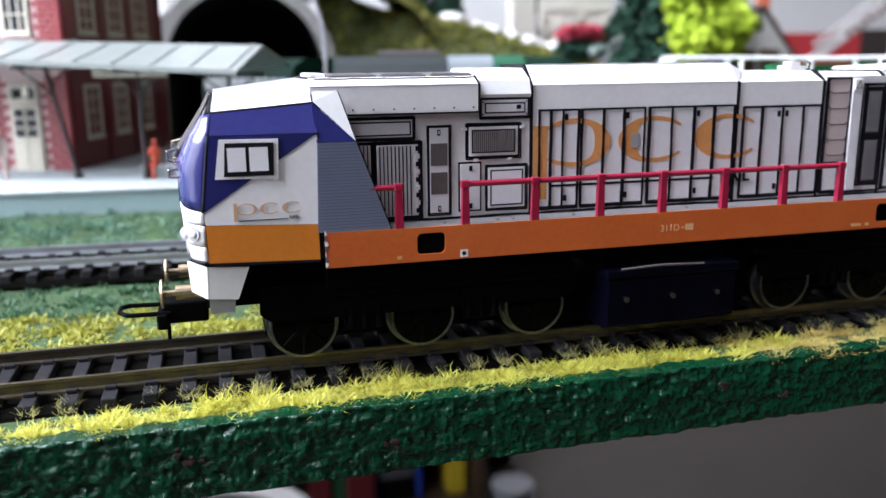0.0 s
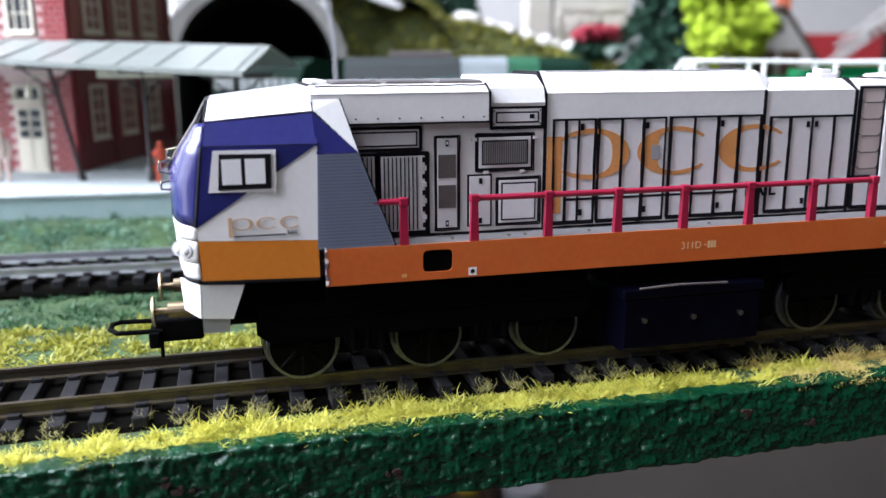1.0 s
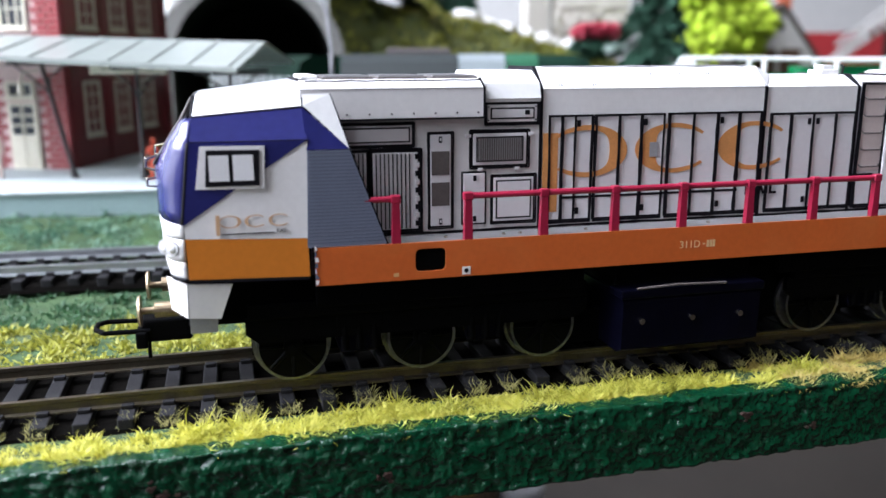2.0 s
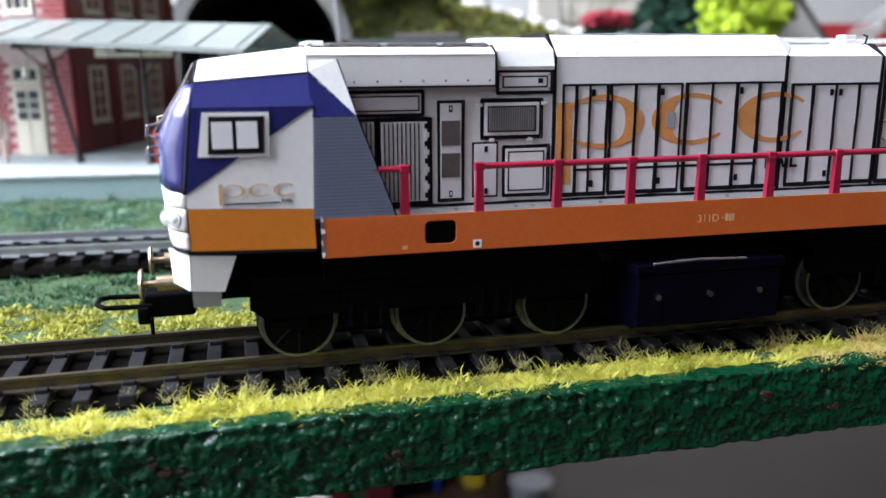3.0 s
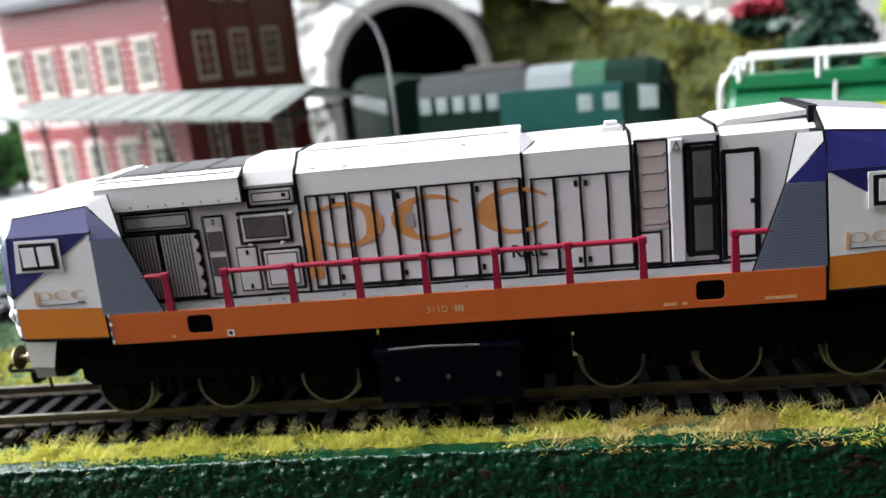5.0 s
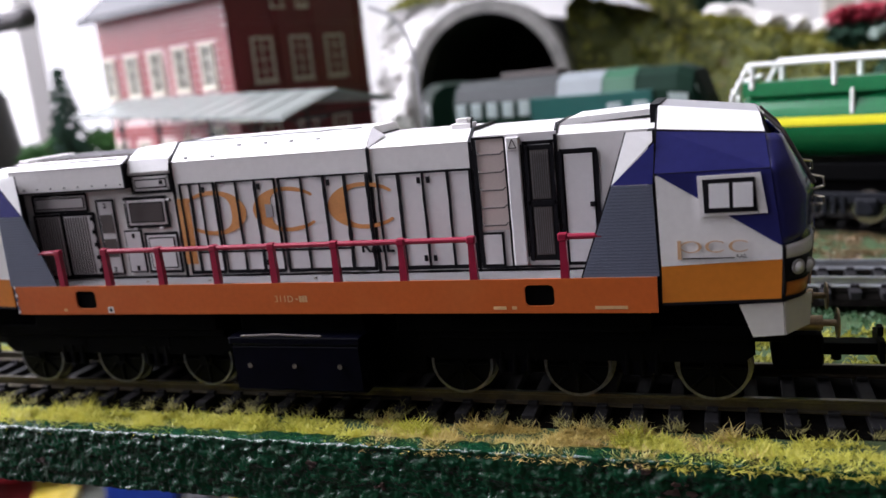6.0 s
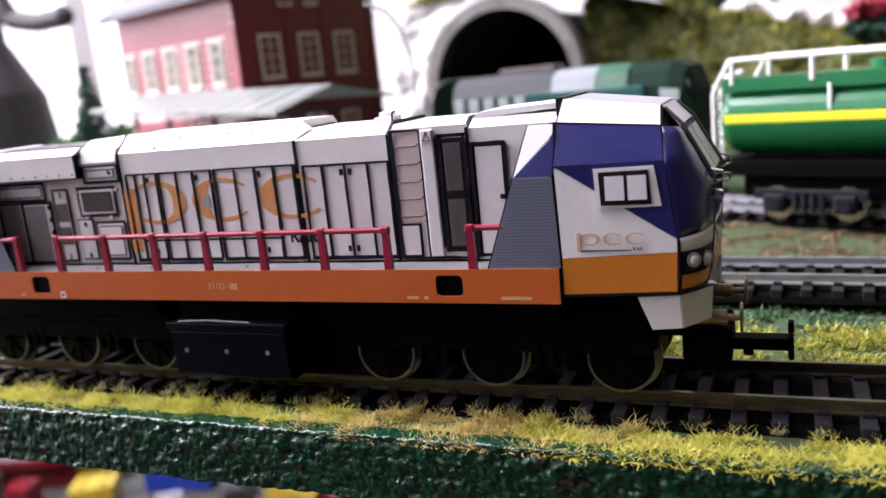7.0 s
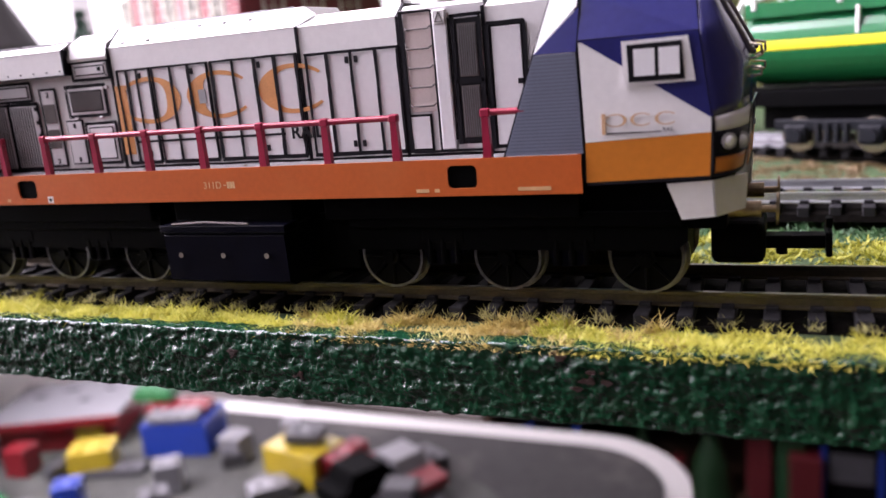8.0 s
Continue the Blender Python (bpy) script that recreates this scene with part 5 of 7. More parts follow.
platform = tagged(new("platform"), "grey station platform with a teal front face", "platform", kind="structure")
PLAT = [(-330, 155), (-58, 134), (-44, 186), (-90, 294), (-300, 330)]
bm = B()
prism(bm, PLAT, "z", 3, 17.6)
part("platform_body", bm, PLATFORM_FACE, platform)
bm = B()
prism(bm, [(-330.3, 154.3), (-57.4, 133.2), (-43.2, 186), (-89.5, 294.5), (-300, 330.5)], "z", 17.6, 18.35)
part("platform_top", bm, PLATFORM, platform)
for k in range(24):
    bm = B()
    x = -322 + k * 11.5
    box(bm, x - 1.1, x + 1.1, 156.4 - 0.0772 * (x + 330), 157.3 - 0.0772 * (x + 330), 18.35, 18.7, bevel=0.12)
    part("edge_stone", bm, MORTAR, platform)

canopy = st_thing("platform_canopy", "grey ribbed canopy roof on dark iron posts", "canopy")
ENDL, ENDU = -72, 79.5
EY, RY, BY = -40.4, -11.7, 21.7


def eave(u):
    """The canopy sags towards its free end."""
    return 57.3 + 0.05 * (ENDU - u)


def ridge(u):
    return 65.6 + 0.03 * (ENDU - u)


def slope(u0, u1, ya, za, yb, zb, n=8, t=0.9):
    """A roof slope between two lines along u that rise with u."""
    bm = B()
    rows_ = []
    for k in range(n + 1):
        u = u0 + (u1 - u0) * k / n
        rows_.append([bm.verts.new(p) for p in ((u, ya, za(u)), (u, yb, zb(u)), (u, yb, zb(u) - t), (u, ya, za(u) - t))])
    for p, q in zip(rows_, rows_[1:]):
        for i in range(4):
            bm.faces.new((p[i], p[(i + 1) % 4], q[(i + 1) % 4], q[i]))
    bm.faces.new(rows_[0])
    bm.faces.new(rows_[-1][::-1])
    return bm


roof_front = part("roof_slope", slope(ENDL, ENDU, RY, ridge, EY, eave), CANOPY, canopy, "grey ribbed roof slope")
part("roof_slope", slope(1.6, ENDU, RY + 0.1, ridge, BY, lambda u: 59.0 + 0.03 * (ENDU - u)), CANOPY, canopy)
part("roof_slope", slope(ENDL, 1.5, RY + 0.1, ridge, -0.3, lambda u: ridge(u) - 2.2), CANOPY, canopy)
for k in range(12):
    u = -66 + k * 12.9
    part("roof_rib", slope(u, u + 0.8, RY, lambda v: ridge(v) + 0.4, EY - 0.1, lambda v: eave(v) + 0.4, 1, 0.45), CANOPY, roof_front)
part("fascia", slope(ENDL, ENDU, EY - 0.1, lambda u: eave(u) + 0.2, EY - 0.7, lambda u: eave(u) + 0.1, 8, 1.5), CANOPY, canopy)
IRON = mat("dark_iron_plastic", (0.02, 0.016, 0.016), 0.45, var=0.2)
for u, lean in ((-66, 0), (-34, 0), (4, 9), (38, 0), (70, 0)):
    bm = B()
    foot = -21
    top = eave(u) - 1.5
    cyl(bm, (u + lean, foot, 20), (u, foot, top + 2), 0.85, 0.7, n=10)
    cyl(bm, (u + lean, foot, 20), (u + lean * 0.9, foot, 24), 1.5, 1.0, n=10)
    box(bm, u - 0.5, u + 0.5, -38, 18 if u > 10 else -1, top - 1, top)
    for sgn in (-1, 1):
        tube(bm, [(u + lean * 0.3, foot, top - 11), (u + sgn * 3.2, foot, top - 5.5), (u + sgn * 9, foot, top - 1.4)], 0.38, 6)
    box(bm, u - 12, u + 12, foot - 0.4, foot + 0.4, top - 1.4, top - 0.6)
    part("iron_post", bm, IRON, canopy, "dark iron post with curved brackets")
bm = B()
cyl(bm, (2.5, -30.5, 52.5), (2.5, -30.5, 49.2), 0.6, 1.3, n=12)
tube(bm, [(4, -22, 56.5), (2.8, -29, 56.0), (2.5, -30.5, 52.5)], 0.3, 6)
part("lamp", bm, CREAM, canopy, "small cream hanging lamp")
sign = st_thing("station_sign", "pale station name board under the canopy", "sign")
bm = B()
box(bm, 21.8, 48.6, -21.6, -20.9, 55.2, 60.0, bevel=0.12)
part("board", bm, CREAM, sign)
bm = text_mesh("CENTRAL", 3.6)
bmesh.ops.scale(bm, vec=(1.2, 1, 1), verts=bm.verts)
bmesh.ops.translate(bm, vec=(35.2, -21.72, 57.7), verts=bm.verts)
part("lettering", bm, IRON, sign, "dark lettering")
bm = B()
tube(bm, [(24, -21.2, 60), (24, -21.2, 62.4)], 0.25, 6)
tube(bm, [(46, -21.2, 60), (46, -21.2, 61.8)], 0.25, 6)
part("hanger", bm, IRON, sign)


def doll(name, u, n_, h, label, m, seated=False, turn=0):
    """A tiny plain figure of one mesh."""
    bm = B()
    k = h / 20.0
    if seated:
        bmesh.ops.create_icosphere(bm, subdivisions=2, radius=1.35 * k, matrix=Matrix.Translation((0, 0, 16.2 * k)))
        for sx in (-1, 1):
            cyl(bm, (sx * 1.0 * k, 0, 6.6 * k), (sx * 1.3 * k, -4.4 * k, 6.4 * k), 1.15 * k, 0.95 * k)
            cyl(bm, (sx * 1.3 * k, -4.4 * k, 6.6 * k), (sx * 1.3 * k, -4.6 * k, 0.4 * k), 0.95 * k, 0.7 * k)
            box(bm, (sx * 1.3 - 0.7) * k, (sx * 1.3 + 0.7) * k, -6.4 * k, -4.0 * k, 0, 0.9 * k, bevel=0.2)
            tube(bm, [(sx * 2.2 * k, 0, 13.4 * k), (sx * 2.9 * k, -1.6 * k, 10.4 * k), (sx * 0.8 * k, -3.0 * k, 11.6 * k)], 0.7 * k, 8)
        cyl(bm, (0, 0.2 * k, 6.2 * k), (0, 0, 14.2 * k), 2.0 * k, 1.9 * k, n=14)
        cyl(bm, (0, 0, 14 * k), (0, 0, 15.4 * k), 0.7 * k)
    else:
        bmesh.ops.create_icosphere(bm, subdivisions=2, radius=1.35 * k, matrix=Matrix.Translation((0, 0, 18.4 * k)))
        for sx in (-1, 1):
            cyl(bm, (sx * 1.3 * k, 0, 9.5 * k), (sx * 1.7 * k, 0, 0.6 * k), 1.2 * k, 0.75 * k)
            box(bm, (sx * 1.7 - 0.7) * k, (sx * 1.7 + 0.7) * k, -1.8 * k, 0.8 * k, 0, 0.9 * k, bevel=0.2)
            tube(bm, [(sx * 2.3 * k, 0, 15.4 * k), (sx * 3.0 * k, -0.4 * k, 12 * k), (sx * 2.9 * k, -1.2 * k, 8.8 * k)], 0.7 * k, 8)
        cyl(bm, (0, 0, 8.8 * k), (0, 0, 16.2 * k), 2.1 * k, 2.0 * k, n=14)
        cyl(bm, (0, 0, 16 * k), (0, 0, 17.4 * k), 0.7 * k)
    ob = solid(name, bm, m, label, "figurine", "figurines on the platform")
    ob.matrix_basis = ST @ pose(u * MM, -n_ * MM, 20.2 * MM, 0, 0, turn)
    return ob


PLAIN_RED = mat("plain_red_orange", (0.62, 0.10, 0.045), 0.5, var=0.1, scale=300)
PLAIN_PALE = mat("plain_pale_plastic", (0.60, 0.48, 0.42), 0.5, var=0.1, scale=300)
PLAIN_GREY = mat("plain_grey_plastic", (0.35, 0.34, 0.36), 0.5, var=0.1, scale=300)
doll("figurine", 40, 17, 15.5, "small seated orange-red plastic figurine on the platform", PLAIN_RED, True, -8)
doll("figurine", 49.5, 16.5, 15.5, "small seated grey plastic figurine on the platform bench", PLAIN_GREY, True, -10)
doll("figurine", -14, 24, 18.5, "small standing pale plastic figurine on the platform", PLAIN_PALE, False, 15)
bench = st_thing("bench", "low grey platform bench", "bench")
bm = B()
box(bm, 35.5, 54, -20, -13, 24.0, 24.8, bevel=0.15)
part("seat", bm, PLAIN_GREY, bench)
for u in (36.5, 44.8, 53):
    bm = B()
    box(bm, u - 0.4, u + 0.4, -19.5, -13.5, 20.2, 24.0)
    part("leg", bm, PLAIN_GREY, bench)

# ---- tunnel and hill ----
STONE = mat("pale_portal_stone", (0.22, 0.215, 0.20), 0.8, var=0.35, scale=70, fine=500, bump=0.8, dist=0.0012, dirt=(0.12, 0.115, 0.10), dirt_amount=0.7)
# near-black colour carries the darkness inside the tunnel
VOID = mat("tunnel_darkness", (0.006, 0.006, 0.006), 0.9, var=0.3)
tunnel = thing("tunnel_portal", "pale stone horseshoe tunnel portal with a black mouth", "tunnel")
TUN = pose(-64, 381, -1.5, 0, 0, -4.4) @ Matrix.Scale(1.136, 4)
tunnel.matrix_basis = pose(-0.064, 0.381, -0.0015, 0, 0, -4.4) @ Matrix.Scale(1.136, 4)
bm = B()


def arch(r, h, n=28):
    pts = [(-r, 4)]
    for k in range(n + 1):
        a = math.pi - math.pi * k / n
        pts.append((r * math.cos(a), h - r + r * math.sin(a)))
    pts.append((r, 4))
    return pts


inner, outer = arch(42, 92), arch(49, 99)
for y0, y1 in ((-3, 12),):
    a = [[bm.verts.new((p[0], y, p[1])) for p in ring] for y in (y0, y1) for ring in (inner, outer)]
    for i in range(len(inner) - 1):
        for p, q in ((a[0], a[1]), (a[1], a[3]), (a[3], a[2]), (a[2], a[0])):
            bm.faces.new((p[i], p[i + 1], q[i + 1], q[i]))
part("portal_ring", bm, STONE, tunnel)
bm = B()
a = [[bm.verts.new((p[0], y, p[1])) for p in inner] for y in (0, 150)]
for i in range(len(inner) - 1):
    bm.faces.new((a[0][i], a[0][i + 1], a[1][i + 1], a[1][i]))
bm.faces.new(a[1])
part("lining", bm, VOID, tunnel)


# crumpled pale rock flank beside the portal
ROCK = mat("pale_crumpled_rock", (0.56, 0.55, 0.53), 0.85, var=0.3, scale=60, fine=400, bump=0.8, dist=0.0015, dirt=(0.22, 0.22, 0.20), dirt_amount=0.6)
bm = B()
gv = []
for j in range(29):
    f = j / 28
    row = []
    for i in range(25):
        g = i / 24
        u = -47.5 - g * 25
        top = 103 - 10 * g * g
        z = 4 + (top - 4) * f
        y = -9 + 16 * f + 7 * noise.noise((u * 0.07, z * 0.06, 3)) + 3 * noise.noise((u * 0.2, z * 0.2, 6)) + 6 * g
        if i == 0:
            y = max(y, -1.0)
            u = -47.0 + max(0, (z - 50) / 49) ** 2 * 22
        elif z > 50:
            u += (1 - g) * max(0, (z - 50) / 49) ** 2 * 22
        row.append(bm.verts.new((u, y, z)))
    gv.append(row)
for j in range(28):
    for i in range(24):
        bm.faces.new((gv[j][i], gv[j][i + 1], gv[j + 1][i + 1], gv[j + 1][i]))
part("rock_flank", bm, ROCK, tunnel, "crumpled pale grey rock beside the portal")


def hill_z(x, y):
    """Crest of the hill falls off to the right."""
    crest = 108 - 0.27 * (x + 40)
    crest = max(crest, 34)
    return crest


HILL = mat("olive_hillside_flock", (0.07, 0.08, 0.02), 0.95, var=0.45, scale=45, fine=500, bump=0.9, dist=0.003, dirt=(0.05, 0.085, 0.02), dirt_amount=0.85)
bm = B()
gv = []
for j in range(41):
    f = j / 40
    row = []
    for i in range(121):
        x = -16 + 536 * i / 120
        y = 308 + 150 * f - 0.02 * x + 42 * (1 - smooth(10, 150, x))
        h = 8 + (hill_z(x, y) - 8) * smooth(0, 0.26, f) + 6 * f
        h += 5 * noise.noise((x * 0.03, y * 0.03, 1)) + 2.5 * noise.noise((x * 0.12, y * 0.12, 4))
        yy = y + 7 * noise.noise((x * 0.05, h * 0.06, 8))
        row.append(bm.verts.new((x, yy, h)))
    gv.append(row)
for j in range(40):
    for i in range(120):
        bm.faces.new((gv[j][i], gv[j][i + 1], gv[j + 1][i + 1], gv[j + 1][i]))
hill = solid("hill", bm, HILL, "flocked olive-green model hillside", "hill", kind="structure")


def tufts(name, surf, count, size, colors, label, seed, flat=0.5):
    """Small leaf flakes scattered over a surface given by its function of two numbers from 0 to 1."""
    rng = np.random.default_rng(seed)
    v, f = [], []
    for k in range(count):
        p = np.array(surf(rng.uniform(), rng.uniform()))
        s = rng.uniform(0.5, 1.3) * size
        u = rng.normal(size=3)
        u[2] += flat
        u /= np.linalg.norm(u)
        w = np.cross(u, rng.normal(size=3))
        w /= np.linalg.norm(w)
        t = np.cross(u, w)
        i = len(v)
        p = p + np.array([0, -0.4, 0.5]) * s * rng.uniform(0, 1.6)
        v += [(p + w * s) * MM, (p + t * s * 0.7) * MM, (p - w * s * 0.9 + u * s * 0.3) * MM, (p - t * s * 0.8) * MM]
        f.append((i, i + 1, i + 2, i + 3))
    me = bpy.data.meshes.new(name)
    me.from_pydata([tuple(p) for p in v], [], f)
    me.materials.append(fibre_mat(name, colors, 22))
    return tagged(new(name, me), label, "foliage", kind="stuff")


def hill_point(a, b):
    x = -16 + 396 * a
    f = 0.02 + 0.6 * b ** 1.3
    y = 308 + 150 * f - 0.02 * x + 42 * (1 - smooth(10, 150, x))
    h = 8 + (hill_z(x, y) - 8) * smooth(0, 0.26, f) + 6 * f
    h += 5 * noise.noise((x * 0.03, y * 0.03, 1)) + 2.5 * noise.noise((x * 0.12, y * 0.12, 4))
    return (x, y + 7 * noise.noise((x * 0.05, h * 0.06, 8)), h)


tufts("hill_foliage", hill_point, 15000, 1.9, [(0.03, 0.05, 0.010), (0.11, 0.13, 0.018), (0.27, 0.26, 0.035), (0.19, 0.19, 0.028), (0.13, 0.11, 0.045)], "yellow-green flock tufts on the hillside", 31)
# ground over the tunnel, behind the portal
bm = B()
gv = []
for j in range(21):
    row = []
    for i in range(61):
        u = -64 + 174 * i / 60
        f = j / 20
        y = 7 + 140 * f
        h = 101 + 15 * smooth(0, 0.35, f) - (0.008 if u > 0 else 0.0016) * max(0, abs(u) - 45) ** 2 + 3 * noise.noise((u * 0.06, f * 6, 2))
        row.append(bm.verts.new((u, y, max(h, 6))))
    gv.append(row)
for j in range(20):
    for i in range(60):
        bm.faces.new((gv[j][i], gv[j][i + 1], gv[j + 1][i + 1], gv[j + 1][i]))
bmesh.ops.transform(bm, matrix=TUN, verts=bm.verts)
solid("tunnel_mound", bm, HILL, "flocked mound over the tunnel", "hill", kind="structure")


def mound_point(a, b):
    u, f = -64 + 174 * a, b
    h = 101 + 15 * smooth(0, 0.35, f) - (0.008 if u > 0 else 0.0016) * max(0, abs(u) - 45) ** 2 + 3 * noise.noise((u * 0.06, f * 6, 2))
    p = TUN @ Vector((u, 7 + 140 * f, max(h, 6)))
    return tuple(p)


tufts("mound_foliage", mound_point, 5000, 2.0, [(0.03, 0.05, 0.010), (0.12, 0.13, 0.02), (0.25, 0.24, 0.035), (0.17, 0.14, 0.04)], "yellow-green flock tufts over the tunnel", 37)

# ---- green railcar before the tunnel ----
CAR_GREEN = mat("dark_green_train_paint", (0.004, 0.021, 0.012), 0.65, var=0.15, scale=120, spec=0.12)
TEAL = mat("teal_train_paint", (0.012, 0.085, 0.075), 0.3, var=0.12, scale=120)
TRAIN_GREY = mat("pale_grey_train_roof", (0.22, 0.25, 0.26), 0.4, var=0.12, scale=120)
LIGHT_PANE = mat("pale_train_window", (0.34, 0.40, 0.39), 0.2, var=0.2, scale=120)
prof = [(-15.5, 6), (-16, 26), (-15.6, 44), (-13.4, 50), (-8, 53), (8, 53), (13.4, 50), (15.6, 44), (16, 26), (15.5, 6)]


def railcar_body(x0, x1, nose):
    bm = B()
    stations = [(x0, 1, 1), (x1 - 10, 1, 1), (x1 - 4, 0.96, 0.95), (x1, 0.88, 0.72)] if nose else [(x0, 1, 1), (x1, 1, 1)]
    rings = [[bm.verts.new((x, y * sc, 6 + (z - 6) * zs)) for y, z in prof] for x, sc, zs in stations]
    for ra, rb in zip(rings, rings[1:]):
        for i in range(len(prof)):
            bm.faces.new((ra[i], rb[i], rb[(i + 1) % len(prof)], ra[(i + 1) % len(prof)]))
    bm.faces.new(rings[0])
    bm.faces.new(rings[-1])
    return bm


def railcar_bogie(x, parent):
    bm = B()
    box(bm, x - 16, x + 16, -13, 13, 1, 7, bevel=0.5)
    for dx in (-10, 10):
        for sy in (-1, 1):
            cyl(bm, (x + dx, sy * 7.6, 5.2), (x + dx, sy * 10.4, 5.2), 5.2, n=20)
    part("bogie", bm, BLACK, parent)


# leading car, nose towards the tank wagon
railcar = thing("railcar", "dark green model railcar with pale windows and a teal panel", "model train", "railcars", at=(77.6, 199.6, 8.5), turn=-13)
part("body", railcar_body(-112, 0, True), CAR_GREEN, railcar, "dark green body with a rounded roof")
for k in range(5):
    bm = B()
    x = -110.5 + k * 7.9
    box(bm, x, x + 5.4, -16.5, -15.5, 37.2, 44.0, bevel=0.4)
    part("window", bm, LIGHT_PANE, railcar)
bm = B()
box(bm, -73, -19.5, -16.4, -15.4, 26.5, 44.6, bevel=0.4)
part("teal_panel", bm, TEAL, railcar, "teal side panel")
for x in (-38.5, -27.5):
    bm = B()
    box(bm, x, x + 6.5, -16.8, -16.0, 33.5, 40.5, bevel=0.6)
    part("panel_window", bm, LIGHT_PANE, railcar)
for x0, x1, m, lab in ((-61, -41, TRAIN_GREY, "pale grey roof panel"), (-40.6, -27, mat("mid_green_train_roof", (0.02, 0.10, 0.05), 0.4, var=0.15, scale=120), "mid green roof panel"), (-111, -61.4, mat("dull_grey_train_roof", (0.020, 0.026, 0.026), 0.6, var=0.2, scale=120), "dull grey roof")):
    bm = B()
    prism(bm, [(-15.9, 44.4), (-13.7, 50.4), (-8, 53.5), (8, 53.5), (13.7, 50.4), (13.4, 50), (8, 52.9), (-8, 52.9), (-13.3, 49.9), (-15.5, 44.3)], "x", x0, x1)
    part("roof_panel", bm, m, railcar, lab)
bm = B()
box(bm, -92, -64, -5, 5, 53.4, 56.0, bevel=0.6)
part("roof_vent", bm, INK_GREY, railcar)
for y0, y1 in ((-13, -1), (1, 13)):
    bm = B()
    sheet(bm, [(-3.6, y0, 45.0), (-3.6, y1, 45.0), (-0.9, y1 * 0.93, 34), (-0.9, y0 * 0.93, 34)], 0.8, (1, 0, 0.3))
    part("windscreen", bm, LIGHT_PANE, railcar)
bm = B()
sheet(bm, [(-13, -16.0, 43), (-5.5, -15.5, 42), (-5.5, -15.7, 33), (-13, -16.1, 33)], 0.5, (0, -1, 0))
part("cab_window", bm, LIGHT_PANE, railcar)
for x in (-90, -24):
    railcar_bogie(x, railcar)
# trailing car, on the curve into the tunnel
trailer = thing("railcar", "dark green model railcar trailing into the tunnel", "model train", "railcars", at=(-36, 229, 8.5), turn=-68)
part("body", railcar_body(-105, -2, False), CAR_GREEN, trailer, "dark green body with a rounded roof")
for k in range(11):
    bm = B()
    x = -100 + k * 8.8
    box(bm, x, x + 5.4, -16.5, -15.5, 37.2, 44.0, bevel=0.4)
    part("window", bm, LIGHT_PANE, trailer)
for x in (-84, -20):
    railcar_bogie(x, trailer)

# ---- green tank wagon ----
TANK_GREEN = mat("bright_green_tank_plastic", (0.003, 0.125, 0.04), 0.22, var=0.08, scale=60, fine=600, bump=0.05)
TANK_YELLOW = mat("yellow_stripe_paint", (0.72, 0.66, 0.02), 0.35, var=0.05)
WHITE_WIRE = mat("white_wire_plastic", (0.74, 0.75, 0.72), 0.4, var=0.05)
UNDER = mat("blue_grey_bogie_plastic", (0.005, 0.006, 0.009), 0.5, var=0.3, scale=300, bump=0.2, spec=0.2)
wagon = thing("tank_wagon", "bright green model tank wagon with a yellow stripe and white railings", "model wagon", at=(165, 123.2, 7.9), turn=-23)
wagon.matrix_basis = wagon.matrix_basis @ Matrix.Scale(1.05, 4)
X0, X1 = -76, 78
bm = B()
sec = [(14.5 * math.cos(a), 31.5 + 12.4 * math.sin(a)) for a in [2 * math.pi * k / 36 for k in range(36)]]
rings = []
for x, k in ((X0, 0.8), (X0 + 1.2, 0.93), (X0 + 3.5, 1.0), (X1 - 3.5, 1.0), (X1 - 1.2, 0.93), (X1, 0.8)):
    rings.append([bm.verts.new((x, y * k, 31.5 + (z - 31.5) * k)) for y, z in sec])
for ra, rb in zip(rings, rings[1:]):
    for i in range(36):
        bm.faces.new((ra[i], rb[i], rb[(i + 1) % 36], ra[(i + 1) % 36]))
bm.faces.new(rings[0])
bm.faces.new(rings[-1])
part("barrel", bm, TANK_GREEN, wagon, "glossy green barrel")
bm = B()
a0, a1 = -0.09, 0.12
pts = [(-14.65 * math.cos(a0 + (a1 - a0) * k / 4), 31.5 + 12.5 * math.sin(a0 + (a1 - a0) * k / 4)) for k in range(5)]
prism(bm, pts + [(p[0] + 0.4, p[1]) for p in pts[::-1]], "x", X0 + 2.6, X1 - 2.6)
part("stripe", bm, TANK_YELLOW, wagon, "yellow stripe")
bm = B()
box(bm, X0 + 2, X1 - 2, -13.5, 13.5, 40.6, 42.4, bevel=0.3)
box(bm, X0 + 2, X1 - 2, -13.6, -12.6, 39.8, 44.2, bevel=0.2)
part("walkway", bm, TANK_GREEN, wagon, "green walkway along the top")
for k in range(4):
    bm = B()
    box(bm, X0 + 34 + k * 34, X0 + 35 + k * 34, -14.3, -12.8, 33.5, 41, bevel=0.2)
    part("bracket", bm, WHITE_WIRE, wagon)
bm = B()
for y in (-13.2, 13.2):
    tube(bm, [(X0 - 1.5, y, 16), (X0 - 1.5, y, 40), (X0 + 4, y, 49.6), (X0 + 30, y, 49.4), (X0 + 60, y, 48.8), (X0 + 100, y, 49.2), (X1 - 4, y, 49), (X1 + 1.5, y, 40), (X1 + 1.5, y, 16)], 0.75, 8)
    for k in range(6):
        cyl(bm, (X0 + 5 + k * 24.5, y, 42.2), (X0 + 5 + k * 24.5, y, 49), 0.9, n=8)
tube(bm, [(X0 - 1.5, -8, 16), (X0 - 1.5, -8, 44), (X0 + 6, -8, 46)], 0.7, 8)
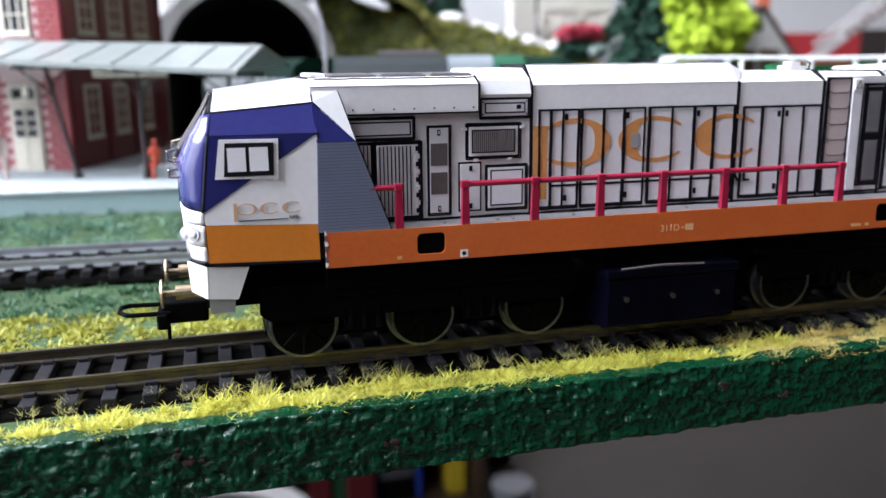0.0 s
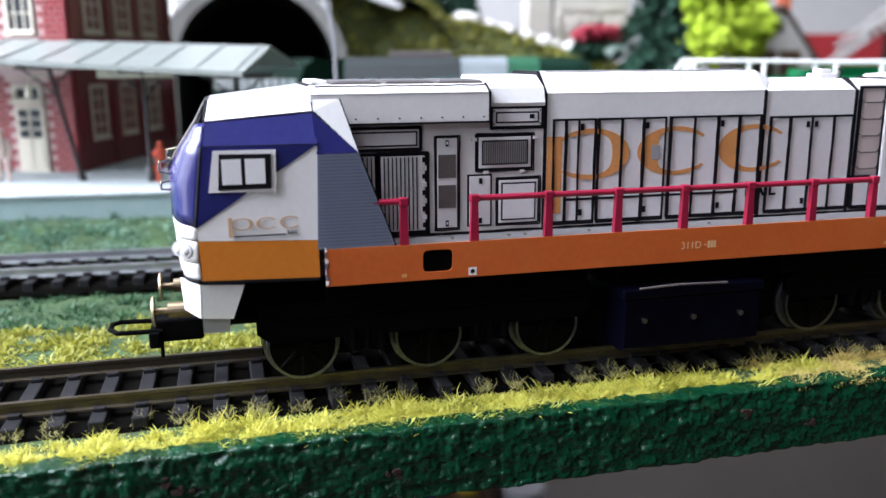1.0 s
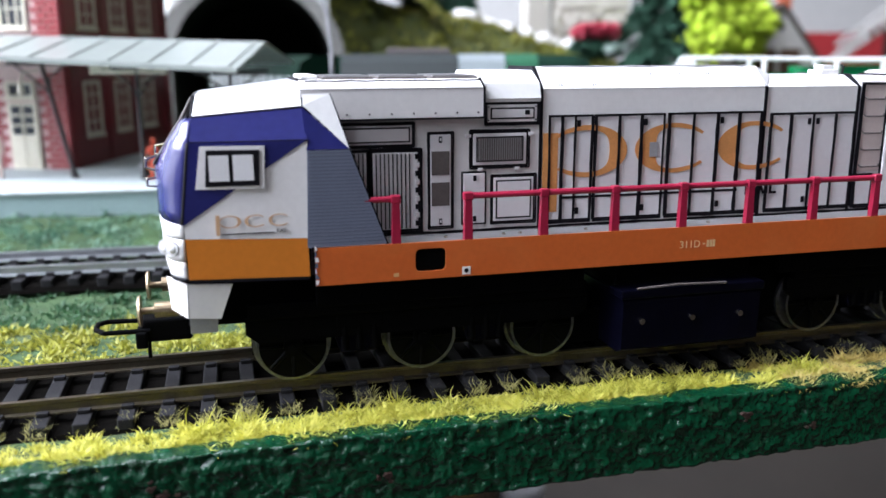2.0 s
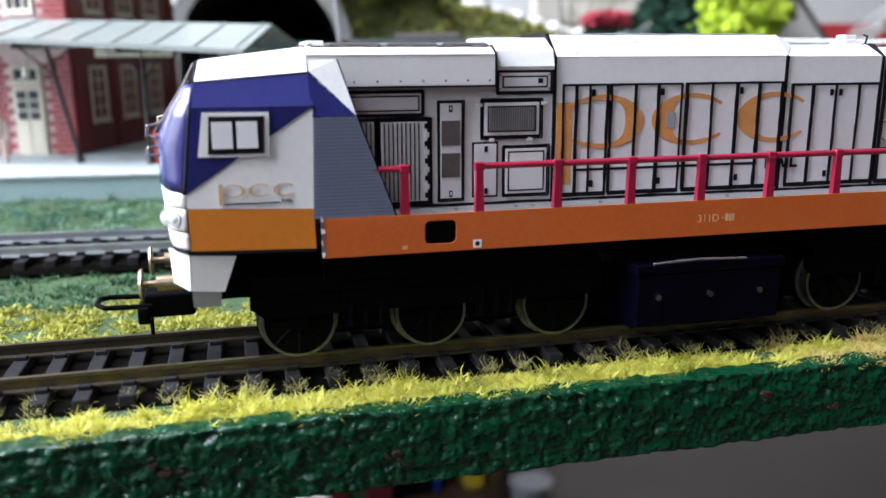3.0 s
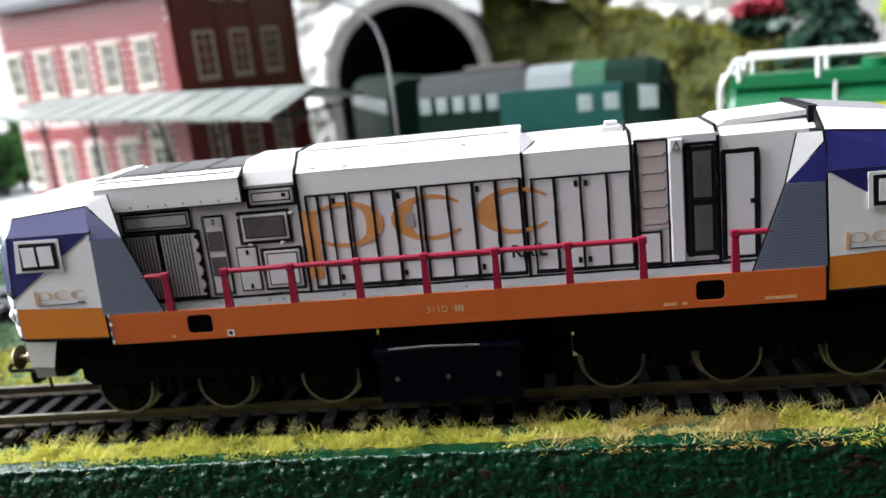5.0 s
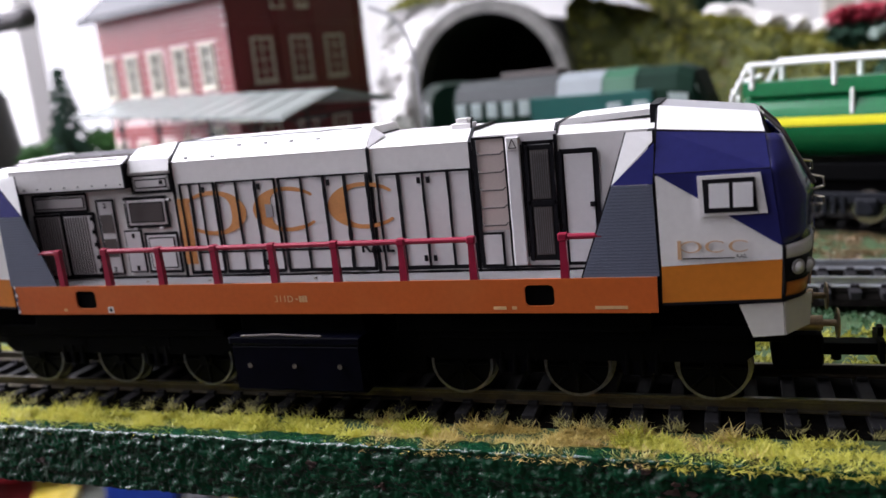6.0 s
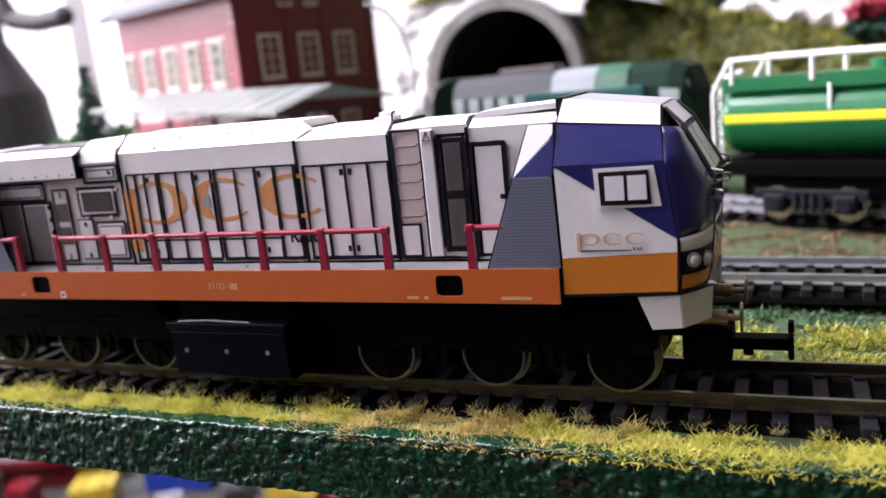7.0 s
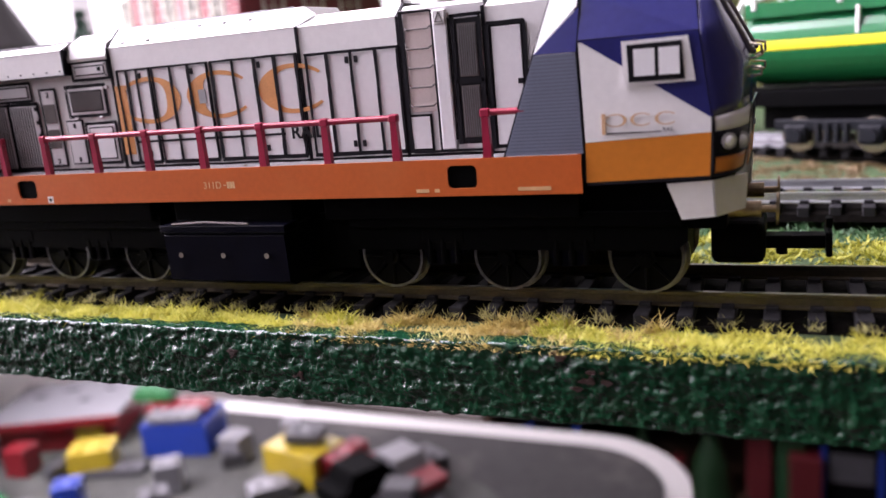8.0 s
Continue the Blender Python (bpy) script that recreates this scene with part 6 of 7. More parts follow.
for k in range(7):
    cyl(bm, (X0 - 1.5, -13.2, 18 + k * 4), (X0 - 1.5, -8, 18 + k * 4), 0.5, n=8)
part("railing", bm, WHITE_WIRE, wagon, "white ladder and top railing")
for x in (-30, 5):
    bm = B()
    cyl(bm, (x, 0, 42), (x, 0, 46.5), 5.0, n=20)
    part("dome", bm, TANK_GREEN, wagon)
bm = B()
box(bm, X0 - 3, X1 + 3, -13, 13, 13.5, 18.5, bevel=0.4)
# black box added below the frame for the shadow under the wagon
box(bm, X0 + 6, X1 - 6, -9, 9, 6.5, 13.6)
part("underframe_and_shade", bm, BLACK, wagon)
for x in (-48, 48):
    bm = B()
    for sy in (-1, 1):
        box(bm, x - 17, x + 17, *sorted((sy * 11.5, sy * 13.4)), 6.5, 9.8, bevel=0.5)
        for dx in (-10.5, 10.5):
            box(bm, x + dx - 3.4, x + dx + 3.4, *sorted((sy * 11.8, sy * 14.2)), 2.6, 8.4, bevel=0.9)
            cyl(bm, (x + dx, sy * 14.0, 5.2), (x + dx, sy * 15.0, 5.2), 2.0, n=14)
        for dx in (-4, -1.3, 1.3, 4):
            cyl(bm, (x + dx, sy * 13.2, 3.2), (x + dx, sy * 13.2, 8.6), 0.9, n=10)
    bogie = part("bogie", bm, UNDER, wagon, "blue-grey bogie frame")
    bm = B()
    for sy in (-1, 1):
        for dx in (-10.5, 10.5):
            cyl(bm, (x + dx, sy * 8.0, 5.2), (x + dx, sy * 10.6, 5.2), 5.2, n=28)
    part("wheel", bm, STEEL, bogie)
bm = B()
cyl(bm, (X0 - 3, -8, 14), (X0 - 8, -8, 14), 1.2, n=12)
cyl(bm, (X0 - 8, -8, 14), (X0 - 8.8, -8, 14), 3, n=16)
part("buffer", bm, PALE_RAIL, wagon)

# lamp post by the platform end: thin curved wire
bm = B()
tube(bm, [(-41, 183, 6), (-41, 183, 45), (-41, 183, 64), (-42, 183, 76), (-45, 183, 86), (-51, 183, 94), (-60, 183, 98)], 0.75, 8)
solid("lamp_post", bm, PALE_RAIL, "thin pale curved lamp post", "lamp post")


# ---- trees and bushes ----
def leaf_cloud(bm, centre, radius, n, size, rng, squash=1.0):
    for _ in range(n):
        d = Vector((rng.gauss(0, 1), rng.gauss(0, 1), rng.gauss(0, 1))).normalized() * radius * (0.45 + 0.6 * rng.random())
        p = Vector(centre) + Vector((d.x, d.y, d.z * squash))
        s = size * (0.6 + 0.8 * rng.random())
        u = Vector((rng.gauss(0, 1), rng.gauss(0, 1), rng.gauss(0, 1))).normalized()
        w = u.orthogonal().normalized()
        t = u.cross(w)
        q = [bm.verts.new(p + w * s + t * s * 0.2), bm.verts.new(p + t * s * 0.9 + u * s * 0.3), bm.verts.new(p - w * s - u * s * 0.2), bm.verts.new(p - t * s * 0.9)]
        bm.faces.new(q)


TRUNK = mat("brown_trunk", (0.07, 0.045, 0.03), 0.8, var=0.3, scale=200, bump=0.4)


def broadleaf(at, h, r, m, label, seed, name="tree"):
    rng = random.Random(seed)
    tr = thing(name, label, "model tree", at=at)
    bm = B()
    cyl(bm, (0, 0, -3), (0, 0, h * 0.5), r * 0.09, r * 0.05)
    for k in range(6):
        a = k * 1.05
        cyl(bm, (0, 0, h * (0.25 + 0.04 * k)), (math.cos(a) * r * 0.6, math.sin(a) * r * 0.6, h * (0.5 + 0.06 * k)), r * 0.04, r * 0.015)
    part("trunk", bm, TRUNK, tr)
    bm = B()
    for k in range(26):
        a, f = rng.uniform(0, 6.28), rng.uniform(0.3, 1)
        c = (math.cos(a) * r * 0.65 * f, math.sin(a) * r * 0.65 * f, h * (0.30 + 0.6 * rng.random() * (1.1 - 0.4 * f)))
        leaf_cloud(bm, c, r * rng.uniform(0.26, 0.42), 150, r * 0.07, rng, 0.8)
    part("crown", bm, m, tr)
    return tr


def conifer(at, h, r, m, label, seed):
    rng = random.Random(seed)
    tr = thing("conifer", label, "model tree", at=at)
    bm = B()
    cyl(bm, (0, 0, -3), (0, 0, h * 0.95), r * 0.08, r * 0.01)
    part("trunk", bm, TRUNK, tr)
    bm = B()
    for k in range(16):
        f = k / 16
        z = h * (0.06 + 0.92 * f)
        rr = r * (1 - f) ** 0.85 + r * 0.04
        for i in range(int(22 - 14 * f)):
            a = rng.uniform(0, 6.28)
            for s in range(9):
                g = (s + 0.6) / 9
                p = Vector((math.cos(a) * rr * g, math.sin(a) * rr * g, z - rr * 0.45 * g * g + rng.uniform(-1, 1)))
                leaf_cloud(bm, p, r * 0.05, 2, r * 0.075, rng, 0.7)
    part("crown", bm, m, tr)
    return tr


LEAF_Y = mat("yellow_green_foam", (0.42, 0.55, 0.03), 0.8, var=0.35, scale=60, fine=500, bump=0.2)
LEAF_D = mat("dark_conifer_needles", (0.012, 0.055, 0.03), 0.8, var=0.4, scale=80, fine=500)
LEAF_G = mat("mid_green_foliage", (0.04, 0.14, 0.03), 0.8, var=0.4, scale=80, fine=500)
conifer((176, 327, 18), 116, 36, LEAF_D, "dark green model conifer on the hill", 11)
conifer((52, 420, 88), 46, 18, LEAF_D, "dark green model conifer on the hill crest", 12)
conifer((78, 428, 84), 52, 20, LEAF_D, "dark green model conifer on the hill crest", 14)
broadleaf((266, 402, 40), 92, 44, LEAF_Y, "bright yellow-green model tree", 13)
# red flowering bush
bush = thing("flower_bush", "red flowering bush with dark leaves", "bush", at=(147, 345, 62))
rng = random.Random(5)
bm = B()
for k in range(5):
    leaf_cloud(bm, (-12 + 5 * k, 0, 3 + 2 * (k % 2)), 8, 110, 2.2, rng, 0.8)
part("leaves", bm, LEAF_D, bush)
bm = B()
for k in range(7):
    leaf_cloud(bm, (-13 + 4 * k, -3, 13 + 2.5 * (k % 2)), 6, 90, 1.9, rng, 0.6)
part("blossom", bm, mat("red_petals", (0.42, 0.03, 0.06), 0.6, var=0.3, scale=200), bush)
bm = B()
for k in range(5):
    leaf_cloud(bm, (4 + 3 * k, -8, 3 + k * 0.5), 3, 14, 2.0, rng, 0.6)
part("pale_leaves", bm, mat("pale_grey_leaves", (0.40, 0.50, 0.44), 0.6, var=0.2, scale=200), bush)

# castle ruin: pale block with moulded relief
CAST = mat("pale_moulded_plaster", (0.56, 0.52, 0.46), 0.8, var=0.12, scale=60, fine=400, bump=0.4, dist=0.0008)
ruin = thing("castle_ruin", "pale plaster castle wall with moulded relief", "model castle", at=(190, 452, 66))
bm = B()
box(bm, -28, 32, 0, 14, 0, 60, bevel=1.5)
box(bm, -52, -34, -2, 12, -4, 70, bevel=1.5)
part("wall", bm, CAST, ruin)
bm = B()
box(bm, -26, 30, -1.6, 0.5, 30, 32.5, bevel=0.5)
box(bm, -26, 30, -1.6, 0.5, 6, 8, bevel=0.5)
for x in (-26, 28):
    box(bm, x, x + 2, -1.6, 0.5, 8, 30, bevel=0.5)
part("relief", bm, CAST, ruin)
bm = text_mesh("LWÓW", 19, 1.6, 0.5)
bmesh.ops.translate(bm, vec=(2, -0.8, 19), verts=bm.verts)
part("lettering", bm, CAST, ruin, "moulded pale lettering")
# loose pale stones along the crest
WHITE_STONE = mat("chalk_white_stone", (0.72, 0.70, 0.66), 0.85, var=0.15, scale=60, fine=400, bump=0.4, dist=0.0008)
rng = random.Random(8)
for k in range(14):
    bm = B()
    bmesh.ops.create_icosphere(bm, subdivisions=2, radius=rng.uniform(7, 14))
    for v in bm.verts:
        v.co *= 1 + 0.3 * noise.noise(v.co * 0.2 + Vector((k, 0, 0)))
        v.co.z *= 0.6
    x = 70 + k * 7.5 + rng.uniform(-3, 3)
    bmesh.ops.translate(bm, vec=(x, 400 + rng.uniform(-12, 25), max(92 - 0.24 * (x + 40), 40) + 20), verts=bm.verts)
    solid("stone", bm, WHITE_STONE, "pale rounded stone on the hill crest", "stone", "stones on the crest")

# gabled cottage
cot = thing("cottage", "small grey gabled model cottage with brown shutters", "model house", at=(335, 425, 36), turn=-14)
bm = B()
prism(bm, [(-27, 0), (27, 0), (27, 26), (0, 62), (-27, 26)], "y", 0, 60)
part("wall", bm, mat("pale_grey_render", (0.50, 0.48, 0.45), 0.8, var=0.1, scale=80), cot)
for s in (-1, 1):
    bm = B()
    sheet(bm, [(0, -4, 63), (0, 64, 63), (s * 34, 64, 17), (s * 34, -4, 17)], 2.0, (s, 0, 0.8))
    part("roof", bm, mat("dark_brown_roof", (0.055, 0.04, 0.032), 0.7, var=0.2, scale=100), cot, "dark overhanging roof slope")
for x in (-9.5, 9.5):
    bm = B()
    box(bm, x - 7.5, x + 7.5, -1.4, 0.2, 10, 30, bevel=0.3)
    sh = part("shutter", bm, mat("brown_shutter", (0.11, 0.06, 0.035), 0.6, var=0.2, scale=200), cot, "brown slatted shutter")
    bm = B()
    for k in range(6):
        box(bm, x - 6.8, x + 6.8, -1.9, -1.2, 11.2 + k * 3.1, 12.4 + k * 3.1)
    part("slat", bm, bpy.data.materials["brown_shutter"], sh)
bm = B()
box(bm, -2.5, 2.5, -1, 0.2, 44, 52)
part("attic_window", bm, PANE, cot)
bm = B()
box(bm, 8, 16, 20, 30, 50, 72, bevel=0.5)
part("chimney", bm, mat("orange_brick", (0.50, 0.12, 0.05), 0.7, var=0.2, scale=200), cot)

# red shed and crane boom at the back
shed = thing("red_shed", "long red model shed with a dark end", "model building", at=(545, 600, 20))
bm = B()
box(bm, -55, 42, 0, 60, 0, 64, bevel=0.6)
part("wall", bm, mat("red_painted_card", (0.42, 0.035, 0.04), 0.5, var=0.12, scale=60), shed)
bm = B()
box(bm, 42.5, 80, 0, 60, 0, 68, bevel=0.6)
part("end_bay", bm, mat("dark_brown_card", (0.035, 0.025, 0.022), 0.6, var=0.2), shed)
bm = B()
prism(bm, [(-78, 0), (-56, 0), (-56, 62), (-67, 78), (-78, 62)], "y", -2, 40)
part("tower", bm, bpy.data.materials["red_painted_card"], shed)
crane = thing("crane", "grey lattice crane boom rising from a green base", "model crane", at=(450, 480, 8))
boom = mat("pale_grey_lattice", (0.42, 0.40, 0.38), 0.5, var=0.1)
bm = B()
for y in (-6, 6):
    tube(bm, [(-18, y, 50), (150, y, 155)], 2.2, 6)
    tube(bm, [(-14, y, 62), (130, y, 158)], 1.6, 6)
    for k in range(9):
        cyl(bm, (-12 + k * 17, y, 54 + k * 10.6), (-4 + k * 17, y, 69 + k * 10.6), 0.9, n=6)
part("boom", bm, boom, crane)
bm = B()
for k in range(9):
    p = Vector((10 + k * 7.5, -8.6, 71.5 + k * 4.7))
    box(bm, -2.2, 2.2, -0.4, 0.4, -2.6, 2.6, m=Matrix.Translation(p) @ Matrix.Rotation(radians(-32), 4, "Y"))
part("lettering_bar", bm, mat("dark_red_lettering", (0.16, 0.05, 0.04), 0.6), crane)
bm = B()
box(bm, -30, 30, -18, 18, 0, 46, bevel=1.5)
part("base", bm, TANK_GREEN, crane)

# ---- room ----
WALL = mat("warm_white_wall_paint", (0.74, 0.73, 0.71), 0.85, var=0.05, scale=4, fine=60, bump=0.1, dist=0.001)
FLOOR = mat("brown_floor_boards", (0.06, 0.048, 0.04), 0.5, var=0.2, scale=6, fine=80)
RX0, RX1, RY0, RY1, RZ0, RZ1 = -1010, 4600, -4600, 1500, -760, 2000


def slab(name, *a, m=WALL, label="plain warm white wall", category="wall"):
    bm = B()
    box(bm, *a)
    return solid(name, bm, m, label, category, kind="structure")


slab("wall_north", RX0, RX1, RY1, RY1 + 100, RZ0, RZ1)
# south and east walls are unseen; dark colour keeps their bounce low
DIM_WALL = mat("unseen_dim_wall", (0.20, 0.17, 0.14), 0.85, var=0.1, scale=4, fine=60)
slab("wall_south", RX0, RX1, RY0 - 100, RY0, RZ0, RZ1, m=DIM_WALL, label="plain unseen wall, browned to cut bounced light")
slab("wall_east", RX1, RX1 + 100, RY0 - 100, RY1 + 100, RZ0, RZ1, m=DIM_WALL, label="plain unseen wall, browned to cut bounced light")
slab("floor", RX0 - 100, RX1 + 100, RY0 - 100, RY1 + 100, RZ0 - 80, RZ0, m=FLOOR, label="brown boarded floor", category="floor")
# unseen ceiling, toned down to bounce less light
slab("ceiling", RX0 - 100, RX1 + 100, RY0 - 100, RY1 + 100, RZ1, RZ1 + 80, m=mat("unseen_dim_ceiling", (0.45, 0.43, 0.40), 0.9, var=0.05, scale=4, fine=60), label="plain unseen ceiling, dimmed to cut bounced light", category="ceiling")
# west wall with two window openings; the first of three is unseen, added for fill
WINS = [(-2100, -800, 500, 1850), (-450, 480, -220, 1850), (540, 1480, -260, 1350)]
bm = B()
for y0, y1 in ((RY0 - 100, WINS[0][0]), (WINS[0][1], WINS[1][0]), (WINS[1][1], WINS[2][0]), (WINS[2][1], RY1 + 100)):
    box(bm, RX0 - 100, RX0, y0, y1, RZ0, RZ1)
for y0, y1, z0, z1 in WINS:
    box(bm, RX0 - 100, RX0, y0, y1, RZ0, z0)
    box(bm, RX0 - 100, RX0, y0, y1, z1, RZ1)
solid("wall_west", bm, WALL, "warm white wall with three windows", "wall", kind="structure")
for k, (y0, y1, z0, z1) in enumerate(WINS):
    win = tagged(new("window_%d" % (k + 1)), "bright white-framed window", "window", kind="structure")
    for a in ((y0, y0 + 60, z0, z1), (y1 - 60, y1, z0, z1), (y0 + 60, y1 - 60, z0, z0 + 60), (y0 + 60, y1 - 60, z1 - 60, z1), ((y0 + y1) / 2 - 25, (y0 + y1) / 2 + 25, z0 + 60, z1 - 60)):
        bm = B()
        box(bm, RX0 - 70, RX0 - 20, *a)
        part("window_frame", bm, PAPER, win)
    bm = B()
    box(bm, RX0 - 20, RX0 + 60, y0 - 40, y1 + 40, z0 - 30, z0)
    part("window_sill", bm, PAPER, win)
    window_lamp("window_light", ((RX0 - 10) * MM, (y0 + y1) / 2 * MM, (z0 + z1) / 2 * MM), (0, 0.05, 0), (y1 - y0 - 120) * MM, (z1 - z0 - 120) * MM, LAMP_WATTS[k], (0.93, 0.97, 1.0))
glow = bpy.data.materials.new("bright_overcast_sky")
glow.use_nodes = True
e_ = glow.node_tree.nodes["Principled BSDF"]
e_.inputs["Emission Color"].default_value, e_.inputs["Emission Strength"].default_value = (0.95, 0.98, 1, 1), 2.5
bm = B()
box(bm, RX0 - 420, RX0 - 400, RY0 - 1500, RY1 + 1500, RZ0 - 600, RZ1 + 1500)
solid("backdrop", bm, glow, "plain bright overcast sky outside the windows", "backdrop", kind="structure")

# ---- low play table with toys, seen below the board ----
def round_rect(x0, x1, y0, y1, r, n=10):
    pts = []
    for cx, cy, a0 in ((x1 - r, y1 - r, 0), (x0 + r, y1 - r, 90), (x0 + r, y0 + r, 180), (x1 - r, y0 + r, 270)):
        for k in range(n + 1):
            a = radians(a0 + 90 * k / n)
            pts.append((cx + r * math.cos(a), cy + r * math.sin(a)))
    return pts


TABLE_WHITE = mat("white_table_laminate", (0.5, 0.49, 0.47), 0.35, var=0.04, scale=20, fine=200)
T_RED = mat("red_toy_plastic", (0.20, 0.010, 0.015), 0.3, var=0.15, scale=60)
T_YEL = mat("yellow_toy_plastic", (0.38, 0.28, 0.015), 0.3, var=0.15, scale=60)
T_BLU = mat("blue_toy_plastic", (0.010, 0.035, 0.24), 0.3, var=0.15, scale=60)
T_WHT = mat("white_toy_plastic", (0.17, 0.17, 0.18), 0.35, var=0.15, scale=40)
T_GRN = mat("green_toy_plastic", (0.02, 0.17, 0.06), 0.3, var=0.15, scale=60)
T_GRY = mat("grey_toy_plastic", (0.05, 0.05, 0.055), 0.4, var=0.25, scale=60)
ROAD = mat("grey_road_mat", (0.018, 0.017, 0.016), 0.8, var=0.55, scale=9, fine=70, dirt=(0.12, 0.11, 0.10), dirt_amount=0.8)
table = thing("play_table", "low white round-cornered play table with a grey road mat", "table", at=(-640, 426, -450))
bm = B()
prism(bm, round_rect(-362, 645, -411, 409, 130), "z", -30, 0)
part("tabletop", bm, TABLE_WHITE, table)
bm = B()
prism(bm, round_rect(-338, 618, -390, 374, 110), "z", -1, 2)
part("road_mat", bm, ROAD, table, "worn grey road mat")
bm = B()
prism(bm, round_rect(-250, 480, -300, 275, 150), "z", 1, 2.6)
for p in bm.verts:
    p.co.z -= 0.1
part("mat_field", bm, mat("dark_mat_field", (0.04, 0.042, 0.036), 0.8, var=0.6, scale=14, fine=90, dirt=(0.10, 0.11, 0.08), dirt_amount=0.7), table)
for x in (-290, 500):
    for y in (-330, 330):
        bm = B()
        cyl(bm, (x, y, -310), (x, y, -30), 22, n=16)
        part("leg", bm, TABLE_WHITE, table)


TOY_Y = 58


def studs(t, x, y, z, m, nx, ny):
    for i in range(nx):
        for j in range(ny):
            bm = B()
            cx, cy = x * ((i + 0.5) / nx - 0.5), y * ((j + 0.5) / ny - 0.5)
            cyl(bm, (cx, cy, z - 1), (cx, cy, z + 3.5), 5, n=12)
            part("stud", bm, m, t)


def toy_house(at, turn):
    t = thing("toy_house", "red toy house under a flat marked white roof", "toy", "toys on the play table", (at[0], at[1] + TOY_Y, at[2]), turn)
    bm = B()
    box(bm, -80, 80, -62, 62, 0, 44, bevel=2)
    part("wall", bm, T_RED, t)
    bm = B()
    box(bm, -95, 95, -74, 74, 46, 52, bevel=2)
    roof = part("roof", bm, T_WHT, t, "grey-white roof plate with dark marks")
    for x, y, w in ((-50, 20, 9), (-10, 36, 12), (25, -8, 8), (50, 30, 7)):
        bm = B()
        box(bm, x - w, x + w, y - 5, y + 5, 51.6, 53.4, bevel=0.8)
        part("roof_mark", bm, T_GRY, roof)
    bm = B()
    box(bm, -97, 97, -78, -74.5, 40, 52, bevel=1)
    part("fascia", bm, T_RED, t)
    bm = B()
    box(bm, 30, 66, -66, -61, 6, 38, bevel=1)
    part("door", bm, T_YEL, t)


def toy_car(label, at, m1, m2, turn, k=1.0):
    t = thing("toy_car", label, "toy car", "toys on the play table", (at[0], at[1] + TOY_Y, at[2]), turn)
    bm = B()
    prism(bm, [(-46 * k, 8 * k), (46 * k, 8 * k), (48 * k, 20 * k), (24 * k, 24 * k), (-48 * k, 26 * k)], "y", -22 * k, 22 * k)
    part("body", bm, m1, t)
    bm = B()
    prism(bm, [(-34 * k, 25 * k), (20 * k, 24 * k), (10 * k, 38 * k), (-26 * k, 39 * k)], "y", -19 * k, 19 * k)
    part("cabin", bm, m2, t)
    for sx in (-28, 28):
        for sy in (-20, 20):
            bm = B()
            cyl(bm, (sx * k, (sy - 4) * k, 9 * k), (sx * k, (sy + 4) * k, 9 * k), 9 * k, n=18)
            part("wheel", bm, BLACK, t)


def toy_brick(label, at, size, m, turn=0, nx=4, ny=2):
    t = thing("toy_brick", label, "toy brick", "toys on the play table", (at[0], at[1] + TOY_Y, at[2]), turn)
    x, y, z = size
    bm = B()
    box(bm, -x / 2, x / 2, -y / 2, y / 2, 0, z, bevel=1.5)
    part("body", bm, m, t)
    studs(t, x, y, z, m, nx, ny)


toy_house((-872, 630, -447.5), 24)
toy_brick("large blue toy block on the play table", (-668, 632, -447.5), (92, 76, 46), T_BLU, 16, 4, 3)
toy_brick("red toy plate lying on the blue block", (-676, 638, -398), (88, 36, 9), T_RED, 14)
toy_brick("white toy plate on the blue block", (-662, 608, -398), (70, 28, 9), T_WHT, 18)
toy_brick("green toy brick on top of the stack", (-716, 640, -385.5), (56, 30, 16), T_GRN, 14, 3, 2)
toy_brick("yellow toy box on the road mat", (-452, 592, -447.5), (86, 58, 44), T_YEL, -12, 2, 1)
toy_brick("grey toy lump on the yellow box", (-448, 596, -400), (44, 34, 14), T_GRY, 8, 2, 1)
toy_brick("white toy cup brick beside the yellow box", (-478, 612, -400), (22, 22, 15), T_WHT, 8, 1, 1)
toy_brick("dark red toy brick beside the yellow box", (-396, 596, -447.5), (26, 60, 40), T_RED, -12, 1, 2)
toy_brick("yellow toy brick by the house", (-745, 540, -447.5), (56, 44, 36), T_YEL, 30, 2, 2)
toy_car("red and white toy car on the road mat", (-318, 598, -447.5), T_RED, T_WHT, -28, 1.1)
toy_car("black toy car on the road mat", (-352, 566, -447.5), BLACK, BLACK, 62, 1.2)
toy_car("black toy car with a grey cabin", (-300, 552, -447.5), BLACK, T_GRY, 100, 0.9)
rng = random.Random(77)
kinds = ((T_RED, "red"), (T_YEL, "yellow"), (T_BLU, "blue"), (T_WHT, "white"), (T_GRY, "grey"), (T_GRN, "green"))
for k in range(46):
    m, word = kinds[rng.randrange(6)]
    x, y = rng.uniform(-940, -560), rng.uniform(330, 690)
    if rng.random() < 0.35:
        x, y = rng.uniform(-620, -230), rng.uniform(420, 660)
        m, word = kinds[rng.choice((0, 3, 4, 4, 4, 5))]
        if y > 555 and abs(x + 420) < 90:
            continue
    if (abs(x + 872) < 120 and abs(y - 630) < 115) or (abs(x + 682) < 85 and abs(y - 622) < 75):
        continue
    sx, sy, sz = rng.choice(((32, 16, 19), (48, 32, 19), (64, 32, 12), (32, 32, 38), (80, 24, 10)))
    toy_brick("small loose %s toy brick on the play table" % word, (x, y, -447.5), (sx, sy, sz), m, rng.uniform(0, 180), 2, 1)

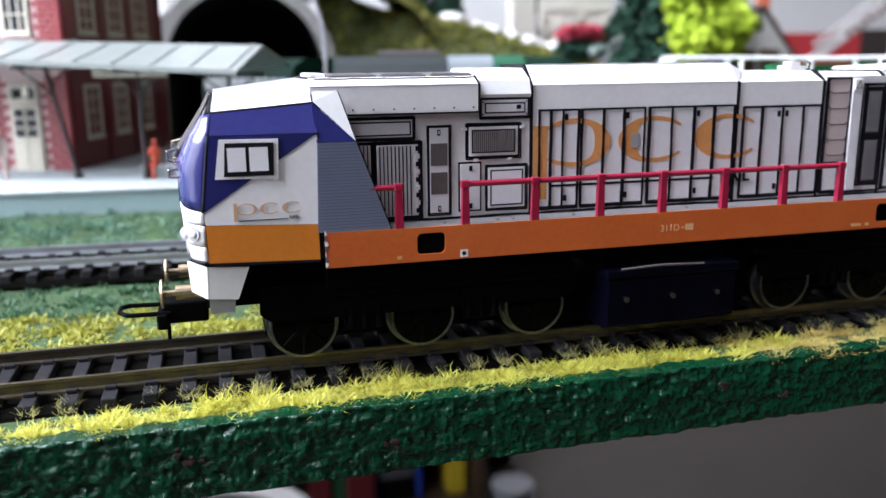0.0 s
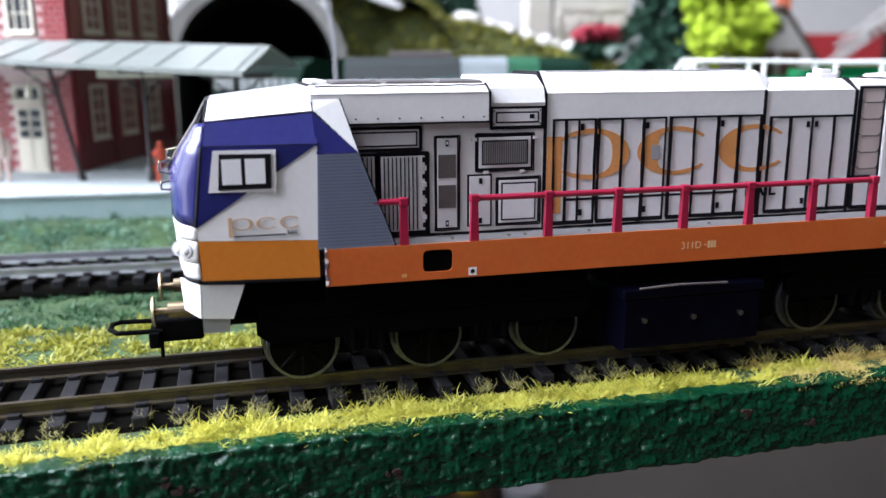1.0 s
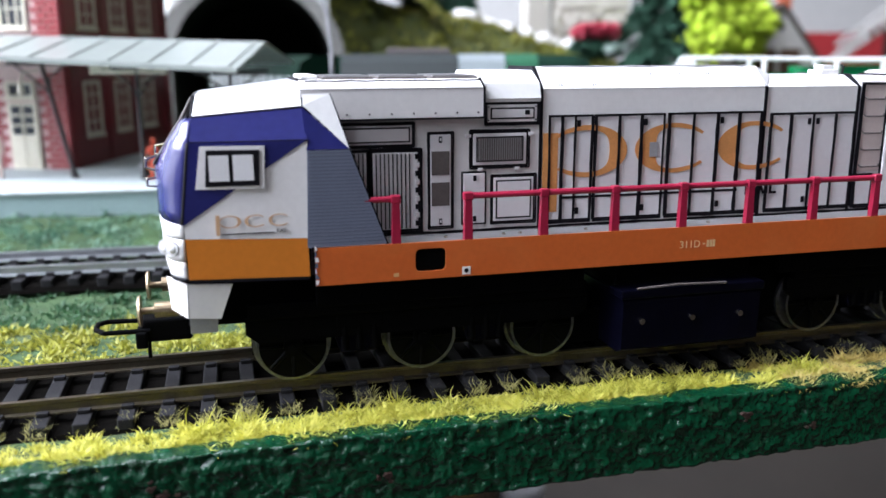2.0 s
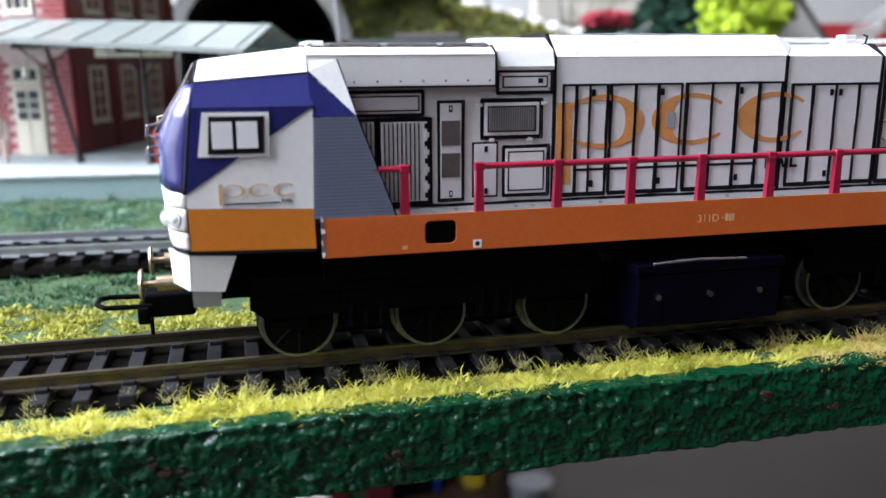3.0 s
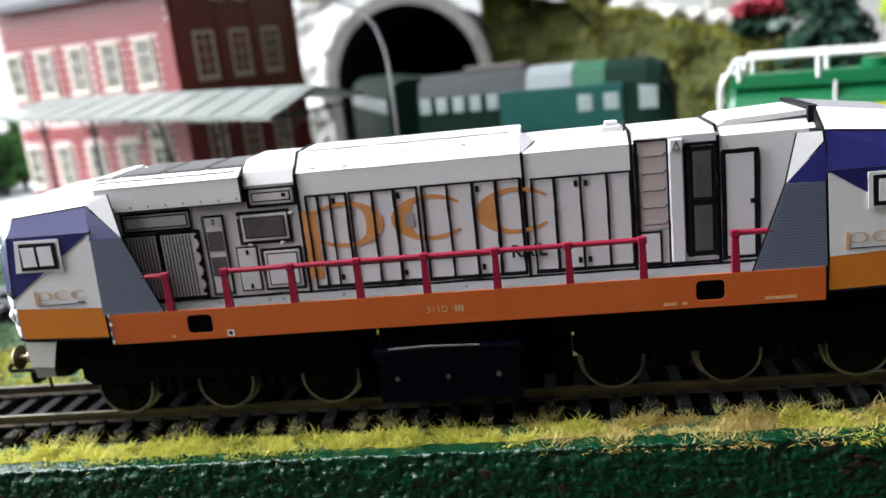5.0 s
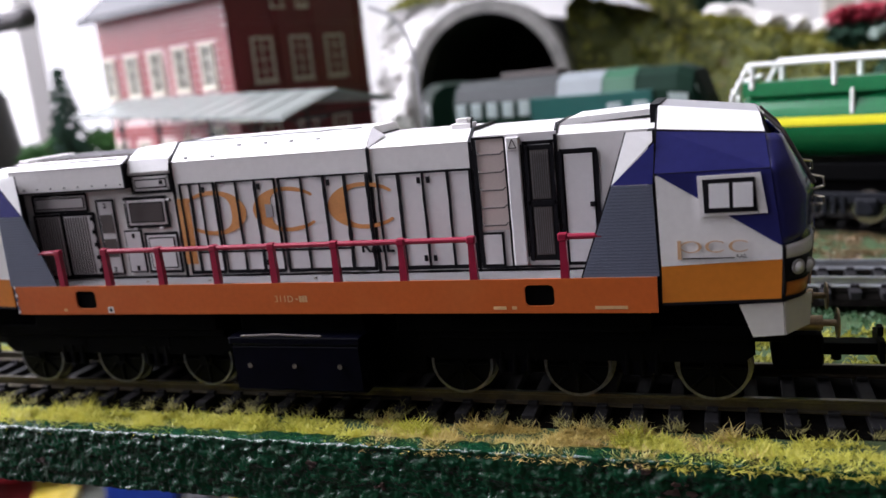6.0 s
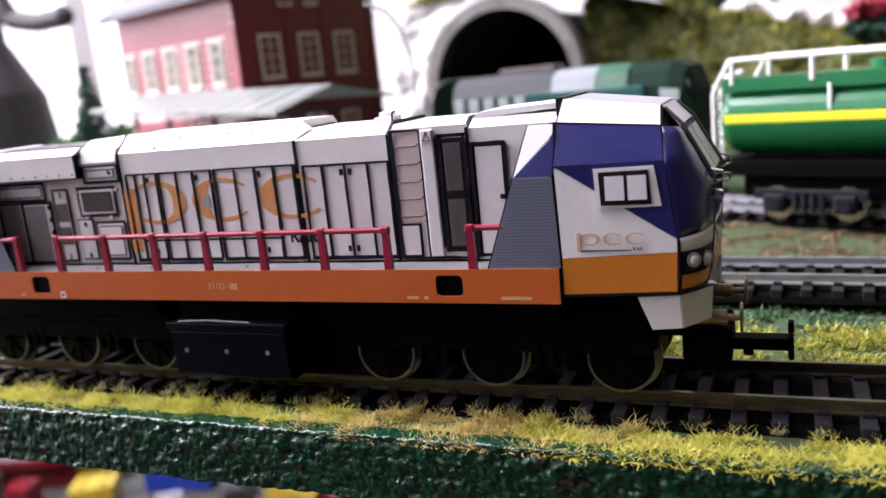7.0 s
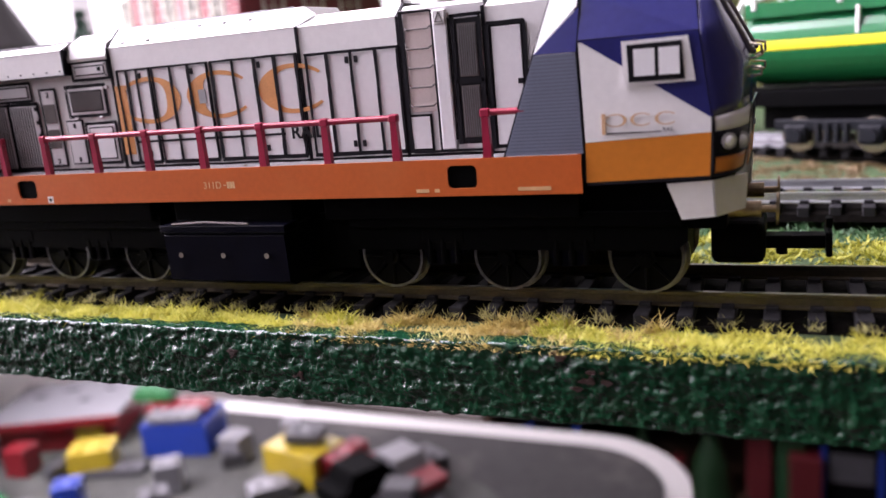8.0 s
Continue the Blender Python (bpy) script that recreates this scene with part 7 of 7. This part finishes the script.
# open dark shelf by the far wall, added to shade its bottles and boxes
DARK_WOOD = mat("dark_brown_shelf_wood", (0.030, 0.017, 0.010), 0.45, var=0.3, scale=20, fine=200)
shelf = thing("shade_shelf", "low dark brown open shelf added to shade its boxes", "shelf", at=(0, 0, RZ0))
for a in ((-420, 362, 1180, 1490, 190, 206), (-420, 344, 1480, 1490, 12, 190), (344, 362, 1180, 1490, 0, 190), (-420, -402, 1180, 1480, 0, 190), (-402, 344, 1180, 1480, 0, 12)):
    bm = B()
    box(bm, *a, bevel=1.5)
    part("panel", bm, DARK_WOOD, shelf)
# red and green carton colours are darkened for the dimness down here
for x, w, h, m, lab in ((58, 40, 128, mat("shaded_red_carton", (0.07, 0.006, 0.008), 0.4, var=0.2), "red carton standing in the shelf"), (108, 44, 140, mat("shaded_green_carton", (0.006, 0.04, 0.014), 0.4, var=0.2), "shade-darkened green carton standing in the shelf"), (200, 86, 128, BLACK, "black box with blue edges in the shelf"), (318, 34, 150, T_YEL, "yellow carton standing in the shelf"), (130, 50, 100, bpy.data.materials["shaded_red_carton"], "small red box at the shelf front"), (-300, 90, 120, BLACK, "black box in the shelf")):
    ob = thing("storage_box", lab, "box", "boxes in the shelf", (x, 1290 if x != 130 else 1225, RZ0 + 12))
    bm = B()
    box(bm, -w / 2, w / 2, -60 if w != 50 else -20, 40, 0, h, bevel=3)
    part("body", bm, m, ob)
    if w > 60:
        for sx in (-1, 1):
            bm = B()
            box(bm, sx * w / 2 - 4, sx * w / 2 + 4, -63, -58, 6, h - 6, bevel=1)
            part("edge_strip", bm, T_BLU, ob)
        bm = B()
        box(bm, -w / 2 + 10, w / 2 - 10, -62.5, -59, h * 0.4, h * 0.8, bevel=1)
        part("front_label", bm, T_GRY, ob)
BOTTLE = mat("dark_green_bottle_plastic", (0.004, 0.022, 0.007), 0.3, var=0.2, scale=30)
for x, r in ((-136, 21), (-20, 40)):
    b_ = thing("bottle", "dark green tapering bottle in the shelf", "bottle", "bottles in the shelf", (x, 1235, RZ0 + 12))
    bm = B()
    cyl(bm, (0, 0, 0), (0, 0, 60), r, r * 0.75, n=20)
    cyl(bm, (0, 0, 60), (0, 0, 110), r * 0.75, r * 0.3, n=20)
    part("body", bm, BOTTLE, b_)
    bm = B()
    cyl(bm, (0, 0, 109), (0, 0, 122), r * 0.34, n=16)
    part("cap", bm, BOTTLE, b_)
bm = B()
cyl(bm, (-75, 1225, RZ0 + 12), (-75, 1225, RZ0 + 84), 30, 10, n=20)
# cone red darkened for the same dimness
solid("red_cone", bm, mat("shaded_red_plastic", (0.07, 0.005, 0.008), 0.4, var=0.2, scale=40), "shade-darkened red plastic cone in the shelf", "cone")
# things beside the shelf: a black device, a bin and a cable
dev = thing("device", "black cased device leaning beside the shelf", "device", at=(412, 1270, RZ0 + 40), turn=12)
bm = B()
box(bm, -24, 24, -18, 18, 0, 66, bevel=4)
part("case", bm, BLACK, dev)
bm = B()
box(bm, -16, 16, -20, -17, 20, 54, bevel=2)
part("face", bm, NAVY, dev)
bm = B()
box(bm, -30, 30, -24, 24, -40, 0, bevel=2)
part("stand", bm, DARK_WOOD, dev)
bin_ = thing("bin", "white plastic bin on the floor", "bin", at=(400, 1150, RZ0))
bm = B()
cyl(bm, (0, 0, 0), (0, 0, 60), 30, 36, n=32)
part("tub", bm, T_WHT, bin_)
bm = B()
tube(bm, [(37 * math.cos(a), 37 * math.sin(a), 60) for a in [k * math.pi / 14 for k in range(29)]], 3.2, 8)
part("rim", bm, T_WHT, bin_)
for pts in ([(500, 1400, RZ0 + 5), (520, 1420, RZ0 + 130), (480, 1430, RZ0 + 170), (450, 1430, RZ0 + 120), (470, 1400, RZ0 + 5)], [(540, 1440, RZ0 + 4), (545, 1460, RZ0 + 160), (520, 1470, RZ0 + 240)]):
    bm = B()
    tube(bm, pts, 4, 8)
    solid("cable", bm, BLACK, "dark looped cable by the wall", "cable")
# dark silhouette of a figure on the layout, before the window: one plain shape
fig = B()
for p0, p1, r0, r1 in (((0, 0, 0), (0, 0, 80), 52, 43), ((0, 0, 79), (0, 0, 126), 43, 19), ((0, 0, 125), (0, 0, 136), 20, 20), ((0, 0, 135), (0, 0, 178), 20, 29), ((0, 0, 177), (0, 0, 196), 27, 10), ((0, 0, 194), (0, 0, 208), 9, 9)):
    cyl(fig, p0, p1, r0, r1, n=28)
bmesh.ops.create_icosphere(fig, subdivisions=3, radius=21, matrix=Matrix.Translation((0, 0, 224)))
tube(fig, [(22, 0, 172), (40, 0, 138), (66, 1, 133), (90, 2, 134)], 7.5, 12)
bmesh.ops.create_icosphere(fig, subdivisions=2, radius=8.5, matrix=Matrix.Translation((93, 2, 135)))
tube(fig, [(-24, 0, 172), (-38, 2, 140), (-30, -6, 110)], 8.0, 12)
bmesh.ops.transform(fig, matrix=Matrix.Translation((-540, 391, 2)) @ Matrix.Scale(1.05, 4), verts=fig.verts)
solid("figurine", fig, mat("dark_grey_brown_figure", (0.035, 0.030, 0.032), 0.6, var=0.3, scale=40), "large dark plain figure with one arm held out", "figurine")
conifer((-286, 238, 14), 82, 18, LEAF_D, "dark model conifer beyond the station", 21)
broadleaf((-300, 238, 8), 52, 24, LEAF_G, "green model bush beyond the station", 22, name="bush")
broadleaf((-272, 262, 8), 58, 22, LEAF_G, "dark green model bush behind the station", 24, name="bush")


# the scenery on and behind the hill is a little larger and stands further back
FAR = Matrix.Translation((-0.045, -0.155, 0.058)) @ Matrix.Scale(1.05, 4) @ Matrix.Translation((0.045, 0.155, -0.058))
FAR_KINDS = ("hill", "hill_foliage", "conifer", "tree", "bush", "flower_bush", "castle_ruin", "stone", "cottage", "red_shed", "crane")
for ob in list(scene.collection.all_objects):
    if ob.parent is None and ob.name.split(".")[0] in FAR_KINDS:
        ob.matrix_basis = FAR @ ob.matrix_basis
